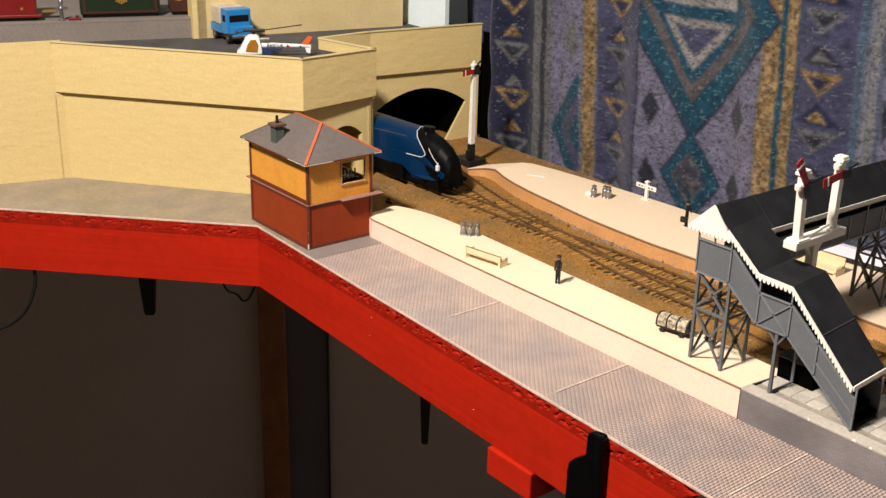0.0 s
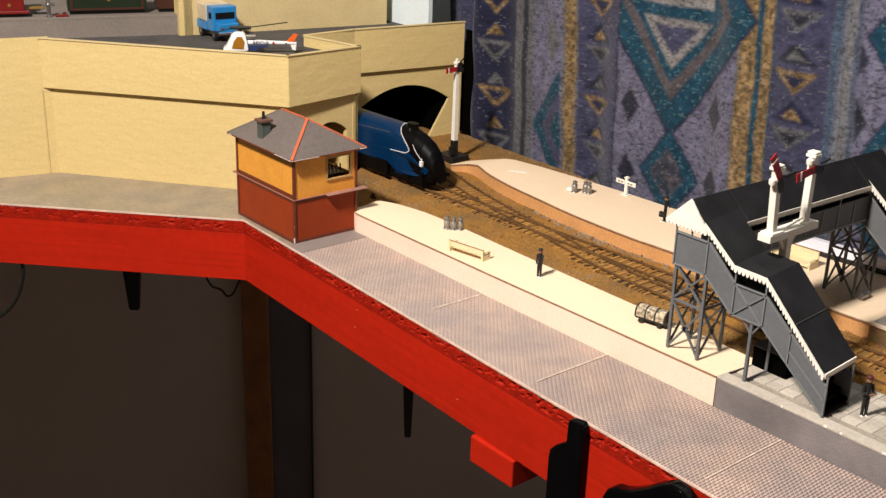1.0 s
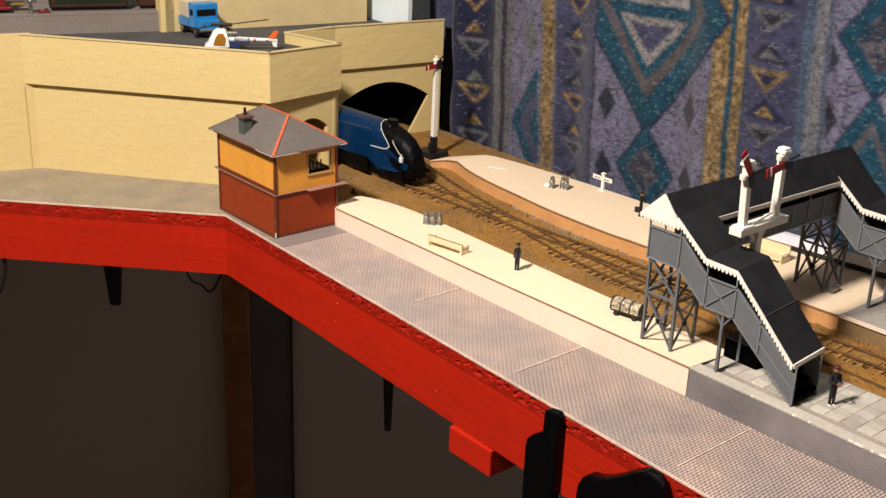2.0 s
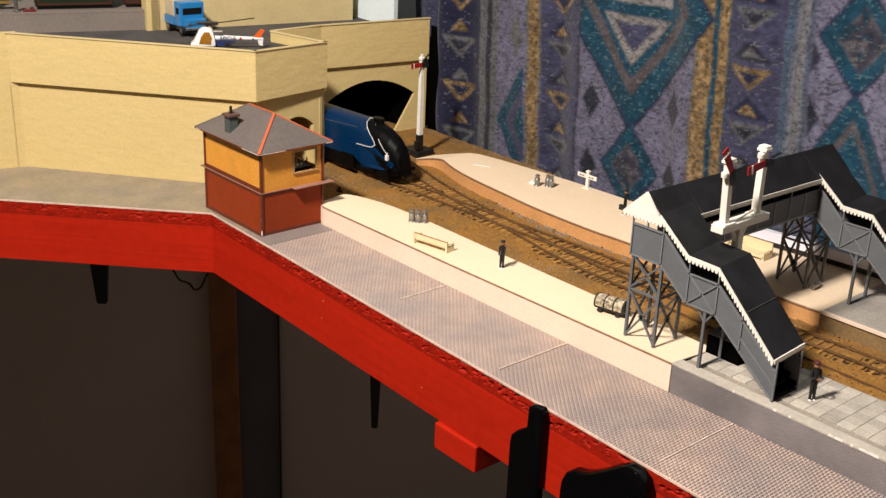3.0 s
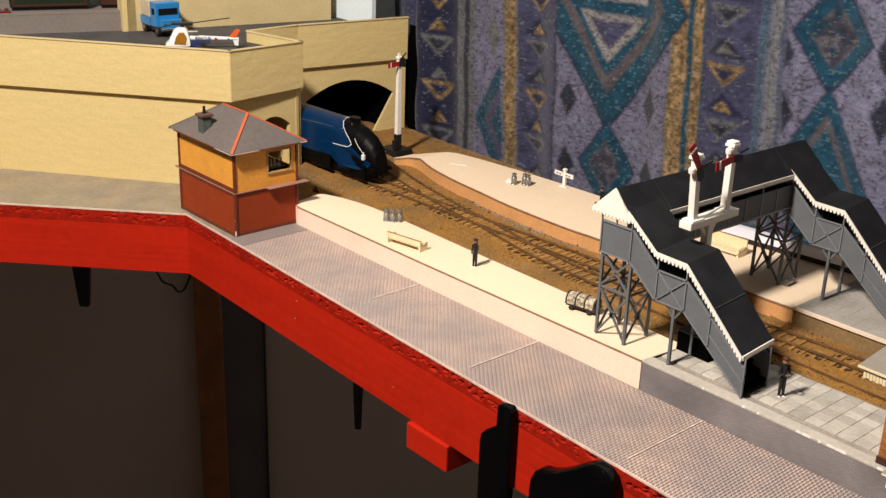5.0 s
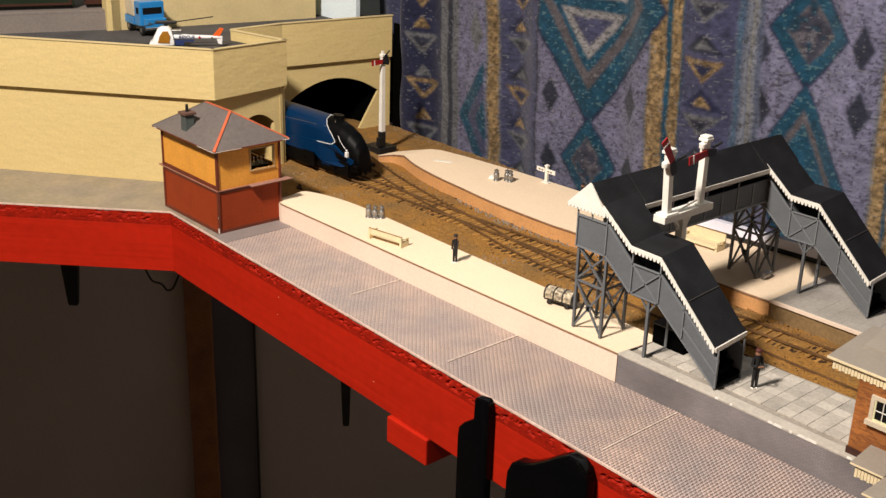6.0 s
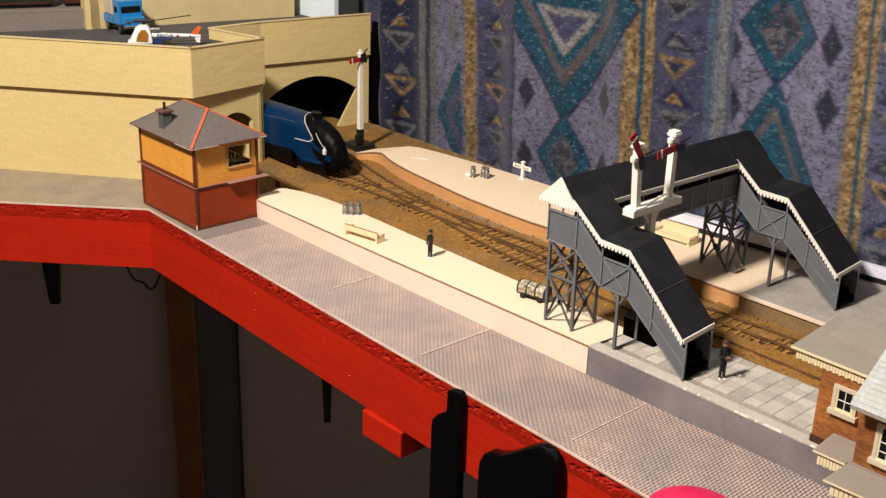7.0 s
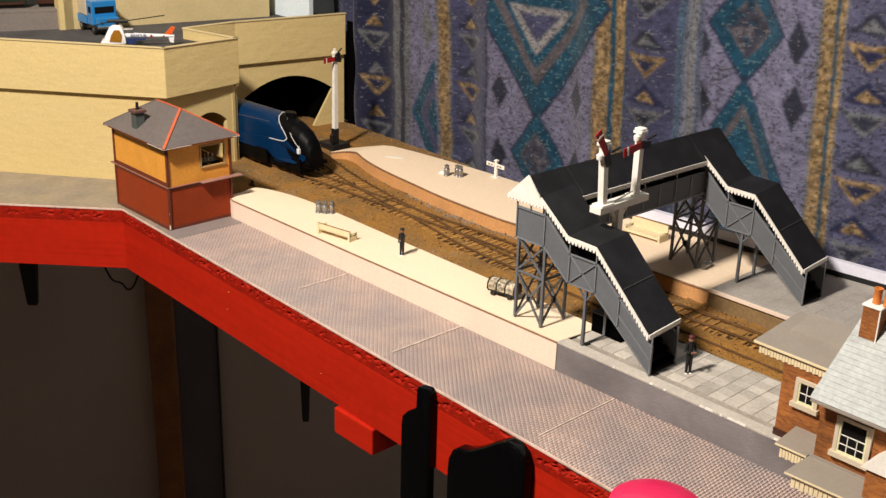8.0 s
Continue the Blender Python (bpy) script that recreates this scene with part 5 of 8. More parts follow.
def stair_unit(th, dx, y0, depth, z_floor):
    """Tower, top landing, two flights with a half landing: one end of the bridge. Its outer side lies in the plane y0."""
    y1 = y0 + depth
    X = lambda v: v + dx
    t = 0.0012
    # outer side panel, with raised ribs
    poly = [(0.3865, 0.0900), (0.4143, 0.0905), (0.4405, 0.0690), (0.4662, 0.0690), (0.5205, z_floor + 0.0005), (0.5205, z_floor + 0.0230), (0.4662, 0.0925), (0.4410, 0.0925), (0.4160, 0.1150), (0.3865, 0.1150)]
    P = [(X(a), b) for a, b in poly]
    for y in (y0, y1 - t):
        part("side_panel", Mesh().slab([P[0], P[1], P[8], P[9]], "y", y, y + t), GREY_PLASTIC, th)
        part("side_panel", Mesh().slab([P[1], P[2], P[7], P[8]], "y", y, y + t), GREY_PLASTIC, th)
        part("side_panel", Mesh().slab([P[2], P[3], P[6], P[7]], "y", y, y + t), GREY_PLASTIC, th)
        part("side_panel", Mesh().slab([P[3], P[4], P[5], P[6]], "y", y, y + t), GREY_PLASTIC, th)
    yo = y0 - 0.0007
    ribs = [((0.4160, 0.1150), (0.4410, 0.0925)), ((0.4410, 0.0925), (0.4662, 0.0925)), ((0.4662, 0.0925), (0.5205, z_floor + 0.0230)), ((0.4143, 0.0912), (0.4405, 0.0697)), ((0.4405, 0.0697), (0.4662, 0.0697)), ((0.4662, 0.0697), (0.5205, z_floor + 0.0012)),
            ((0.4410, 0.0690), (0.4410, 0.1040)), ((0.4662, 0.0690), (0.4662, 0.1040)), ((0.4410, 0.0697), (0.4662, 0.0925)), ((0.4410, 0.0925), (0.4662, 0.0697)), ((0.5205, z_floor), (0.5205, z_floor + 0.030)), ((0.4150, 0.0905), (0.4150, 0.1250)), ((0.4890, 0.0510), (0.4890, 0.0830)), ((0.4890, 0.0605), (0.5205, z_floor + 0.0120)), ((0.3868, 0.0900), (0.3868, 0.1230)), ((0.3865, 0.0902), (0.4143, 0.0902)), ((0.3865, 0.1146), (0.4150, 0.1146)), ((0.4005, 0.1146), (0.4005, 0.1230))]
    for a, b in ribs:
        part("rib", Mesh().rod((X(a[0]), yo, a[1]), (X(b[0]), yo, b[1]), 0.0010), RIB_PLASTIC, th)
    # floors and treads
    part("landing_floor", Mesh().box(X(0.3865), X(0.4150), y0 + t, y1 - t, 0.0905, 0.0920), GREY_PLASTIC, th)
    part("half_landing", Mesh().box(X(0.4405), X(0.4662), y0 + t, y1 - t, 0.0700, 0.0715), GREY_PLASTIC, th)
    # upper flight coloured near-black for the shade under its roof
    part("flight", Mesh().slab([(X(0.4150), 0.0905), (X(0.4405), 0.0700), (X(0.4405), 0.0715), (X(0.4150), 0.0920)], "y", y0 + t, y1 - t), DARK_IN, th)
    # treads coloured flat black for the shade inside the stair opening
    for i in range(9):
        u = i / 9
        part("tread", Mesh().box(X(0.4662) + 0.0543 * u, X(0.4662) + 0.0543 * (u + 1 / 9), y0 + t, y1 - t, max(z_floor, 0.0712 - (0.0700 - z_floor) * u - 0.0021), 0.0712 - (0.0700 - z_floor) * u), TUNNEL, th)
    # underside of the lower flight, closed and coloured near-black for shade
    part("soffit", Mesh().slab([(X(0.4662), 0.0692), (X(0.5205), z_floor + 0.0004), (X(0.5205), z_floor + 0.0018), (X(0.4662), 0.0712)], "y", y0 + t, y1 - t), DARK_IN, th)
    # black felt roofs over the flights and half landing
    zz = [(0.4120, 0.1292), (0.4400, 0.1068), (0.4665, 0.1062), (0.5185, 0.0560)]
    for (a, za), (b, zb) in zip(zz, zz[1:]):
        m = Mesh()
        ya, yb, lift = y0 - 0.0022, y1 + 0.0030, 0.0026
        m.add([(X(a), ya, za), (X(b), ya, zb), (X(b), yb, zb + lift), (X(a), yb, za + lift), (X(a), ya, za - 0.0012), (X(b), ya, zb - 0.0012), (X(b), yb, zb + lift - 0.0012), (X(a), yb, za + lift - 0.0012)], [(0, 1, 2, 3), (7, 6, 5, 4), (0, 4, 5, 1), (1, 5, 6, 2), (2, 6, 7, 3), (3, 7, 4, 0)])
        part("stair_roof", m, BLACK_FELT, th, "black felt stair roof")
        part("valance", scallop((X(a), za - 0.0004), (X(b), zb - 0.0004), y0 - 0.0029, 0.0049), WHITE, th, "white scalloped valance")
    part("roof_joint", Mesh().rod((X(0.4925), y0 - 0.0020, 0.0814), (X(0.4925), y1 + 0.0028, 0.0840), 0.0008), FELT_SEAM, th)
    # end fascia over the foot of the stairs
    m = Mesh().slab(teeth((y0 - 0.0026, 0.0563), (y1 + 0.0030, 0.0589), 0.0040, 14), "x", X(0.5186), X(0.5195))
    part("end_valance", m, WHITE, th)
    part("newel", Mesh().rod((X(0.5205), y1 - 0.0008, z_floor), (X(0.5205), y1 - 0.0008, z_floor + 0.030), 0.0013), GREY_PLASTIC, th)
    # lattice tower
    legs = [(0.3890, y0 + 0.0008), (0.4160, y0 + 0.0008), (0.4160, y1 - 0.0030), (0.3890, y1 - 0.0030)]
    for a, b in legs:
        part("tower_leg", Mesh().rod((X(a), b, z_floor), (X(a), b, 0.0910), 0.0021), GREY_PLASTIC, th)
    for (a, b), (c, d) in zip(legs, legs[1:] + legs[:1]):
        for z0, z1 in ((z_floor + 0.0010, 0.0620), (0.0640, 0.0900)):
            part("cross_brace", Mesh().rod((X(a), b, z0), (X(c), d, z1), 0.0014), GREY_PLASTIC, th)
            part("cross_brace", Mesh().rod((X(c), d, z0), (X(a), b, z1), 0.0014), GREY_PLASTIC, th)
        part("tie", Mesh().rod((X(a), b, 0.0630), (X(c), d, 0.0630), 0.0015), GREY_PLASTIC, th)
    for (a, b), (c, d) in ((legs[0], legs[1]), (legs[1], legs[2])):
        px, py, pz = (X(a) + X(c)) / 2, (b + d) / 2, (z_floor + 0.063) / 2
        s = 0.0032
        if b == d:
            part("gusset", Mesh().slab([(px - s, pz), (px, pz - s), (px + s, pz), (px, pz + s)], "y", py - 0.0007, py + 0.0007), GREY_PLASTIC, th)
        else:
            part("gusset", Mesh().slab([(py - s, pz), (py, pz - s), (py + s, pz), (py, pz + s)], "x", px - 0.0007, px + 0.0007), GREY_PLASTIC, th)
    # props under the half landing
    for b in (y0 + 0.0008, y1 - 0.0035):
        part("prop", Mesh().rod((X(0.4578), b, z_floor), (X(0.4578), b, 0.0700), 0.0022), GREY_PLASTIC, th)
        part("knee_brace", Mesh().rod((X(0.4578), b, 0.0600), (X(0.4645), b, 0.0697), 0.0012), GREY_PLASTIC, th)
        part("knee_brace", Mesh().rod((X(0.4578), b, 0.0600), (X(0.4500), b, 0.0697), 0.0012), GREY_PLASTIC, th)
    part("prop_foot", Mesh().rod((X(0.4578), y0 + 0.0008, z_floor + 0.0006), (X(0.4578), y1 - 0.0035, z_floor + 0.0006), 0.0014), GREY_PLASTIC, th)


def footbridge():
    th = thing("footbridge", (0.41, 0.1, GZ), "grey plastic footbridge with black roofs and white valances", "footbridge")
    stair_unit(th, 0.0, 0.0085, 0.0300, GZ)
    stair_unit(th, 0.0042, 0.2050, 0.0300, GZ)
    ya, yb = 0.0060, 0.2430
    S = lambda y: (y - 0.0085) * 0.0214
    # gabled roof, two slabs
    rx, rz, ez, hw = 0.3985, 0.1418, 0.1236, 0.0195
    for sgn in (-1, 1):
        m = Mesh()
        pts = []
        for y in (ya, yb):
            pts += [(rx + S(y), y, rz), (rx + S(y) + sgn * hw, y, ez), (rx + S(y) + sgn * hw, y, ez - 0.0012), (rx + S(y), y, rz - 0.0012)]
        m.add(pts, [(0, 1, 2, 3), (7, 6, 5, 4), (0, 4, 5, 1), (1, 5, 6, 2), (2, 6, 7, 3), (3, 7, 4, 0)])
        part("span_roof", m, BLACK_FELT, th, "black corrugated gabled roof")
        ridges = Mesh()
        y = ya + 0.0012
        while y < yb - 0.001:
            ridges.rod((rx + S(y) + sgn * 0.0004, y, rz + 0.0001), (rx + S(y) + sgn * (hw - 0.0002), y, ez + 0.0001), 0.0009, 0.0005)
            y += 0.0019
        tagged(part("corrugation", ridges, BLACK_FELT, th), kind="stuff")
        # side wall of the span with ribs
        x = 0.4148 if sgn > 0 else 0.3868
        y0, y1 = 0.0385, 0.2055
        high = 0.1130 if sgn > 0 else 0.1222
        m = Mesh().add([(x + S(y), y, z) for y in (y0, y1) for z in (0.0935, high)] + [(x + 0.0011 + S(y), y, z) for y in (y0, y1) for z in (0.0935, high)], [(0, 2, 3, 1), (4, 5, 7, 6), (0, 4, 6, 2), (1, 3, 7, 5), (0, 1, 5, 4), (2, 6, 7, 3)])
        part("span_side", m, GREY_PLASTIC, th)
        for i in range(9):
            y = y0 + (y1 - y0) * i / 8
            part("rib", Mesh().rod((x + S(y) + 0.0013, y, 0.0935), (x + S(y) + 0.0013, y, 0.1215 if i % 2 == 0 else 0.1130), 0.0010), PALE_PLASTIC, th)
        part("top_rail", Mesh().rod((x + S(y0) + 0.0010, y0, 0.1130), (x + S(y1) + 0.0010, y1, 0.1130), 0.0014), GREY_PLASTIC, th)
        part("bottom_rail", Mesh().rod((x + S(y0) + 0.0010, y0, 0.0938), (x + S(y1) + 0.0010, y1, 0.0938), 0.0016), PALE_PLASTIC, th)
        # white eaves board with scallops
        m = Mesh().slab(teeth((y0, ez - 0.0002), (y1, ez - 0.0002), 0.0040, 60), "x", -0.0004, 0.0004)
        m.v = [(vx + rx + sgn * (hw + 0.0003) + S(vy), vy, vz) for vx, vy, vz in m.v]
        part("eaves_valance", m, WHITE, th, "white scalloped eaves board")
    # span floor coloured near-black for the shade under the gabled roof
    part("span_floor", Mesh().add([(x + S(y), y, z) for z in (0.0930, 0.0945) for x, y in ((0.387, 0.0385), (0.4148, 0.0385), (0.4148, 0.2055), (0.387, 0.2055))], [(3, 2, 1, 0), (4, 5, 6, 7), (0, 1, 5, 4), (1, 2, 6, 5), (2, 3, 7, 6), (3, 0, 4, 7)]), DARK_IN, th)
    # white gable with scalloped foot
    for y, peak in ((ya - 0.0006, rz + 0.0008), (yb - 0.0010, rz - 0.0030)):
        part("gable", Mesh().slab([(rx + S(y) - hw - 0.0008, ez - 0.0006), (rx + S(y) + hw - 0.003, ez - 0.0006), (rx + S(y) + 0.002, peak - 0.0018), (rx + S(y), peak)], "y", y - 0.0006, y + 0.0006), WHITE, th, "white triangular gable")
    part("gable_valance", scallop((rx - hw - 0.0008, ez - 0.0004), (rx + hw - 0.003, ez - 0.0004), ya - 0.0006, 0.0034), WHITE, th)
    for i in range(3):
        y = 0.046 + i * 0.076
        for sgn in (-1, 1):
            part("roof_joint", Mesh().rod((rx + S(y), y, rz + 0.0002), (rx + S(y) + sgn * hw, y, ez + 0.0002), 0.0006), FELT_SEAM, th)
    return th


footbridge()

# ---------------------------------------------------------------- semaphore signals


def arm(parent, x, y, z, tilt, length=0.0215, face=-1):
    """A red arm with a white stripe that swings across the track in the plane x, pivoted at y, z."""
    c, s = math.cos(tilt), math.sin(tilt)

    def at(u, w):
        return (y - u * c - w * s, z + u * s - w * c) if face < 0 else (y + u * c - w * s, z + u * s + w * c)

    a = part("signal_arm", Mesh().slab([at(0, -0.0024), at(length, -0.0032), at(length, 0.0032), at(0, 0.0024)], "x", x, x + 0.0008), SIG_RED, parent, "red semaphore arm with white stripe")
    part("stripe", Mesh().slab([at(length * 0.78, -0.0033), at(length * 0.835, -0.0033), at(length * 0.835, 0.0033), at(length * 0.78, 0.0033)], "x", x + 0.0006, x + 0.0012), WHITE, a)
    part("spectacle", Mesh().slab([at(0.003, -0.0030), at(0.003, 0.0030), at(-0.006, 0.0050), at(-0.0075, 0.0)], "x", x + 0.0002, x + 0.0011), BLACK, a, "black spectacle plate")
    return a


def bracket_signal():
    x = 0.4475
    th = thing("bracket_signal", (x, 0.052, GZ), "white bracket signal with two red semaphore arms", "signal")
    part("pole", Mesh().box(x - 0.0030, x + 0.0030, 0.0490, 0.0550, GZ, 0.1215), WHITE, th, bevel=0.0004)
    part("beam", Mesh().box(x - 0.0052, x + 0.0052, 0.0245, 0.0815, 0.1215, 0.1270), WHITE, th, bevel=0.0004)
    part("bracket", Mesh().rod((x, 0.0500, 0.1110), (x, 0.0420, 0.1215), 0.0020), WHITE, th)
    part("bracket", Mesh().rod((x, 0.0540, 0.1110), (x, 0.0620, 0.1215), 0.0020), WHITE, th)
    # the nearer doll post stands a little out of plumb
    for y, lean, top_, tilt, low in ((0.0325, -0.0036, 0.1715, 0.98, 0.0085), (0.0705, 0.0, 0.1740, -0.13, 0.0040)):
        yt = y + lean
        d = part("doll_post", Mesh().rod((x, y, 0.1270), (x, yt, top_), 0.0052), WHITE, th, "white square doll post", bevel=0.0004)
        part("foot_plate", Mesh().box(x - 0.0050, x + 0.0050, y - 0.0060, y + 0.0075, 0.1270, 0.1280), WHITE, d, bevel=0.0003)
        part("lamp", Mesh().lathe((x + 0.001, yt - 0.0052, top_ - low), [(0.0022, 0), (0.0025, 0.0010), (0.0025, 0.0034), (0.0014, 0.0044), (0.0006, 0.0050)], 12), WHITE, d, "white signal lamp", smooth=True)
        part("cap", Mesh().box(x - 0.0040, x + 0.0040, yt - 0.0040, yt + 0.0040, top_ + 0.0005, top_ + 0.0030), WHITE, d, bevel=0.0006)
        part("finial", Mesh().box(x - 0.0036, x + 0.0036, yt - 0.0036, yt + 0.0036, top_ + 0.0030, top_ + 0.0048), WHITE, d, bevel=0.0010)
        arm(th, x + 0.0032, yt + 0.001, top_ - 0.0070, tilt, 0.0240)
        part("balance_lever", Mesh().rod((x + 0.004, yt + 0.004, top_ - 0.004), (x + 0.006, yt + 0.011, top_ - 0.001), 0.0014), BLACK, th)
    part("hand_rail", Mesh().rod((x + 0.003, 0.040, 0.1278), (x + 0.001, 0.0660, 0.1310), 0.0009), WHITE, th, "curved white rail along the beam")


def post_signal():
    x, y = -0.1100, 0.2190
    th = thing("post_signal", (x, y, 0.008), "white post signal with red arm on black base", "signal")
    part("base", Mesh().box(x - 0.022, x + 0.008, y - 0.009, y + 0.017, 0.006, 0.0150), BLACK, th, bevel=0.001)
    part("lower_post", Mesh().box(x - 0.0032, x + 0.0032, y - 0.0032, y + 0.0032, 0.0150, 0.0340), BLACK, th)
    part("crank", Mesh().box(x - 0.001, x + 0.004, y - 0.0075, y - 0.0032, 0.0170, 0.0270), BLACK, th)
    part("post", Mesh().rod((x, y, 0.0340), (x, y, 0.1230), 0.0056, end=0.0042), WHITE, th, "white tapered square post")
    part("lamp", Mesh().box(x - 0.002, x + 0.003, y - 0.001, y + 0.006, 0.1180, 0.1250), BLACK, th)
    part("cap", Mesh().box(x - 0.003, x + 0.003, y - 0.003, y + 0.003, 0.1230, 0.1265), WHITE, th, bevel=0.0008)
    part("finial", Mesh().box(x - 0.0012, x + 0.0012, y - 0.0012, y + 0.0012, 0.1265, 0.1300), WHITE, th)
    part("balance_lever", Mesh().rod((x + 0.003, y, 0.124), (x + 0.003, y + 0.008, 0.1300), 0.0012), BLACK, th)
    arm(th, x + 0.0030, y, 0.1185, -0.03, 0.0185)


bracket_signal()
post_signal()

# ---------------------------------------------------------------- train

NOSE = -0.025


def train_y(x):
    return float(np.interp(x, [p[0] for p in TRACK_A], [p[1] for p in TRACK_A]))


# casing sections: place behind the nose, half width, shoulder height, top height, squareness
SECTIONS = [(-0.1744, 0.0165, 0.0530, 0.0672, 0.60), (-0.1500, 0.0165, 0.0530, 0.0672, 0.65), (-0.1400, 0.0163, 0.0530, 0.0672, 0.80), (-0.1200, 0.0160, 0.0535, 0.0672, 0.95), (-0.0520, 0.0153, 0.0530, 0.0670, 1.0), (-0.0400, 0.0148, 0.0505, 0.0655, 1.0), (-0.0273, 0.0141, 0.0465, 0.0622, 1.0), (-0.0161, 0.0127, 0.0415, 0.0572, 0.95), (-0.0071, 0.0108, 0.0350, 0.0500, 0.9), (-0.0023, 0.0092, 0.0290, 0.0425, 0.85), (-0.0005, 0.0084, 0.0245, 0.0340, 0.8), (0.0, 0.0080, 0.0215, 0.0260, 0.8)]
# where blue meets black: place behind the nose by height
PARABOLA = [(-0.0530, 0.0672), (-0.0500, 0.0648), (-0.0455, 0.0610), (-0.0395, 0.0565), (-0.0345, 0.0525), (-0.0312, 0.0490), (-0.0300, 0.0468), (-0.0308, 0.0450), (-0.0345, 0.0440), (-0.0548, 0.0429)]


def section(dx):
    xs = [q[0] for q in SECTIONS]
    return [float(np.interp(dx, xs, [q[k] for q in SECTIONS])) for k in range(1, 5)]


def casing_w(dx, z):
    """Half width of the casing at a height."""
    w, sh_, z1, e = section(dx)
    s = min(1.0, max(0.0, (z - sh_) / (z1 - sh_)))
    return w * math.sqrt(1 - s * s) ** e


def locomotive():
    N = NOSE
    rail = 0.0127
    th = thing("steam_locomotive", (N - 0.09, train_y(N - 0.09), rail), "blue streamlined steam locomotive with black nose", "locomotive")
    # one shell, parted along the parabola into a blue casing and a black nose
    xs = sorted(set([-0.1744 + 0.004 * k for k in range(28)] + [-0.0660 + 0.0006 * k for k in range(110)] + [0.0]))
    angles = [math.pi * i / 28 for i in range(29)]
    rings = []
    for dx in xs:
        w, sh_, z1, e = section(dx)
        y = train_y(N + dx)
        low = 0.0280 if dx < -0.05 else 0.0205
        pts = [(N + dx, y - w, low), (N + dx, y - w, (low + sh_) / 2 + 0.006)]
        for q in angles:
            c = math.cos(q)
            pts.append((N + dx, y - w * math.copysign(abs(c) ** e, c), sh_ + (z1 - sh_) * math.sin(q)))
        pts += [(N + dx, y + w, (low + sh_) / 2 + 0.006), (N + dx, y + w, low)]
        rings.append(pts)
    edge_z = [p[1] for p in PARABOLA[:8]][::-1]
    edge_x = [p[0] for p in PARABOLA[:8]][::-1]
    n = len(rings[0])
    flat = [p for r in rings for p in r]
    blue, black = [], []
    for k in range(len(rings) - 1):
        for i in range(n - 1):
            f = (k * n + i, k * n + i + 1, (k + 1) * n + i + 1, (k + 1) * n + i)
            cx = sum(flat[j][0] for j in f) / 4 - N
            cz = sum(flat[j][2] for j in f) / 4
            (black if cx > float(np.interp(cz, edge_z, edge_x)) else blue).append(f)
    black.append(tuple(range((len(rings) - 1) * n, len(rings) * n)))
    blue.append(tuple(range(n))[::-1])
    for name, faces, mt, lab in (("casing", blue, BLUE, "gloss blue streamlined casing"), ("nose", black, LOCO_BLACK, "black wedge shaped nose")):
        used = sorted({j for f in faces for j in f})
        at = {j: i for i, j in enumerate(used)}
        m = Mesh()
        m.add([flat[j] for j in used], [tuple(at[j] for j in f) for f in faces])
        part(name, m, mt, th, lab, smooth=True)
    for sgn in (-1, 1):
        side = lambda dx, w: train_y(N + dx) + sgn * w
        # blue side valance that sweeps down to the front and curls in at its end
        prof = [(-0.1740, 0.0298), (-0.1500, 0.0288), (-0.0610, 0.0288)]
        for i in range(1, 7):
            q = i / 6 * math.pi
            prof.append((-0.0610 + 0.0150 * i / 6, 0.0263 + 0.0025 * math.cos(q)))
        prof += [(-0.0300, 0.0234), (-0.0180, 0.0240), (-0.0110, 0.0262), (-0.0060, 0.0295), (-0.0060, 0.0325), (-0.0127, 0.0345), (-0.0200, 0.0378), (-0.0265, 0.0422), (-0.0310, 0.0440), (-0.0548, 0.0430), (-0.0885, 0.0410), (-0.1206, 0.0365), (-0.1740, 0.0355)]
        curl = lambda dx: 0.0170 - (0.0058 * ((dx + 0.028) / 0.022) ** 2 if dx > -0.028 else 0.0)
        m = Mesh()
        n = len(prof)
        pts = [(N + x, side(x, curl(x)), z) for x, z in prof] + [(N + x, side(x, curl(x) - 0.0028), z + 0.0004) for x, z in prof]
        m.add(pts, [tuple(range(n)), tuple(range(n, 2 * n))[::-1]] + [(i, n + i, n + (i + 1) % n, (i + 1) % n) for i in range(n)])
        part("valance", m, BLUE, th, "blue running plate valance")
        m = Mesh()
        line = [(-0.1440, 0.0549), (-0.1200, 0.0563), (-0.0909, 0.0577), (-0.0624, 0.0588), (-0.0440, 0.0590)]
        for (a, za), (b, zb) in zip(line, line[1:]):
            m.rod((N + a, side(a, casing_w(a, za)), za), (N + b, side(b, casing_w(b, zb)), zb), 0.0004)
        part("boiler_line", m, STEEL, th, "thin bright boiler line")
        m = Mesh()
        para = [(a, (casing_w(a, z) + 0.0001 if z > 0.0460 else 0.0172), z + (0.0003 if k == 0 else 0)) for k, (a, z) in enumerate(PARABOLA)]
        for (a, wa, za), (b, wb, zb) in zip(para, para[1:]):
            m.rod((N + a, side(a, wa), za), (N + b, side(b, wb), zb), 0.0006)
        part("parabola_line", m, TOY_WHITE, th, "bright curved lining")
        grip = [(-0.0265, 0.0535), (-0.0235, 0.0500), (-0.0195, 0.0460), (-0.0155, 0.0425), (-0.0125, 0.0392)]
        m = Mesh()
        for (a, za), (b, zb) in zip(grip, grip[1:]):
            m.rod((N + a, side(a, casing_w(a, za) + 0.0008), za), (N + b, side(b, casing_w(b, zb) + 0.0008), zb), 0.0006, sides=6)
        part("nose_handrail", m, TOY_WHITE, th, "bright curved handrail on the nose")
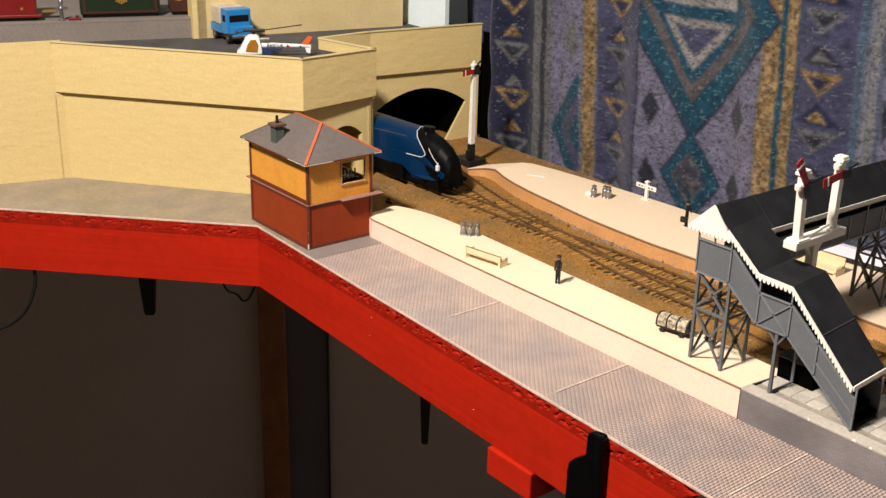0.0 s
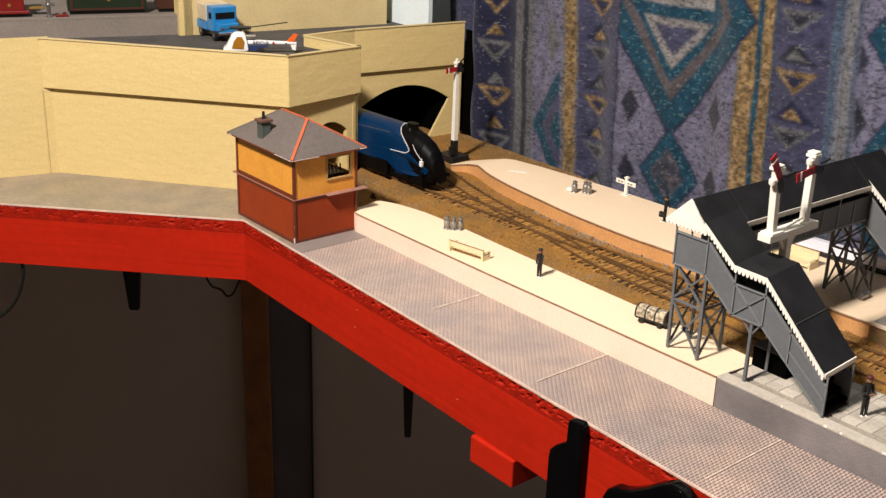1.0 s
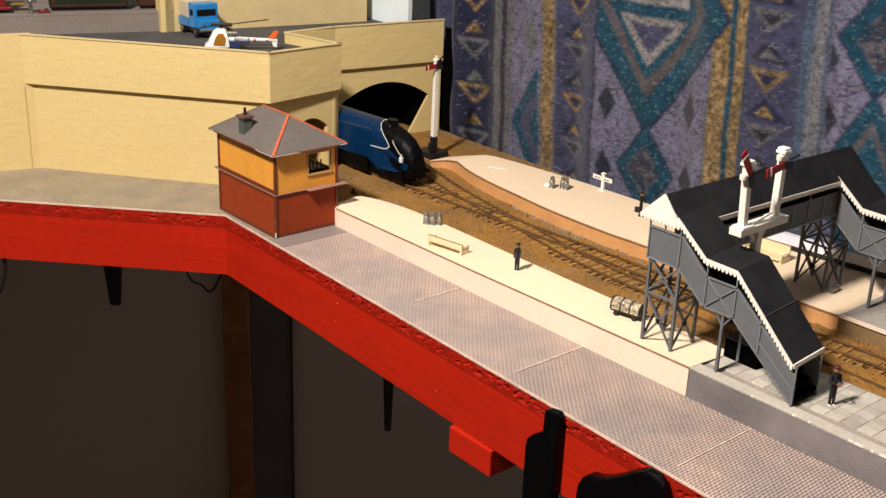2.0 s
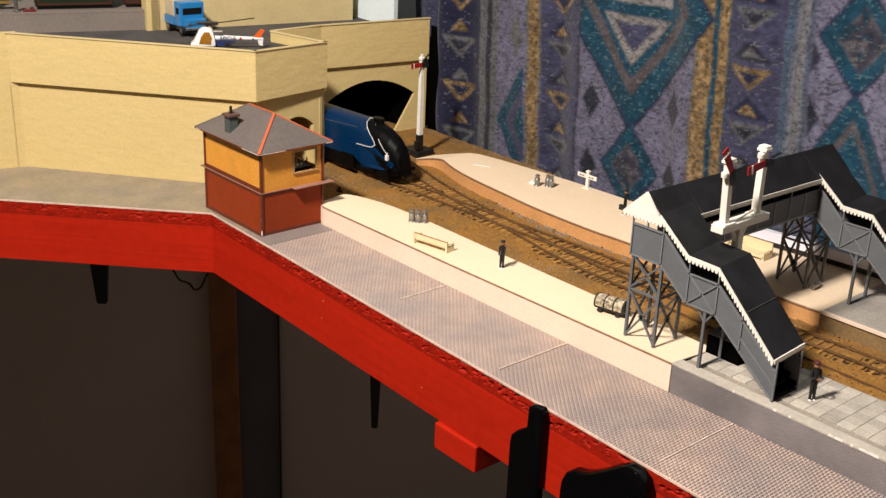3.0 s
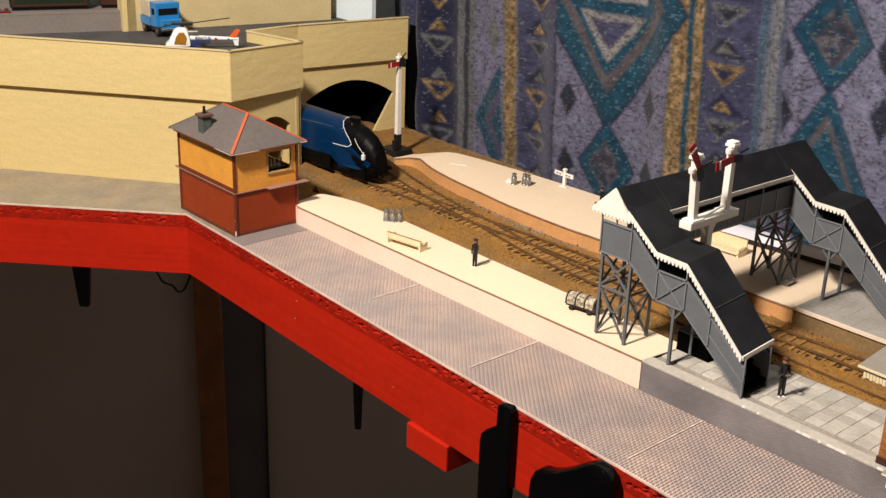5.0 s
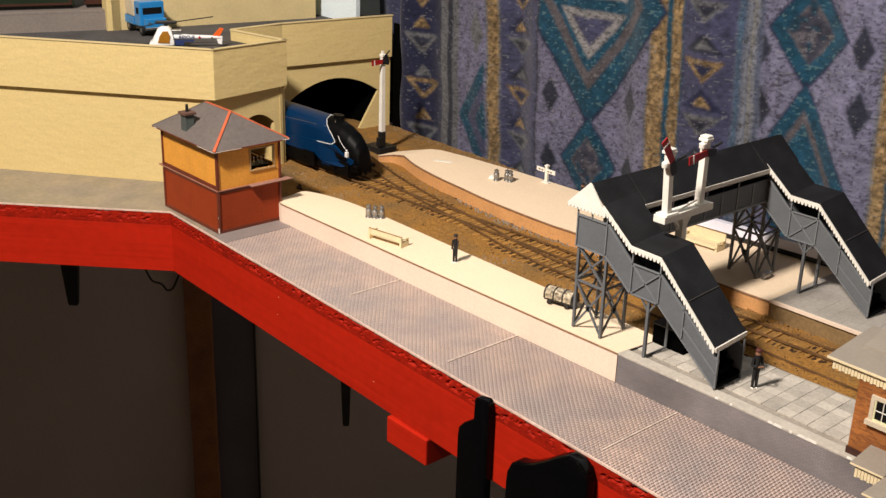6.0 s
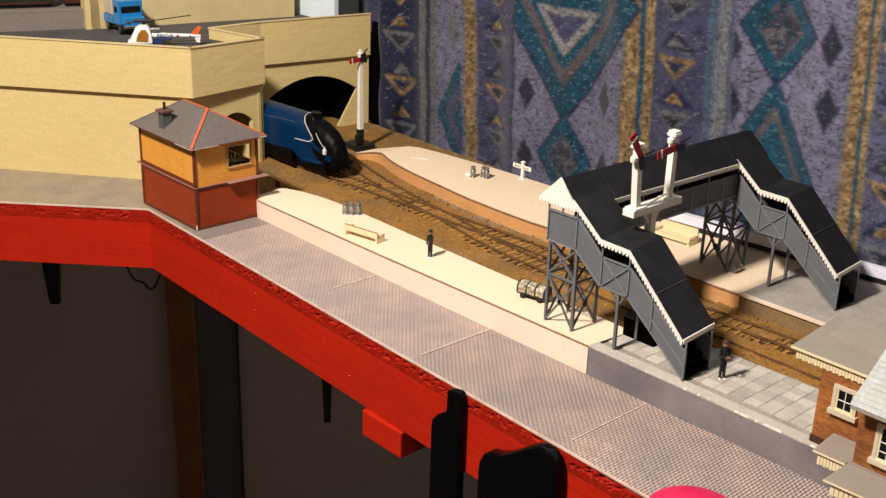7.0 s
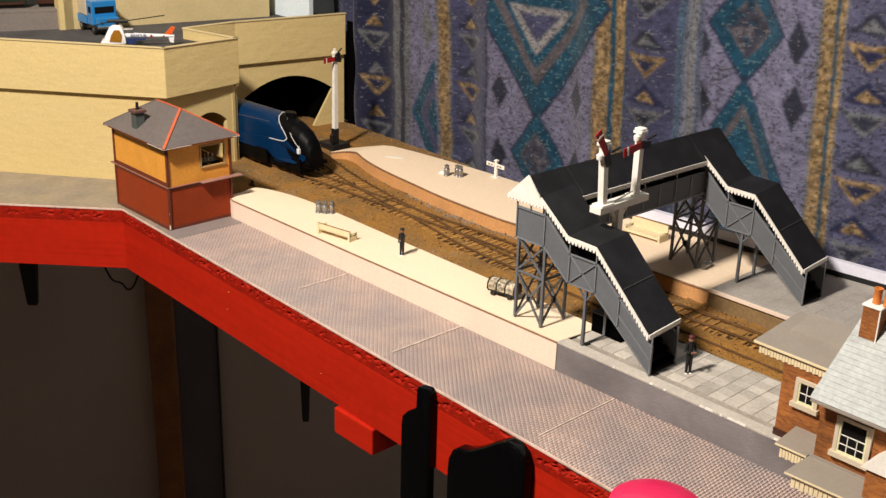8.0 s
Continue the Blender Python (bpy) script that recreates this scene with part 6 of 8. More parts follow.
        for a, b in ((-0.1715, -0.1665), (-0.1630, -0.1545)):
            part("cab_window", Mesh().box(N + a, N + b, side(a, 0.0163), side(a, 0.0168), 0.0480, 0.0560), DARK_IN, th)
            part("window_bar", Mesh().box(N + b, N + b + 0.0006, side(b, 0.0163), side(b, 0.0170), 0.0475, 0.0565), STEEL, th, "thin bright window bar")
        fw = [(-0.1508, 0.0545), (-0.1448, 0.0572), (-0.1425, 0.0625), (-0.1508, 0.0600)]
        m = Mesh()
        corners = [(N + a, side(a, casing_w(a, z) + 0.0001), z) for a, z in fw]
        inner = [(p[0], p[1] - sgn * 0.0012, p[2]) for p in corners]
        m.add(corners + inner, [(0, 1, 2, 3), (7, 6, 5, 4)] + [(i, 4 + i, 4 + (i + 1) % 4, (i + 1) % 4) for i in range(4)])
        part("front_window", m, DARK_IN, th, "cab side window")
        m = Mesh()
        for p, q in zip(corners, corners[1:] + corners[:1]):
            m.rod(p, q, 0.0005)
        part("window_frame", m, STEEL, th, "bright cab window frame")
        part("plate", Mesh().box(N - 0.1625, N - 0.1600, side(-0.161, 0.0164), side(-0.161, 0.0168), 0.0372, 0.0398), CHROME, th)
        part("handrail", Mesh().rod((N - 0.1735, side(-0.1735, 0.0170), 0.0320), (N - 0.1735, side(-0.1735, 0.0170), 0.0540), 0.0005), STEEL, th)
        for x, r in ((-0.150, 0.0085), (-0.128, 0.0122), (-0.101, 0.0122), (-0.074, 0.0122), (-0.048, 0.0062), (-0.032, 0.0062)):
            turn = Matrix.Rotation(math.pi / 2 if sgn > 0 else -math.pi / 2, 3, "X")
            part("wheel", Mesh().lathe((N + x, side(x, 0.0105), rail + r), [(r + 0.0008, -0.0006), (r + 0.0008, 0.0), (r, 0.0004), (r, 0.0028), (r * 0.82, 0.0028), (r * 0.8, 0.0018)], 20, turn), LOCO_BLACK, th)
        # black skirt added for the shade that hides the wheels
        part("shade_skirt", Mesh().box(N - 0.170, N - 0.058, side(-0.1, 0.0146) - 0.0005, side(-0.1, 0.0146) + 0.0005, rail + 0.0026, 0.0300), LOCO_BLACK, th)
        part("rod", Mesh().box(N - 0.128, N - 0.074, side(-0.1, 0.0154) - 0.0003, side(-0.1, 0.0154) + 0.0003, rail + 0.0085, rail + 0.0105), LOCO_BLACK, th)
        part("cylinder", Mesh().box(N - 0.050, N - 0.030, side(-0.04, 0.0115) - 0.003, side(-0.04, 0.0115) + 0.003, rail + 0.004, 0.0250), LOCO_BLACK, th, bevel=0.001)
        part("buffer", Mesh().rod((N - 0.0060, side(0, 0.0100), rail + 0.0135), (N + 0.0010, side(0, 0.0100), rail + 0.0135), 0.0042, sides=12), LOCO_BLACK, th)
        part("marker_lamp", Mesh().box(N - 0.0150, N - 0.0115, side(-0.013, 0.0132) - 0.0016, side(-0.013, 0.0132) + 0.0016, 0.0345, 0.0400), TOY_WHITE, th, "white front lamp", bevel=0.0006)
        part("lamp_bracket", Mesh().rod((N - 0.0130, side(-0.013, 0.0132), 0.0395), (N - 0.0130, side(-0.013, 0.0132), 0.0425), 0.0012, sides=8), TOY_WHITE, th)
    top = [[(N + dx, train_y(N + dx) - (w + 0.0003) * math.copysign(abs(math.cos(q)) ** e, math.cos(q)), sh_ + 0.0003 + (z1 - sh_) * math.sin(q)) for q in [math.pi * (0.19 + 0.62 * i / 12) for i in range(13)]] for dx, (w, sh_, z1, e) in ((d, section(d)) for d in (-0.1785, -0.1600, -0.1480))]
    part("roof", Mesh().loft([r + [(x, y, z - 0.0008) for x, y, z in r[::-1]] for r in top]), LOCO_BLACK, th, "black cab roof")
    part("chimney", Mesh().loft([[(N + x, train_y(N) + w * math.cos(q), z) for q in [2 * math.pi * i / 16 for i in range(16)] for x in [c - d * math.sin(q)]] for c, d, w, z in ((-0.0440, 0.0075, 0.0050, 0.0630), (-0.0440, 0.0068, 0.0046, 0.0680), (-0.0440, 0.0072, 0.0050, 0.0690), (-0.0440, 0.0060, 0.0038, 0.0692))]), LOCO_BLACK, th)
    part("whistle", Mesh().rod((N - 0.0385, train_y(N - 0.0385) - 0.0065, 0.0625), (N - 0.0385, train_y(N - 0.0385) - 0.0065, 0.0658), 0.0010, sides=8), STEEL, th)
    part("frame", Mesh().box(N - 0.172, N - 0.010, train_y(N - 0.09) - 0.0095, train_y(N - 0.09) + 0.0095, rail + 0.0020, 0.0290), LOCO_BLACK, th)
    part("coupling", Mesh().rod((N - 0.0060, train_y(N), rail + 0.010), (N + 0.0015, train_y(N), rail + 0.006), 0.0022), LOCO_BLACK, th)
    # tender
    tx0, tx1 = N - 0.2690, N - 0.1805
    yt = train_y((tx0 + tx1) / 2)
    te = thing("tender", ((tx0 + tx1) / 2, yt, rail), "blue coal tender coupled behind the locomotive", "tender")
    part("body", Mesh().box(tx0, tx1, yt - 0.0165, yt + 0.0165, 0.0285, 0.0505), BLUE, te, "gloss blue tender side", bevel=0.001)
    part("coping", Mesh().loft([[(x, yt + a, z) for a, z in ((-0.0165, 0.0503), (-0.0160, 0.0530), (-0.0148, 0.0553), (-0.0128, 0.0568), (-0.0122, 0.0545), (0.0122, 0.0545), (0.0128, 0.0568), (0.0148, 0.0553), (0.0160, 0.0530), (0.0165, 0.0503))] for x in (tx0 + 0.001, tx1 - 0.001)]), BLUE, te)
    cm = Mesh()
    r_ = random.Random(8)
    for k in range(260):
        x, y = r_.uniform(tx0 + 0.012, tx1 - 0.004), yt + r_.uniform(-0.0108, 0.0108)
        s = r_.uniform(0.0010, 0.0022)
        z = 0.0550 + 0.0035 * (1 - abs(y - yt) / 0.012) + r_.uniform(0, 0.001)
        cm.box(-s, s, -s, s, -s, s, Matrix.Translation((x, y, z)) @ Euler((r_.uniform(0, 3), r_.uniform(0, 3), r_.uniform(0, 3))).to_matrix().to_4x4())
    part("coal", cm, COAL, te, "heaped black coal")
    for k in range(4):
        x = tx0 + 0.030 + k * 0.0120
        part("letter_bar", Mesh().box(x, x + 0.0030, yt - 0.0170, yt - 0.0164, 0.0405, 0.0428), COACH_DARK, te, "small dull blue grey mark")
    for sgn in (-1, 1):
        part("axle_frame", Mesh().box(tx0 + 0.004, tx1 - 0.004, yt + sgn * 0.0140 - 0.001, yt + sgn * 0.0140 + 0.001, rail + 0.0024, 0.0288), LOCO_BLACK, te)
        for k in range(4):
            x = tx0 + 0.013 + k * 0.0220
            part("wheel", Mesh().lathe((x, yt + sgn * 0.0105, rail + 0.0075), [(0.0083, -0.0006), (0.0083, 0), (0.0075, 0.0004), (0.0075, 0.0026), (0.006, 0.0026)], 18, Matrix.Rotation(-sgn * math.pi / 2, 3, "X") if sgn < 0 else Matrix.Rotation(math.pi / 2, 3, "X")), LOCO_BLACK, te)
    part("drawbar", Mesh().box(tx1 - 0.002, tx1 + 0.009, yt - 0.002, yt + 0.002, rail + 0.006, rail + 0.009), LOCO_BLACK, te)
    # coach
    cx1 = tx0 - 0.0060
    cx0 = cx1 - 0.1800
    yc = train_y(cx1 - 0.03)
    co = thing("passenger_coach", (cx1 - 0.09, yc, rail), "pale and dark blue coach with white roof", "railway coach")
    part("lower_side", Mesh().box(cx0, cx1, yc - 0.0168, yc + 0.0168, rail + 0.0085, rail + 0.0225), COACH_DARK, co, "dark blue lower side", bevel=0.0006)
    part("upper_side", Mesh().box(cx0, cx1, yc - 0.0167, yc + 0.0167, rail + 0.0225, rail + 0.0405), COACH_BLUE, co, "pale blue upper side", bevel=0.0006)
    rf = [[(x, yc - 0.0175 * math.cos(math.pi * i / 10), rail + 0.0400 + 0.0095 * math.sin(math.pi * i / 10)) for i in range(11)] for x in (cx0, cx1 + 0.0006)]
    part("roof", Mesh().loft(rf), COACH_ROOF, co, "white curved roof", smooth=True)
    for k, (a, b, z0, z1) in enumerate(((0.0080, 0.0140, 0.0335, 0.0375), (0.0185, 0.0225, 0.0245, 0.0370), (0.0620, 0.0860, 0.0330, 0.0370), (0.0940, 0.1000, 0.0235, 0.0370), (0.1080, 0.1120, 0.0235, 0.0370), (0.1300, 0.1500, 0.0330, 0.0370))):
        part("window", Mesh().box(cx1 - b, cx1 - a, yc - 0.0171, yc - 0.0164, rail + z0, rail + z1), DARK_IN, co, "dark coach window")
    part("underframe", Mesh().box(cx0 + 0.002, cx1 - 0.002, yc - 0.0140, yc + 0.0140, rail + 0.0018, rail + 0.0088), BLACK, co)
    for bx in (cx1 - 0.030, cx0 + 0.030):
        for dx_ in (-0.012, 0.012):
            for sgn in (-1, 1):
                part("wheel", Mesh().rod((bx + dx_, yc + sgn * 0.0100, rail + 0.0062), (bx + dx_, yc + sgn * 0.0128, rail + 0.0062), 0.0124, sides=16), BLACK, co)
    # stretch the train to fit the camera's view, standing on the rails
    grow = Matrix.Translation((N, train_y(N), rail)) @ Matrix.Diagonal((1.11, 1.05, 1.11, 1.0)) @ Matrix.Translation((-N, -train_y(N), -rail))
    for o in (th, te, co):
        for c in o.children:
            c.data.transform(grow)


locomotive()

# ---------------------------------------------------------------- platform furniture


def milk_churn(at):
    th = thing("milk_churn", at, "dull pewter milk churn standing on platform", "milk churn", "milk churns")
    part("body", Mesh().lathe(at, [(0.0033, 0), (0.0034, 0.0006), (0.0031, 0.0010), (0.0029, 0.0072), (0.0031, 0.0076), (0.0020, 0.0098), (0.0020, 0.0108)], 14), STEEL, th, smooth=True)
    part("lid", Mesh().lathe((at[0], at[1], at[2] + 0.0108), [(0.0026, 0), (0.0026, 0.0010), (0.0010, 0.0014), (0.0008, 0.0022)], 12), STEEL, th, smooth=True)
    return th


ch = milk_churn((0.0905, 0.0430, plat_z(0.1, 0) + 0.0003))
for x, y in ((0.0960, 0.0465), (0.1000, 0.0515)):
    copy_thing(ch, pose(x, y, plat_z(x, 0) + 0.0003, 0, 0, 40))
for x, y in ((0.0875, 0.2180), (0.0950, 0.2265), (0.0995, 0.2270)):
    copy_thing(ch, pose(x, y, 0.0238, 0, 0, 20))
copy_thing(ch, pose(0.4252, 0.2085, 0.0238 + 0.0034, -90, 0, 0))
sk = thing("mail_sack", (0.0815, 0.2175, 0.0238), "white sack slumped on the platform", "sack")
part("sack", Mesh().lathe((0.0815, 0.2175, 0.0238), [(0.0035, 0), (0.0045, 0.0012), (0.0038, 0.0030), (0.0016, 0.0042), (0.0020, 0.0050)], 9), WHITE, sk, smooth=True)


def bench(at, turn, length, deep, label, high=0.0102):
    """A slatted seat with back, built along local x."""
    th = new("platform_bench")
    tagged(th, label, "bench", "benches")
    L2 = length / 2

    def loc(n, m, mt):
        ob = part(n, m, mt)
        ob.parent = th
        return ob

    loc("seat", Mesh().box(-L2, L2, -deep / 2, deep / 2, 0.0042, 0.0052), IVORY)
    loc("seat_front", Mesh().box(-L2, L2, -deep / 2, -deep / 2 + 0.0008, 0.0026, 0.0042), IVORY)
    back = Mesh().box(-L2, L2, deep / 2 - 0.0008, deep / 2, 0.0046, high)
    loc("backrest", back, IVORY)
    loc("back_cap", Mesh().box(-L2, L2, deep / 2 - 0.0011, deep / 2 + 0.0002, high, high + 0.0004), mat("bench_edge", (0.30, 0.17, 0.06), 0.7))
    for x in (-L2 + 0.001, L2 - 0.001):
        loc("end_frame", Mesh().box(x - 0.0010, x + 0.0010, -deep / 2, deep / 2, 0.0, 0.0042), IVORY)
        loc("arm", Mesh().box(x - 0.0010, x + 0.0010, -deep / 2, deep / 2, 0.0072, 0.0080), IVORY)
        loc("arm_post", Mesh().box(x - 0.0010, x + 0.0010, -deep / 2, -deep / 2 + 0.0012, 0.0052, 0.0072), IVORY)
        loc("back_post", Mesh().box(x - 0.0010, x + 0.0010, deep / 2 - 0.0004, deep / 2 + 0.0008, 0.0, high), IVORY)
    th.matrix_basis = pose(*at, 0, 0, turn)
    return th


bench((0.1560, 0.0150, plat_z(0.155, 0) + 0.0003), 180 + 10, 0.0400, 0.0100, "small ivory plastic bench on cream platform")
bench((0.3420, 0.2360, 0.0238), 4, 0.0400, 0.0140, "small ivory plastic bench with a tall back beneath the footbridge", 0.0145)


def mannequin(at, turn, tall, label, cap, case=False, disc=0.0033, stance=0.0012, reach=0.0):
    """A plain painted scale figurine on its disc."""
    x, y, z = at
    k = tall / 0.026
    m = Mesh()
    R = Matrix.Rotation(radians(turn), 4, "Z")
    P = lambda a, b, c: tuple(Vector(at) + (R @ Vector((a * k, b * k, c * k))))
    m.rod(P(-stance, 0, 0), P(-0.0010, 0, 0.0125), 0.0017 * k, sides=8, end=0.0025 * k)
    m.rod(P(stance, 0, 0), P(0.0010, 0, 0.0125), 0.0017 * k, sides=8, end=0.0025 * k)
    m.rod(P(0, 0, 0.0115), P(0, 0, 0.0205), 0.0031 * k, sides=10, end=0.0038 * k)
    front_faces = (0, 0)
    if reach:
        for s in (-1, 1):
            m.rod(P(0.0026 * s, 0, 0.0200), P(0.0033 * s, -0.0004, 0.0150), 0.0017 * k, sides=8)
            m.rod(P(0.0033 * s, -0.0004, 0.0152), P(0.0022 * s, -reach, 0.0158), 0.0015 * k, sides=8)
            m.rod(P(0.0015 * s, 0.0002, 0), P(stance * s, -0.0022, 0.0002), 0.0016 * k, sides=6)
        front_faces = (len(m.f), 0)
        m.rod(P(-0.0016, -reach - 0.0008, 0.0159), P(0.0016, -reach - 0.0008, 0.0159), 0.0012 * k, sides=8)
        front_faces = (front_faces[0], len(m.f))
    else:
        m.rod(P(-0.0024, 0, 0.0200), P(-0.0027, -0.001, 0.0120), 0.0015 * k, sides=6)
        m.rod(P(0.0024, 0, 0.0200), P(0.0026, -0.003, 0.0140), 0.0015 * k, sides=6)
    m.lathe(P(0, 0, 0.0205), [(0.0012 * k, 0), (0.0019 * k, 0.0015 * k), (0.0015 * k, 0.0033 * k), (0.0020 * k, 0.0036 * k), (0.0021 * k, 0.0044 * k), (0.0016 * k, 0.0050 * k), (0.0004 * k, 0.0053 * k)], 10)
    if case:
        m.box(-0.0068 * k, -0.0038 * k, -0.003 * k, 0.003 * k, 0.006 * k, 0.011 * k, Matrix.Translation(at) @ R)
    split = len(m.f)
    if disc:
        m.lathe(at, [(disc, -0.0001), (disc, 0.0004)], 12)
    ob = part("figurine", m, CLOTHES, smooth=True)
    ob.data.materials.append(WHITE)
    ob.data.materials.append(SKIN)
    ob.data.materials.append(cap)
    for p_ in ob.data.polygons:
        if front_faces[0] <= p_.index < front_faces[1]:
            p_.material_index = 2
        elif p_.center.z < z + 0.0007:
            p_.material_index = 1
        elif z + 0.0216 * k < p_.center.z < z + 0.0236 * k:
            p_.material_index = 2
        elif p_.center.z > z + 0.0240 * k:
            p_.material_index = 3
    return tagged(ob, label, "figurine", "platform figurines")


mannequin((0.2312, 0.0290, plat_z(0.23, 0) + 0.0004), 30, 0.0262, "black painted figurine standing on cream platform", BLACK)
mannequin((0.5355, 0.0330, GZ + 0.0006), 62, 0.0300, "black uniformed figurine on paved platform", CAP_RED, False, 0.0, 0.0013, 0.0040)
mannequin((0.2030, 0.2250, 0.0240), 100, 0.0262, "dark figurine with a case on peach platform", BLACK, True)

# luggage trolley with barrels
tr = thing("luggage_trolley", (0.3540, 0.0330, plat_z(0.354, 0)), "black four wheeled trolley loaded with pale crates", "trolley")
tm = Matrix.Translation((0.3540, 0.0330, plat_z(0.354, 0) + 0.0004)) @ Matrix.Rotation(radians(12), 4, "Z")
part("bed", Mesh().box(-0.0125, 0.0125, -0.0058, 0.0058, 0.0036, 0.0048, tm), BLACK, tr)
for a in (-0.008, 0.008):
    for b in (-0.0050, 0.0050):
        p = tm @ Vector((a, b - 0.0007, 0.0020))
        q = tm @ Vector((a, b + 0.0007, 0.0020))
        part("wheel", Mesh().rod(p, q, 0.0040, sides=12), BLACK, tr)
part("handle", Mesh().rod(tm @ Vector((0.0125, 0, 0.0042)), tm @ Vector((0.0170, 0, 0.0085)), 0.0010), BLACK, tr)
CRATE = mat("whitewashed_crate", (0.50, 0.42, 0.30), 0.8, var=0.5, scale=420, bump=0.5, tint=(0.03, 0.025, 0.02))
for i in range(3):
    x = -0.0083 + i * 0.0083
    rings = []
    for u in (-0.0036, 0.0036):
        rings.append([tuple(tm @ Vector((x + u, 0.0062 * math.cos(q), 0.0052 + 0.0085 * max(0.0, math.sin(q)) ** 0.55)) ) for q in [math.pi * j / 10 for j in range(11)]])
    part("hamper", Mesh().loft(rings), CRATE, tr, "whitewashed rounded hamper", bevel=0.0003)
for i in range(4):
    x = -0.0083 - 0.00415 + i * 0.0083
    rings = [[tuple(tm @ Vector((x + u, 0.0065 * math.cos(q), 0.0050 + 0.0090 * max(0.0, math.sin(q)) ** 0.55))) for q in [math.pi * j / 10 for j in range(11)]] for u in (-0.0006, 0.0006)]
    part("strap", Mesh().loft(rings), BLACK, tr)

# running in board
nb = thing("name_board", (0.1240, 0.2565, 0.0238), "white finger post sign standing on the peach platform", "station sign")
part("base", Mesh().box(0.1195, 0.1290, 0.2535, 0.2605, 0.0237, 0.0247), WHITE, nb, bevel=0.0003)
part("post", Mesh().box(0.1224, 0.1260, 0.2553, 0.2581, 0.0247, 0.0420), WHITE, nb, bevel=0.0004)
part("post_cap", Mesh().loft([[(0.1242 + a * w, 0.2567 + c * w, z) for a, c in ((-1, -1), (1, -1), (1, 1), (-1, 1))] for w, z in ((0.0021, 0.0418), (0.0021, 0.0428), (0.0006, 0.0440))]), WHITE, nb)
for side, far in ((-1, 0.1112), (1, 0.1378)):
    x0, x1 = sorted((0.1242 + side * 0.0017, far))
    finger = part("finger", Mesh().box(x0, x1, 0.2543, 0.2555, 0.0352, 0.0398), WHITE, nb, bevel=0.0004)
    for k in range(2):
        x = 0.1242 + side * (0.0045 + k * 0.0040)
        part("text_bar", Mesh().box(x - 0.0014, x + 0.0014, 0.2539, 0.2544, 0.0367, 0.0383), HOUSE_GREY, finger)

# black box beneath the near stairs
bx_ = thing("coal_bin", (0.462, 0.040, GZ), "plain black box under the stairs", "bin")
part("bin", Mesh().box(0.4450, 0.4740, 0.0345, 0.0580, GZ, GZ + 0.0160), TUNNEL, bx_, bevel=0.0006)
part("rim", Mesh().box(0.4445, 0.4745, 0.0340, 0.0585, GZ + 0.0160, GZ + 0.0168), BLACK, bx_)

# ---------------------------------------------------------------- toy truck and helicopter


def tall_box(th, name, m4, x0, x1, y0, y1, z0, z1, mt, label="", bevel=0.0005):
    return part(name, Mesh().box(x0, x1, y0, y1, z0, z1, m4), mt, th, label, bevel)


def truck():
    at = (-0.3110, 0.0270, DECKZ)
    th = thing("toy_truck", at, "blue toy truck with a cream canvas back", "toy truck")
    m = Matrix.Translation(at) @ Matrix.Rotation(radians(-5), 4, "Z")
    m = m @ Matrix.Diagonal((0.95, 1.18, 1.18, 1.0))
    tall_box(th, "chassis", m, -0.0300, 0.0300, -0.0100, 0.0100, 0.0050, 0.0085, BLACK)
    tall_box(th, "bonnet", m, 0.0180, 0.0310, -0.0105, 0.0105, 0.0085, 0.0175, TRUCK_BLUE, "blue bonnet", 0.0012)
    tall_box(th, "cab", m, 0.0000, 0.0190, -0.0125, 0.0125, 0.0085, 0.0325, TRUCK_BLUE, "blue cab", 0.0014)
    tall_box(th, "windscreen", m, 0.0188, 0.0194, -0.0098, 0.0098, 0.0205, 0.0268, DARK_IN)
    tall_box(th, "side_window", m, 0.0070, 0.0145, -0.0129, -0.0123, 0.0205, 0.0265, DARK_IN)
    tall_box(th, "cargo_side", m, -0.0300, -0.0005, -0.0130, 0.0130, 0.0085, 0.0160, TRUCK_BLUE, "blue cargo side")
    tall_box(th, "canvas", m, -0.0295, -0.0010, -0.0126, 0.0126, 0.0160, 0.0330, mat("cream_canvas", (0.55, 0.47, 0.34), 0.9, var=0.12), "cream canvas cover", 0.0020)
    tall_box(th, "bumper", m, 0.0310, 0.0325, -0.0120, 0.0120, 0.0070, 0.0095, CHROME)
    for y in (-0.0075, 0.0075):
        part("headlight", Mesh().rod(m @ Vector((0.0308, y, 0.0130)), m @ Vector((0.0318, y, 0.0130)), 0.0034, sides=10), CHROME, th)
    for x in (-0.0200, 0.0190):
        for y in (-0.0125, 0.0095):
            w = part("wheel", Mesh().rod(m @ Vector((x, y, 0.0055)), m @ Vector((x, y + 0.0030, 0.0055)), 0.0110, sides=16), BLACK, th)
            part("hub", Mesh().rod(m @ Vector((x, y - 0.0002, 0.0055)), m @ Vector((x, y + 0.0032, 0.0055)), 0.0050, sides=12), STEEL, w)


truck()


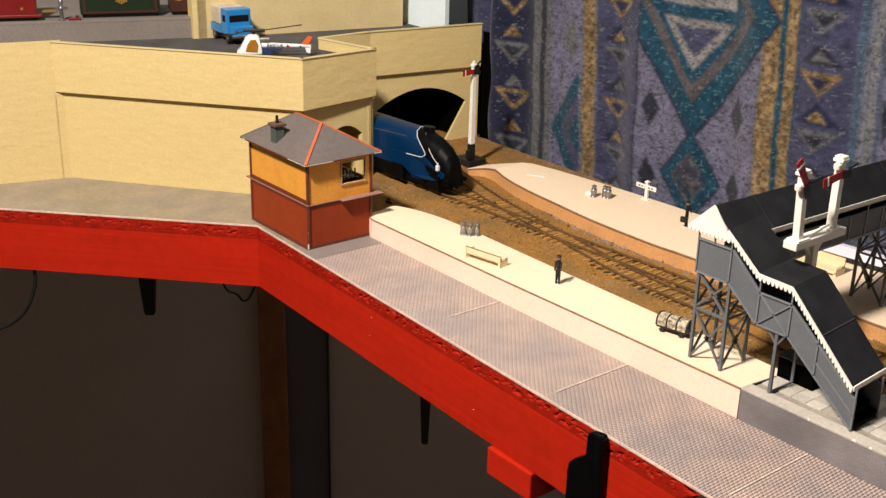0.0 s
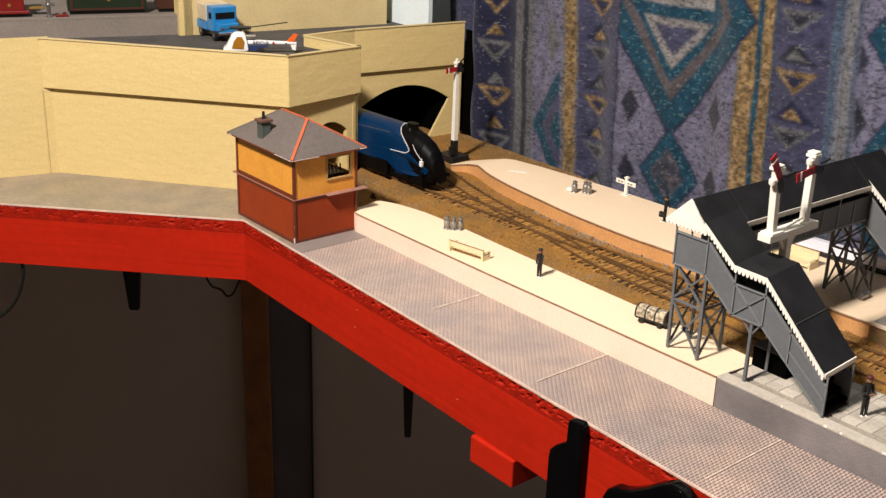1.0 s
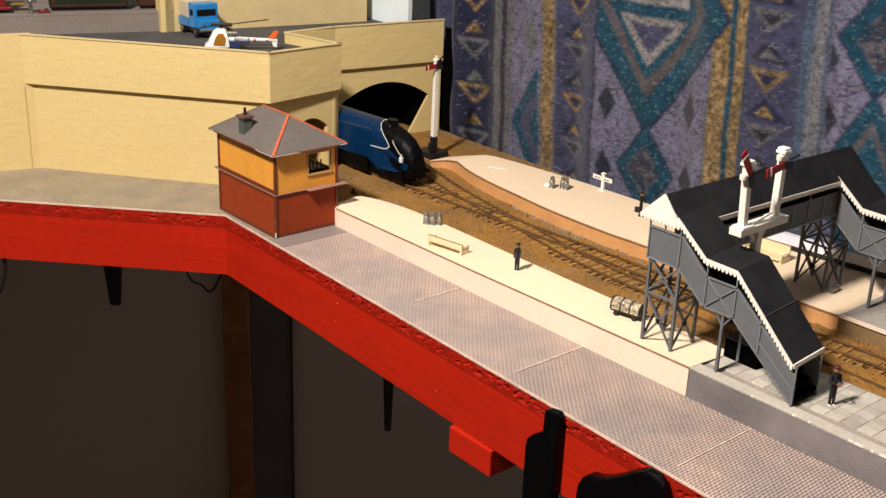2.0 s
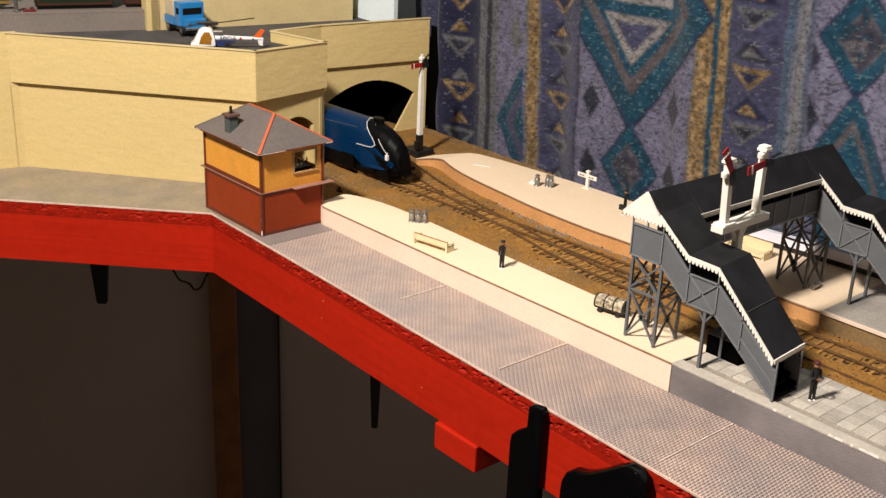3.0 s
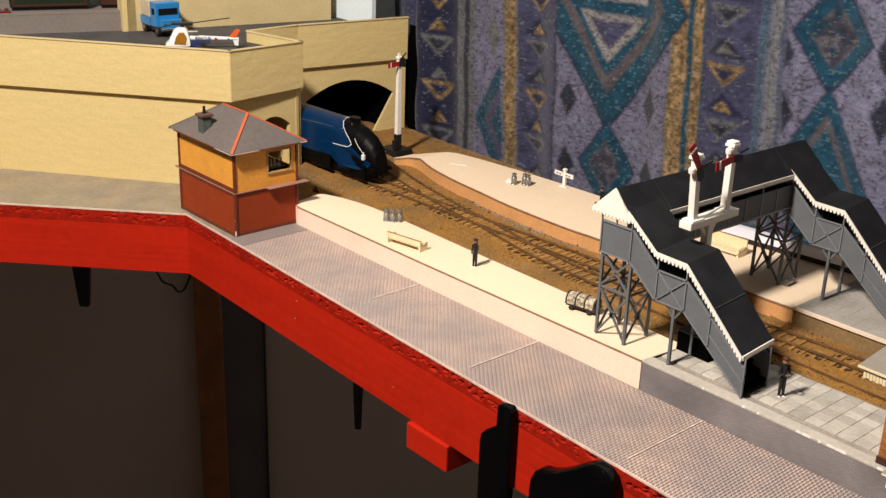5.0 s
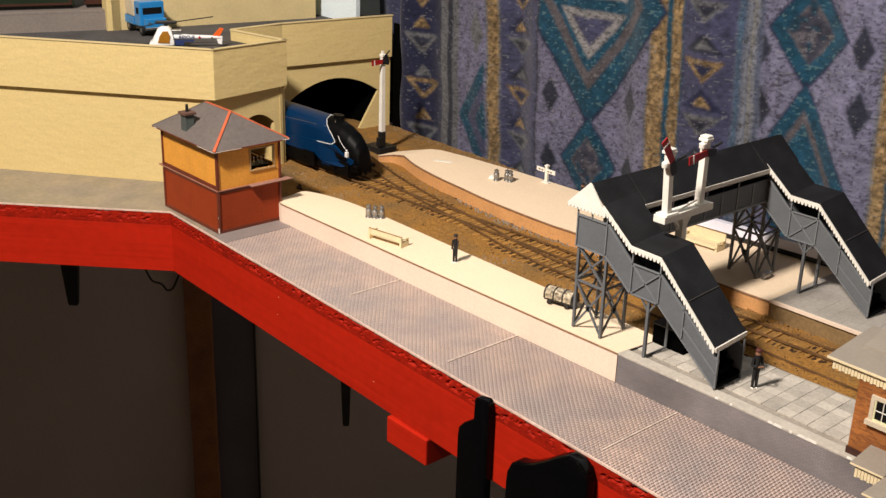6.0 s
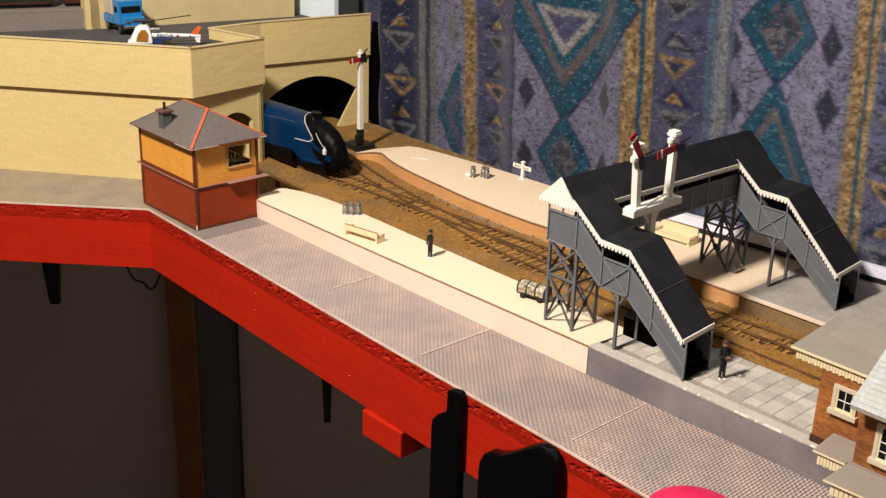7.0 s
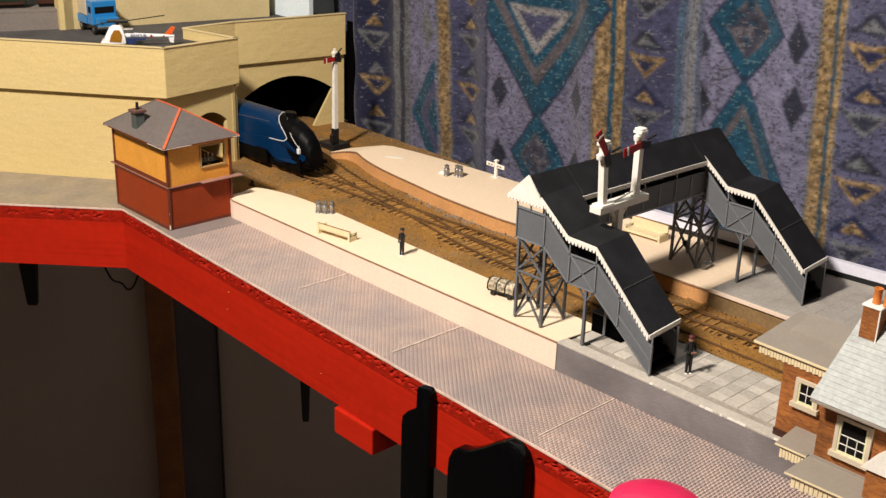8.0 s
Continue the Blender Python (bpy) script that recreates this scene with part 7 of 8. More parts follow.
def helicopter():
    p, q = Vector((-0.2200, -0.0004, DECKZ)), Vector((-0.1880, 0.0536, DECKZ))
    d = (q - p).normalized()
    th = thing("toy_helicopter", tuple(p), "white toy rescue helicopter with orange tail", "toy helicopter")
    m = Matrix.Translation(p) @ Matrix.Rotation(math.atan2(d.y, d.x), 4, "Z") @ Matrix.Diagonal((0.985, 1.0, 1.12, 1.0))
    L2 = (q - p).length

    def rr(x, w, z0, z1):
        return [tuple(m @ Vector((x, w * math.cos(a) * (1.0 if math.sin(a) > 0 else 1.0), (z0 + z1) / 2 + (z1 - z0) / 2 * math.sin(a)))) for a in [2 * math.pi * i / 14 for i in range(14)]]

    cab = Mesh().slab([(-0.0150, 0.0030), (-0.0160, 0.0055), (-0.0125, 0.0078), (-0.0095, 0.0130), (-0.0060, 0.0190), (-0.0025, 0.0215), (0.0060, 0.0215), (0.0085, 0.0190), (0.0105, 0.0120), (0.0120, 0.0040), (0.0090, 0.0030)], "y", -0.0082, 0.0082)
    cab.v = [tuple(m @ Vector((c[0], c[1] * (1.0 if c[2] < 0.015 else 0.82), c[2]))) for c in cab.v]
    part("cabin", cab, TOY_WHITE, th, "white moulded cabin", bevel=0.0016, smooth=True)
    for name, poly, mt, near, label in (("canopy_window", [(-0.0062, 0.0062), (0.0062, 0.0056), (0.0072, 0.0130), (0.0050, 0.0172), (-0.0005, 0.0172), (-0.0042, 0.0125)], AMBER, 0.0088, "amber cabin window"), ("sill_strip", [(-0.0130, 0.0030), (0.0100, 0.0026), (0.0100, 0.0036), (-0.0130, 0.0038)], BLACK, 0.0086, "")):
        win = Mesh().slab(poly, "y", -near, -0.0060)
        win.v = [tuple(m @ Vector((c[0], c[1] * (1.0 if c[2] < 0.014 else 0.88), c[2]))) for c in win.v]
        part(name, win, mt, th, label)
    screen = Mesh().slab([(-0.0108, 0.0104), (-0.0101, 0.0100), (-0.0064, 0.0172), (-0.0070, 0.0180)], "y", -0.0058, 0.0058)
    screen.v = [tuple(m @ Vector(c)) for c in screen.v]
    part("windscreen", screen, STEEL, th, "grey tinted windscreen")
    part("engine", Mesh().box(0.0080, 0.0200, -0.0035, 0.0035, 0.0140, 0.0180, m), STEEL, th, "bare metal engine block", bevel=0.0008)
    boom = Mesh().loft([rr(0.0090, 0.0040, 0.0080, 0.0140), rr(0.0300, 0.0032, 0.0082, 0.0128), rr(L2 - 0.008, 0.0022, 0.0085, 0.0118), rr(L2 + 0.000, 0.0014, 0.0085, 0.0110)])
    part("tail_boom", boom, TOY_WHITE, th, "white tail boom", smooth=True)
    fin = Mesh().slab([(L2 - 0.010, 0.0112), (L2 - 0.002, 0.0105), (L2 + 0.0030, 0.0185), (L2 - 0.0010, 0.0195), (L2 - 0.0040, 0.0170)], "y", -0.0009, 0.0009)
    fin.v = [tuple(m @ Vector(c)) for c in fin.v]
    part("tail_fin", fin, TOY_ORANGE, th, "orange tail fin")
    low = Mesh().slab([(L2 - 0.006, 0.0115), (L2 + 0.0015, 0.0110), (L2 + 0.0005, 0.0030), (L2 - 0.0035, 0.0040)], "y", -0.0009, 0.0009)
    low.v = [tuple(m @ Vector(c)) for c in low.v]
    part("lower_fin", low, TOY_WHITE, th)
    for y in (-0.0065, 0.0065):
        part("skid", Mesh().rod(m @ Vector((-0.0120, y, 0.0010)), m @ Vector((0.0160, y, 0.0010)), 0.0020, sides=8), BLACK, th)
        for x in (-0.005, 0.008):
            part("strut", Mesh().rod(m @ Vector((x, y, 0.0015)), m @ Vector((x, y * 0.8, 0.0050)), 0.0014), BLACK, th)
    part("belly", Mesh().box(0.0060, 0.0220, -0.0042, 0.0042, 0.0030, 0.0066, m), TOY_NAVY, th, "navy belly")
    part("side_panel", Mesh().box(0.0120, 0.0330, -0.0042, -0.0030, 0.0066, 0.0082, m), TOY_NAVY, th)
    part("mast", Mesh().rod(m @ Vector((0.0030, 0, 0.0215)), m @ Vector((0.0030, 0, 0.0250)), 0.0040, sides=10), BLACK, th)
    part("rotor_head", Mesh().box(-0.0080, 0.0150, -0.0034, 0.0034, 0.0236, 0.0262, m), BLACK, th, bevel=0.0006)
    for a in (-0.10, math.pi - 0.10):
        c, s = math.cos(a), math.sin(a)
        tip = 0.0520 if a < 1 else 0.0330
        part("rotor_blade", Mesh().rod(m @ Vector((0.003 + 0.006 * c, 0.006 * s, 0.0248)), m @ Vector((0.003 + tip * c, tip * s, 0.0310 if a < 1 else 0.0185)), 0.0028, 0.0008), BLACK, th)
    part("tail_rotor", Mesh().rod(m @ Vector((L2 - 0.010, -0.0030, 0.0101)), m @ Vector((L2 - 0.010, -0.0018, 0.0101)), 0.0018, sides=8), BLACK, th)
    # lettering on the boom
    curve = bpy.data.curves.new("lettering", "FONT")
    curve.body = "RESCUE"
    curve.size, curve.extrude = 0.0050, 0.0001
    tmp = bpy.data.objects.new("lettering_curve", curve)
    scene.collection.objects.link(tmp)
    dg = bpy.context.evaluated_depsgraph_get()
    data = bpy.data.meshes.new_from_object(tmp.evaluated_get(dg))
    bpy.data.objects.remove(tmp)
    data.materials.clear()
    data.materials.append(TOY_NAVY)
    place = m @ Matrix.Translation((0.0165, -0.0044, 0.0094)) @ Matrix.Rotation(math.pi / 2, 4, "X")
    data.transform(place)
    ob = new("lettering", data)
    ob.parent, ob.matrix_parent_inverse = th, th.matrix_basis.inverted()
    part("cross", Mesh().box(0.0375, 0.0405, -0.0040, -0.0024, 0.0100, 0.0109, m).box(0.0385, 0.0394, -0.0040, -0.0024, 0.0090, 0.0119, m), SIG_RED, th, "small red cross")


helicopter()

# ---------------------------------------------------------------- station building


SASH = mat("pale_yellow_sash", (0.72, 0.70, 0.44), 0.6, var=0.06)


def fringe(th, a, b, z0, z1, n, mt):
    """An ivory valance of separate boards from a to b in plan."""
    a, b = Vector(a), Vector(b)
    d = (b - a) / n
    side = Vector((-d.y, d.x)).normalized() * 0.0008
    m = Mesh()
    for i in range(n):
        p, q = a + d * i, a + d * (i + 0.84)
        m.prism([tuple(p), tuple(q), tuple(q + side), tuple(p + side)], z0 + (0.0006 if i % 2 else 0), z1)
    m.prism([tuple(a), tuple(b), tuple(b + side), tuple(a + side)], z1 - 0.0012, z1)
    return part("valance", m, mt, th, "ivory board valance")


def sash(th, x0, x1, z0, z1, y, cols, rows):
    """A cream framed window in a wall that faces -y."""
    w = 0.0024
    fr = part("window_frame", Mesh().box(x0 - w, x0, y - 0.0012, y + 0.0012, z0 - w, z1 + w).box(x1, x1 + w, y - 0.0012, y + 0.0012, z0 - w, z1 + w).box(x0, x1, y - 0.0012, y + 0.0012, z1, z1 + w), SURROUND, th, "beige window surround")
    part("sill", Mesh().box(x0 - w - 0.0012, x1 + w + 0.0012, y - 0.0028, y + 0.0012, z0 - w - 0.0006, z0), SURROUND, fr)
    part("pane", Mesh().box(x0, x1, y - 0.0001, y + 0.0006, z0, z1), DARK_IN, fr, "dark window pane")
    zb = z1 if rows < 3 else z0 + (z1 - z0) * 0.56
    for i in range(1, cols):
        x = x0 + (x1 - x0) * i / cols
        part("glazing_bar", Mesh().box(x - 0.00022, x + 0.00022, y - 0.0006, y, z0, zb), WHITE, fr)
    for i in range(1, rows):
        z = z0 + (zb - z0) * i / (rows if rows < 3 else rows - 1)
        part("glazing_bar", Mesh().box(x0, x1, y - 0.0006, y, z - 0.00022, z + 0.00022), WHITE, fr)
    for a, b in ((x0, x0 + 0.0012), (x1 - 0.0012, x1)):
        part("sash_stile", Mesh().box(a, b, y - 0.0008, y, z0, z1), SASH, fr)
    part("bottom_rail", Mesh().box(x0, x1, y - 0.0009, y, z0, z0 + 0.0012), SASH, fr)


def station():
    th = thing("station_building", (0.68, 0.01, GZ), "orange brick station building with slate roof and canopies", "station building")
    # wing
    part("wing_wall", Mesh().box(0.6215, 0.6640, 0.0060, 0.0500, GZ - 0.001, 0.0800), BRICK, th, "orange brick wing")
    part("plinth", Mesh().box(0.6208, 0.6640, 0.0053, 0.0507, GZ - 0.001, GZ + 0.0050), DARK_BROWN, th)
    sash(th, 0.6340, 0.6455, 0.0530, 0.0670, 0.0055, 2, 2)
    can = part("canopy", Mesh().prism([(0.5995, 0.0045), (0.6600, 0.0035), (0.6800, 0.0700), (0.5945, 0.0680)], 0.0818, 0.0836), HOUSE_GREY, th, "grey flat platform canopy", bevel=0.0004)
    part("canopy_edge", Mesh().rod((0.5995, 0.0042, 0.0826), (0.6600, 0.0032, 0.0826), 0.0006, 0.0014), IVORY, can)
    fringe(th, (0.6030, 0.0058), (0.6580, 0.0048), 0.0755, 0.0815, 26, IVORY)
    part("upper_flat", Mesh().prism([(0.6080, 0.0330), (0.6800, 0.0320), (0.6850, 0.0690), (0.6030, 0.0670)], 0.0836, 0.0850), HOUSE_PALE, th)
    # main block
    part("main_wall", Mesh().box(0.6625, 0.7800, -0.0200, 0.0450, GZ - 0.001, 0.0900), BRICK, th, "orange brick main block")
    sash(th, 0.6760, 0.6935, 0.0475, 0.0685, -0.0205, 3, 3)
    # slated roof
    e0, e1, zr = -0.0330, 0.0580, 0.1300
    yc = (e0 + e1) / 2
    x0, x1 = 0.6612, 0.7900
    m = Mesh()
    for a, b in ((e0, yc), (e1, yc)):
        m.add([(x0, a, 0.0800), (x1, a, 0.0800), (x1, b, zr), (x0 + 0.006, b, zr), (x0, a, 0.0785), (x1, a, 0.0785), (x1, b, zr - 0.0015), (x0 + 0.006, b, zr - 0.0015)], [(0, 1, 2, 3), (7, 6, 5, 4), (0, 4, 5, 1), (1, 5, 6, 2), (2, 6, 7, 3), (3, 7, 4, 0)])
    roof = part("roof", m, HOUSE_GREY, th, "pale slate roof")
    part("gable_end", Mesh().slab([(-0.0200, 0.0890), (0.0450, 0.0890), (yc, zr - 0.003)], "x", 0.6640, 0.6655), BRICK_END, th)
    # slates of the slope towards the road
    slates = {}
    up_ = Vector((0, yc - e0, zr - 0.0800))
    ln = up_.length
    up_.normalize()
    rowh = 0.0034
    rows = int(ln / rowh)
    for r in range(rows):
        base = Vector((0, e0, 0.0800)) + up_ * (r * rowh)
        left = x0 + 0.006 * (r * rowh) / ln - 0.0004
        x = left - (0.0025 if r % 2 else 0.0)
        while x < 0.730:
            half = x < left
            key = "half" if half else "full"
            if key not in slates:
                ob = part("slate", Mesh().box(0.0025 if half else 0.0, 0.00496, 0, rowh * 1.2, 0.0, 0.0005), PALE_SLATE, roof)
                slates[key] = ob.data
                bpy.data.objects.remove(ob)
            o = new("slate", slates[key])
            o.parent = roof
            ang = math.atan2(up_.z, up_.y)
            o.matrix_basis = Matrix.Translation((x, base.y, base.z + 0.0007)) @ Matrix.Rotation(ang - 0.10, 4, "X")
            x += 0.0050
    # chimney
    cx, cy = 0.6745, 0.0022
    st = part("chimney", Mesh().box(cx - 0.0052, cx + 0.0052, cy - 0.0056, cy + 0.0056, 0.1000, 0.1335), BRICK, th, "orange brick chimney stack")
    part("cap", Mesh().box(cx - 0.0060, cx + 0.0060, cy - 0.0064, cy + 0.0064, 0.1335, 0.1349), WHITE, st, bevel=0.0004)
    for a, b in ((1, -1),):
        part("worn_edge", Mesh().rod((cx + a * 0.0052, cy + b * 0.0056, 0.104), (cx + a * 0.0052, cy + b * 0.0056, 0.1335), 0.0007), WHITE, st, "whitened worn brick corner")
    for dx_ in (-0.0005, 0.0060):
        part("pot", Mesh().lathe((cx + dx_, cy, 0.1351), [(0.0026, 0), (0.0024, 0.001), (0.0023, 0.0080), (0.0026, 0.0084), (0.0026, 0.0092), (0.0016, 0.0092), (0.0016, 0.0080)], 12), POT, st, "orange clay chimney pot", smooth=True)
    # forecourt awnings
    for poly, z, n, a, b in (([(0.6385, -0.0228), (0.6596, -0.0228), (0.6596, -0.0190), (0.6620, -0.0190), (0.6620, 0.0055), (0.6360, 0.0055)], 0.0355, 9, (0.6415, -0.0215), (0.6600, -0.0215)), ([(0.6600, -0.0478), (0.7800, -0.0440), (0.7800, -0.0200), (0.6600, -0.0195)], 0.0355, 40, (0.6640, -0.0460), (0.7800, -0.0425))):
        aw = part("awning", Mesh().prism(poly, z, z + 0.0013), HOUSE_GREY, th, "grey flat awning", bevel=0.0003)
        part("awning_edge", Mesh().rod((poly[0][0], poly[0][1], z + 0.0006), (poly[1][0], poly[1][1], z + 0.0006), 0.0006, 0.0011), IVORY, aw)
        fringe(th, a, b, z - 0.0078, z - 0.0004, n, IVORY)
    part("wall_string", Mesh().box(0.6618, 0.7800, -0.0209, -0.0199, 0.0368, 0.0385), HOUSE_GREY, th)
    part("porch_gable", Mesh().slab([(0.7000, 0.0560), (0.7300, 0.0560), (0.7150, 0.0720)], "y", -0.0400, -0.0200), WHITE, th, "white porch gable")
    part("porch_wall", Mesh().box(0.7030, 0.7270, -0.0380, -0.0200, 0.0370, 0.0560), BRICK, th)


station()

# ---------------------------------------------------------------- things hung on and below the fascia


def fascia_y(x):
    return edge_y(x)


blk = thing("timber_block", (0.305, -0.08, -0.10), "red painted timber block under the fascia", "timber block")
part("block", Mesh().box(0.2850, 0.3340, -0.0895, -0.0450, -0.0895, -0.0660), RED, blk, bevel=0.0012)


def tool_rest(at_x, deep, body, label):
    """A gloss black moulded bracket on the fascia, its outline in x, z thickened along y."""
    y1 = fascia_y(at_x) - 0.0008
    th = thing("black_bracket", (at_x, y1, -0.20), label, "bracket", "fascia brackets")
    ob = part("body", Mesh().slab(body, "y", y1 - deep, y1), GLOSS_BLACK, th)
    bv = ob.modifiers.new("rounding", "BEVEL")
    bv.width, bv.segments, bv.limit_method, bv.angle_limit = 0.0022, 3, "ANGLE", 0.5
    for p in ob.data.polygons:
        p.use_smooth = True
    part("foot", Mesh().box(min(p[0] for p in body) + 0.004, max(p[0] for p in body) - 0.004, y1 - deep + 0.002, y1 - 0.001, -0.262, -0.239), GLOSS_BLACK, th, bevel=0.001)
    return th


tool_rest(0.39, 0.0075, [(0.3765, -0.240), (0.4075, -0.240), (0.4075, -0.0030), (0.4050, 0.0020), (0.3945, 0.0005), (0.3930, -0.0020), (0.3925, -0.0180), (0.3830, -0.0250), (0.3775, -0.0310), (0.3765, -0.0380)], "gloss black moulded bracket on red fascia")
tool_rest(0.46, 0.0110, [(0.4330, -0.240), (0.5065, -0.240), (0.5065, -0.0130), (0.5035, -0.0055), (0.4970, -0.0012), (0.4885, -0.0005), (0.4800, -0.0050), (0.4690, -0.0135), (0.4570, -0.0215), (0.4490, -0.0255), (0.4420, -0.0270), (0.4375, -0.0310), (0.4338, -0.0390), (0.4330, -0.0480)], "broad gloss black moulded bracket on red fascia")


def hanging_wedge(x, y, tip, shoulder, wide, narrow):
    """A tapered leg end hanging below the board, square to the room's corner."""
    hk = thing("hanging_wedge", (x, y, tip), "tapered black wedge hanging below the board", "wedge", "hanging wedges")
    turn = Matrix.Translation((x, y, 0)) @ Matrix.Rotation(radians(48), 4, "Z")
    rings = [[tuple(turn @ Vector((a * w / 2, c * w / 4, z))) for a, c in ((-1, -1), (1, -1), (1, 1), (-1, 1))] for z, w in ((-0.0100, wide), (shoulder, wide), (tip + 0.004, narrow), (tip, narrow * 0.8))]
    part("wedge", Mesh().loft(rings), BLACK, hk, bevel=0.0012)


hanging_wedge(-0.6942, 0.0647, -0.3560, -0.2900, 0.0260, 0.0165)
hanging_wedge(-0.2588, 0.2761, -0.4540, -0.3750, 0.0150, 0.0100)


def cable(pts, r, label):
    c = bpy.data.curves.new("cable", "CURVE")
    c.dimensions, c.bevel_depth, c.bevel_resolution = "3D", r, 2
    sp = c.splines.new("BEZIER")
    sp.bezier_points.add(len(pts) - 1)
    for b, p in zip(sp.bezier_points, pts):
        b.co, b.handle_left_type, b.handle_right_type = p, "AUTO", "AUTO"
    c.materials.append(CABLE)
    return tagged(new("cable", c), label, "cable")


cable([(-0.2690, -0.2390, -0.055), (-0.2710, -0.2410, -0.090), (-0.2850, -0.2560, -0.125), (-0.320, -0.290, -0.150)], 0.0020, "thin black cable hanging below the board")
cable([(-0.8300, 0.2252, -0.0100), (-0.8000, 0.2252, -0.2600), (-0.7508, 0.2252, -0.3671), (-0.7050, 0.2252, -0.3665), (-0.6880, 0.2252, -0.3705), (-0.6490, 0.2252, -0.3339), (-0.6100, 0.2252, -0.2500), (-0.6000, 0.2252, -0.0100)], 0.0018, "black cable looped under the corner")

# magenta round knob standing in front of the fascia
kn = thing("round_knob", (0.6345, -0.137, -0.115), "magenta plastic knob with a stepped domed cap", "knob")
part("dome", Mesh().lathe((0.6345, -0.137, -0.095), [(0.024, 0.0), (0.029, 0.02), (0.0318, 0.100), (0.0322, 0.112), (0.0312, 0.121), (0.0285, 0.1275), (0.0260, 0.1295)], 40), MAGENTA, kn, smooth=True)
part("cap", Mesh().lathe((0.6345, -0.137, 0.0340), [(0.0262, 0.0), (0.0268, 0.0020), (0.0258, 0.0060), (0.0215, 0.0085), (0.0120, 0.0100), (0.003, 0.0104)], 40), MAGENTA, kn, smooth=True)
part("collar", Mesh().lathe((0.6345, -0.137, -0.115), [(0.024, 0.0), (0.026, 0.004), (0.026, 0.021)], 32), MAGENTA, kn, smooth=True)

# ---------------------------------------------------------------- paving slabs of the platform

slab_mesh = {}
rs = random.Random(12)
for row in range(7):
    y = 0.0172 + row * 0.0092
    x = 0.4460
    while x < 0.66:
        wide = 0.0118
        if wide not in slab_mesh:
            ob = part("paving_slab", Mesh().box(0, wide - 0.00030, 0, 0.00865, 0, 0.0012), SLAB, gp, bevel=0.0002)
            slab_mesh[wide] = ob.data
            bpy.data.objects.remove(ob)
        back = np.interp(x, (0.4455, 0.50, 0.57, 0.95), (0.048, 0.0712, 0.0742, 0.0755))
        if y + 0.0091 < back + 0.001:
            o = new("paving_slab", slab_mesh[wide])
            o.parent = gp
            o.matrix_parent_inverse = gp.matrix_basis.inverted()
            o.matrix_basis = Matrix.Translation((x, y, GZ - 0.0007 + rs.uniform(-0.0001, 0.0001)))
        x += wide
ob = part("paving_slab", Mesh().box(0, 0.01168, 0, 0.01028, 0, 0.0012), FAR_SLAB, fg)
far_mesh = ob.data
bpy.data.objects.remove(ob)
for row in range(10):
    for col in range(17):
        o = new("paving_slab", far_mesh)
        o.parent = fg
        o.matrix_parent_inverse = fg.matrix_basis.inverted()
        o.matrix_basis = Matrix.Translation((0.4570 + col * 0.0118, 0.1790 + row * 0.0104, GZ - 0.0009 + rs.uniform(-0.00004, 0.00004)))
# chipped white card along the kerb and pale knocks on the fascia
for x, s in ((0.4950, 0.0004), (0.5280, 0.0008), (0.5395, 0.0006), (0.5700, 0.0012), (0.5755, 0.0020), (0.5850, 0.0006), (0.5935, 0.0022), (0.5995, 0.0026), (0.6265, 0.0012)):
    y = 0.0002 + (x - 0.4412) * 0.0067
    part("kerb_chip", Mesh().prism([(x - s * 1.6, y - 0.0003), (x + s * 1.6, y - 0.0002), (x + s * 0.8, y + 0.0001 + min(s, 0.0012) * 0.15), (x - s * 0.9, y + 0.0001 + min(s, 0.0012) * 0.25)], GZ - 0.0004 - rs.uniform(0, 0.0010), GZ + 0.0006), WHITE, gp)
for x, z in ((0.118, -0.022), (0.115, -0.040), (0.262, -0.046)):
    s = rs.uniform(0.0002, 0.0005)
    y = fascia_y(x)
    part("paint_chip", Mesh().box(x - s * 1.6, x + s * 1.6, y - 0.0001, y + 0.0006, z - s * 0.35, z + s * 0.35), PEACH, bpy.data.objects["baseboard_front"], "pale knocked paint chip")

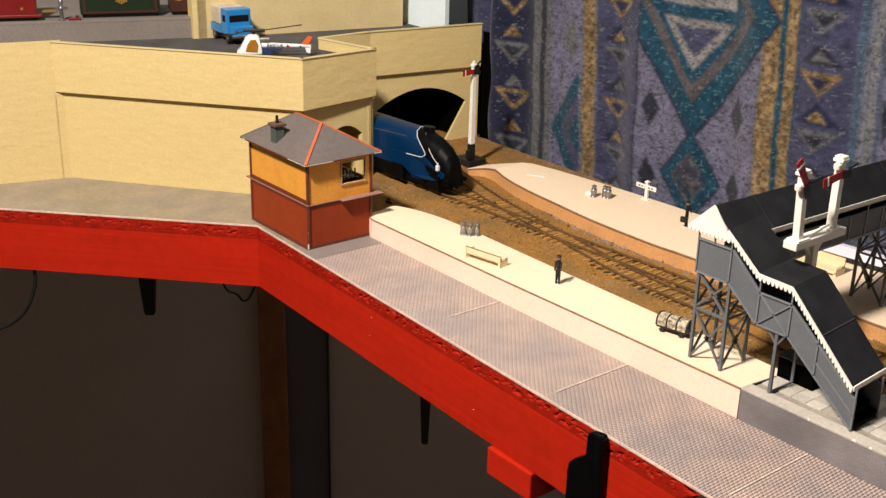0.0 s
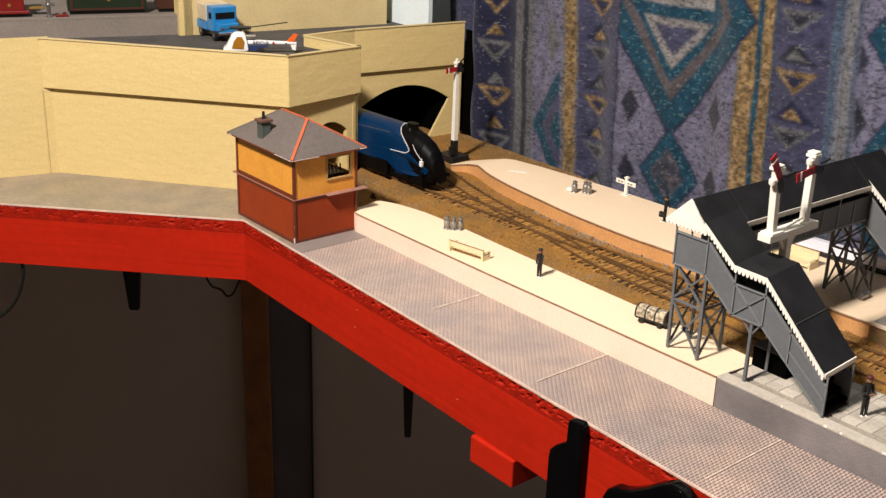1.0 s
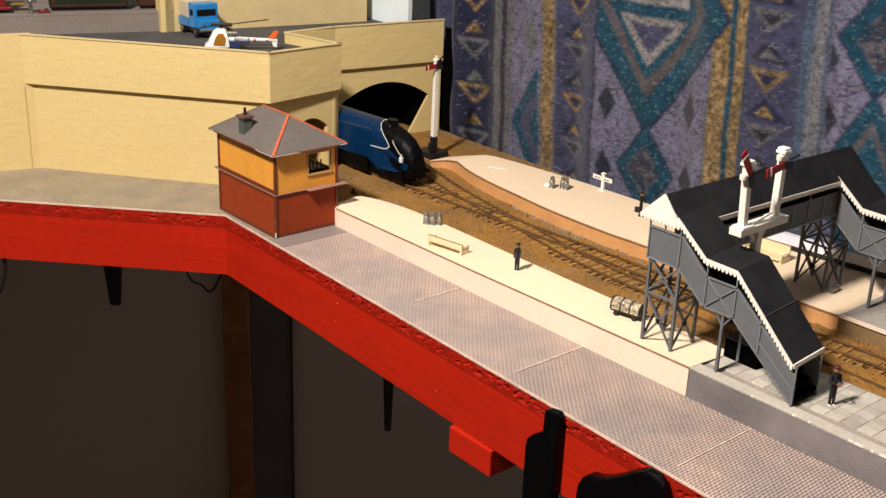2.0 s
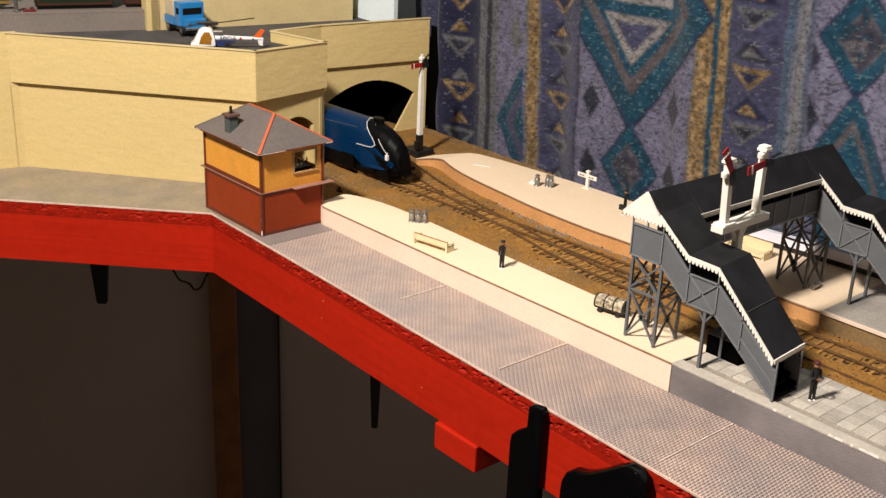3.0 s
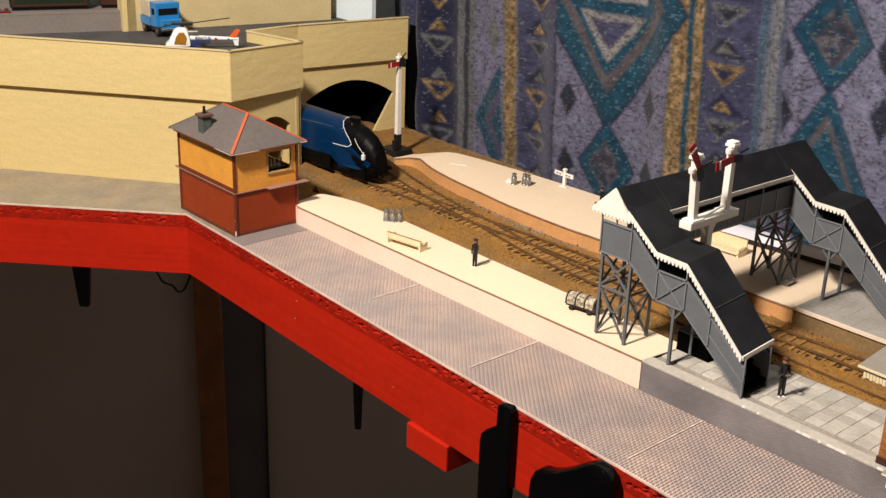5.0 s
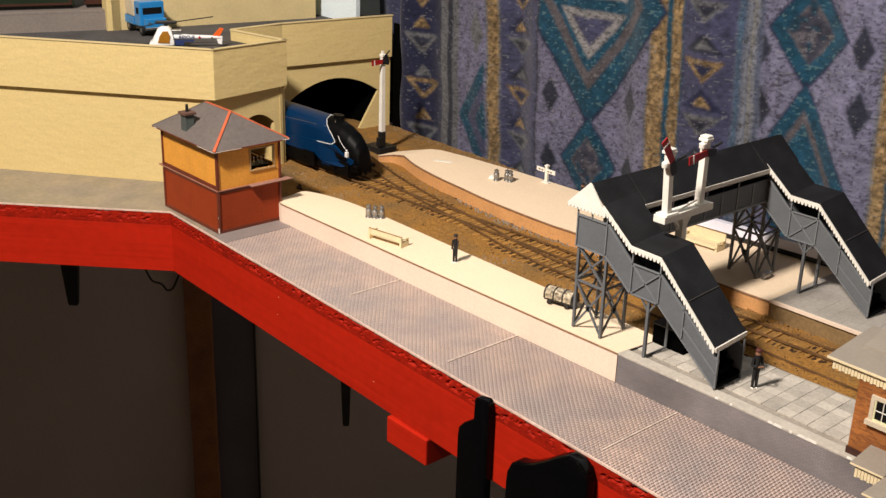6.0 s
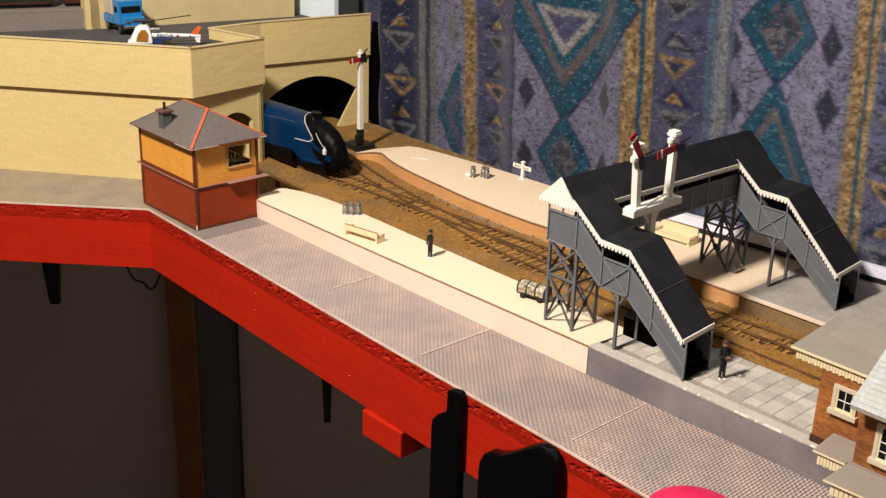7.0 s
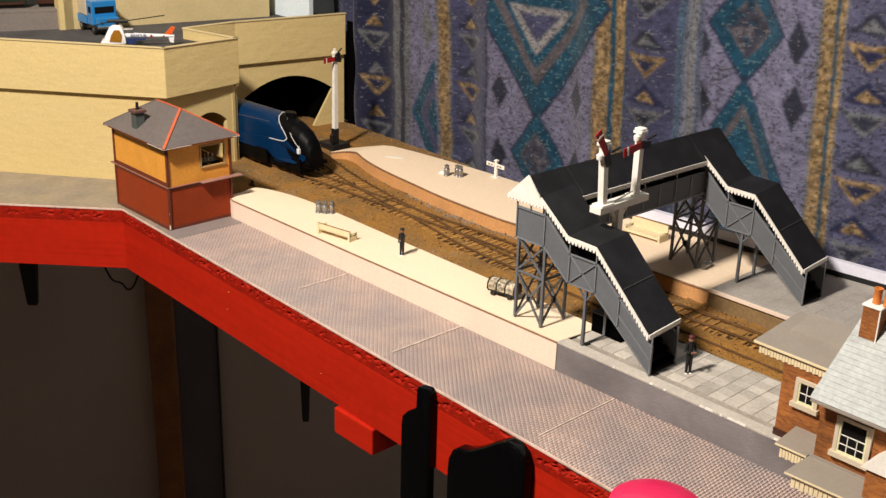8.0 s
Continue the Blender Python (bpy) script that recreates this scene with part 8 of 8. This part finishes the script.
# setts of the road: those beside the nearest edge singly, the rest of the emboss in one sheet
SETT_LONG, SETT_ROW, SETT_GAP, BED_GAP = 0.0041, 0.0024, 0.00050, 0.00056
rs = random.Random(21)


def sett(x, y, long, row, high=0.00055):
    """A low stone with sloping sides, its foot sunk in the sheet."""
    u, v, c, e = row / 2, long / 2, 0.00026, min(0.00050, long * 0.3)
    foot = [(x - u, y - v, -0.0002), (x + u, y - v, -0.0002), (x + u, y + v, -0.0002), (x - u, y + v, -0.0002)]
    head = [(x - u + c, y - v + e, high), (x + u - c, y - v + e, high), (x + u - c, y + v - e, high), (x - u + c, y + v - e, high)]
    return foot + head, [(4, 5, 6, 7), (0, 1, 5, 4), (1, 2, 6, 5), (2, 3, 7, 6), (3, 0, 4, 7)]


single = bpy.data.meshes.new("sett")
verts, quads = sett(0.0, 0.0, SETT_LONG - SETT_GAP, SETT_ROW - BED_GAP)
single.from_pydata(verts, [], quads)
single.materials.append(SETTS)
rest = Mesh()
loose = 0
for i in range(int((cuts[5] - cuts[0]) / SETT_ROW)):
    x = cuts[0] + (i + 0.5) * SETT_ROW
    y, low_y, top_y = -0.110 + (SETT_LONG / 2 if i % 2 else 0), edge_y(x) + 0.0007, -0.0004 if x < 0.441 else 0.0004 + (x - 0.4415) * 0.0067
    while y < top_y:
        a, b = max(y, low_y), min(y + SETT_LONG - SETT_GAP, top_y)
        whole = b - a > SETT_LONG - SETT_GAP - 1e-6
        if whole and 0.500 < x < 0.600 and y < -0.066 and loose < 300:
            o = new("sett", single)
            o.parent = road
            o.matrix_parent_inverse = road.matrix_basis.inverted()
            o.matrix_basis = Matrix.Translation((x, (a + b) / 2, rs.uniform(-0.00005, 0.00005)))
            loose += 1
        elif b - a > 0.0004:
            rest.add(*sett(x + rs.uniform(-0.00005, 0.00005), (a + b) / 2, b - a, SETT_ROW - BED_GAP, 0.00055 * min(1.0, max(0.5, 0.5 + (x - 0.22) * 1.6))))
        y += SETT_LONG
data = bpy.data.meshes.new("sett_emboss")
data.from_pydata(rest.v, [], rest.f)
data.materials.append(SETTS)
tagged(new("sett_emboss", data), "embossed grey setts of the road sheets", "setts", kind="stuff")
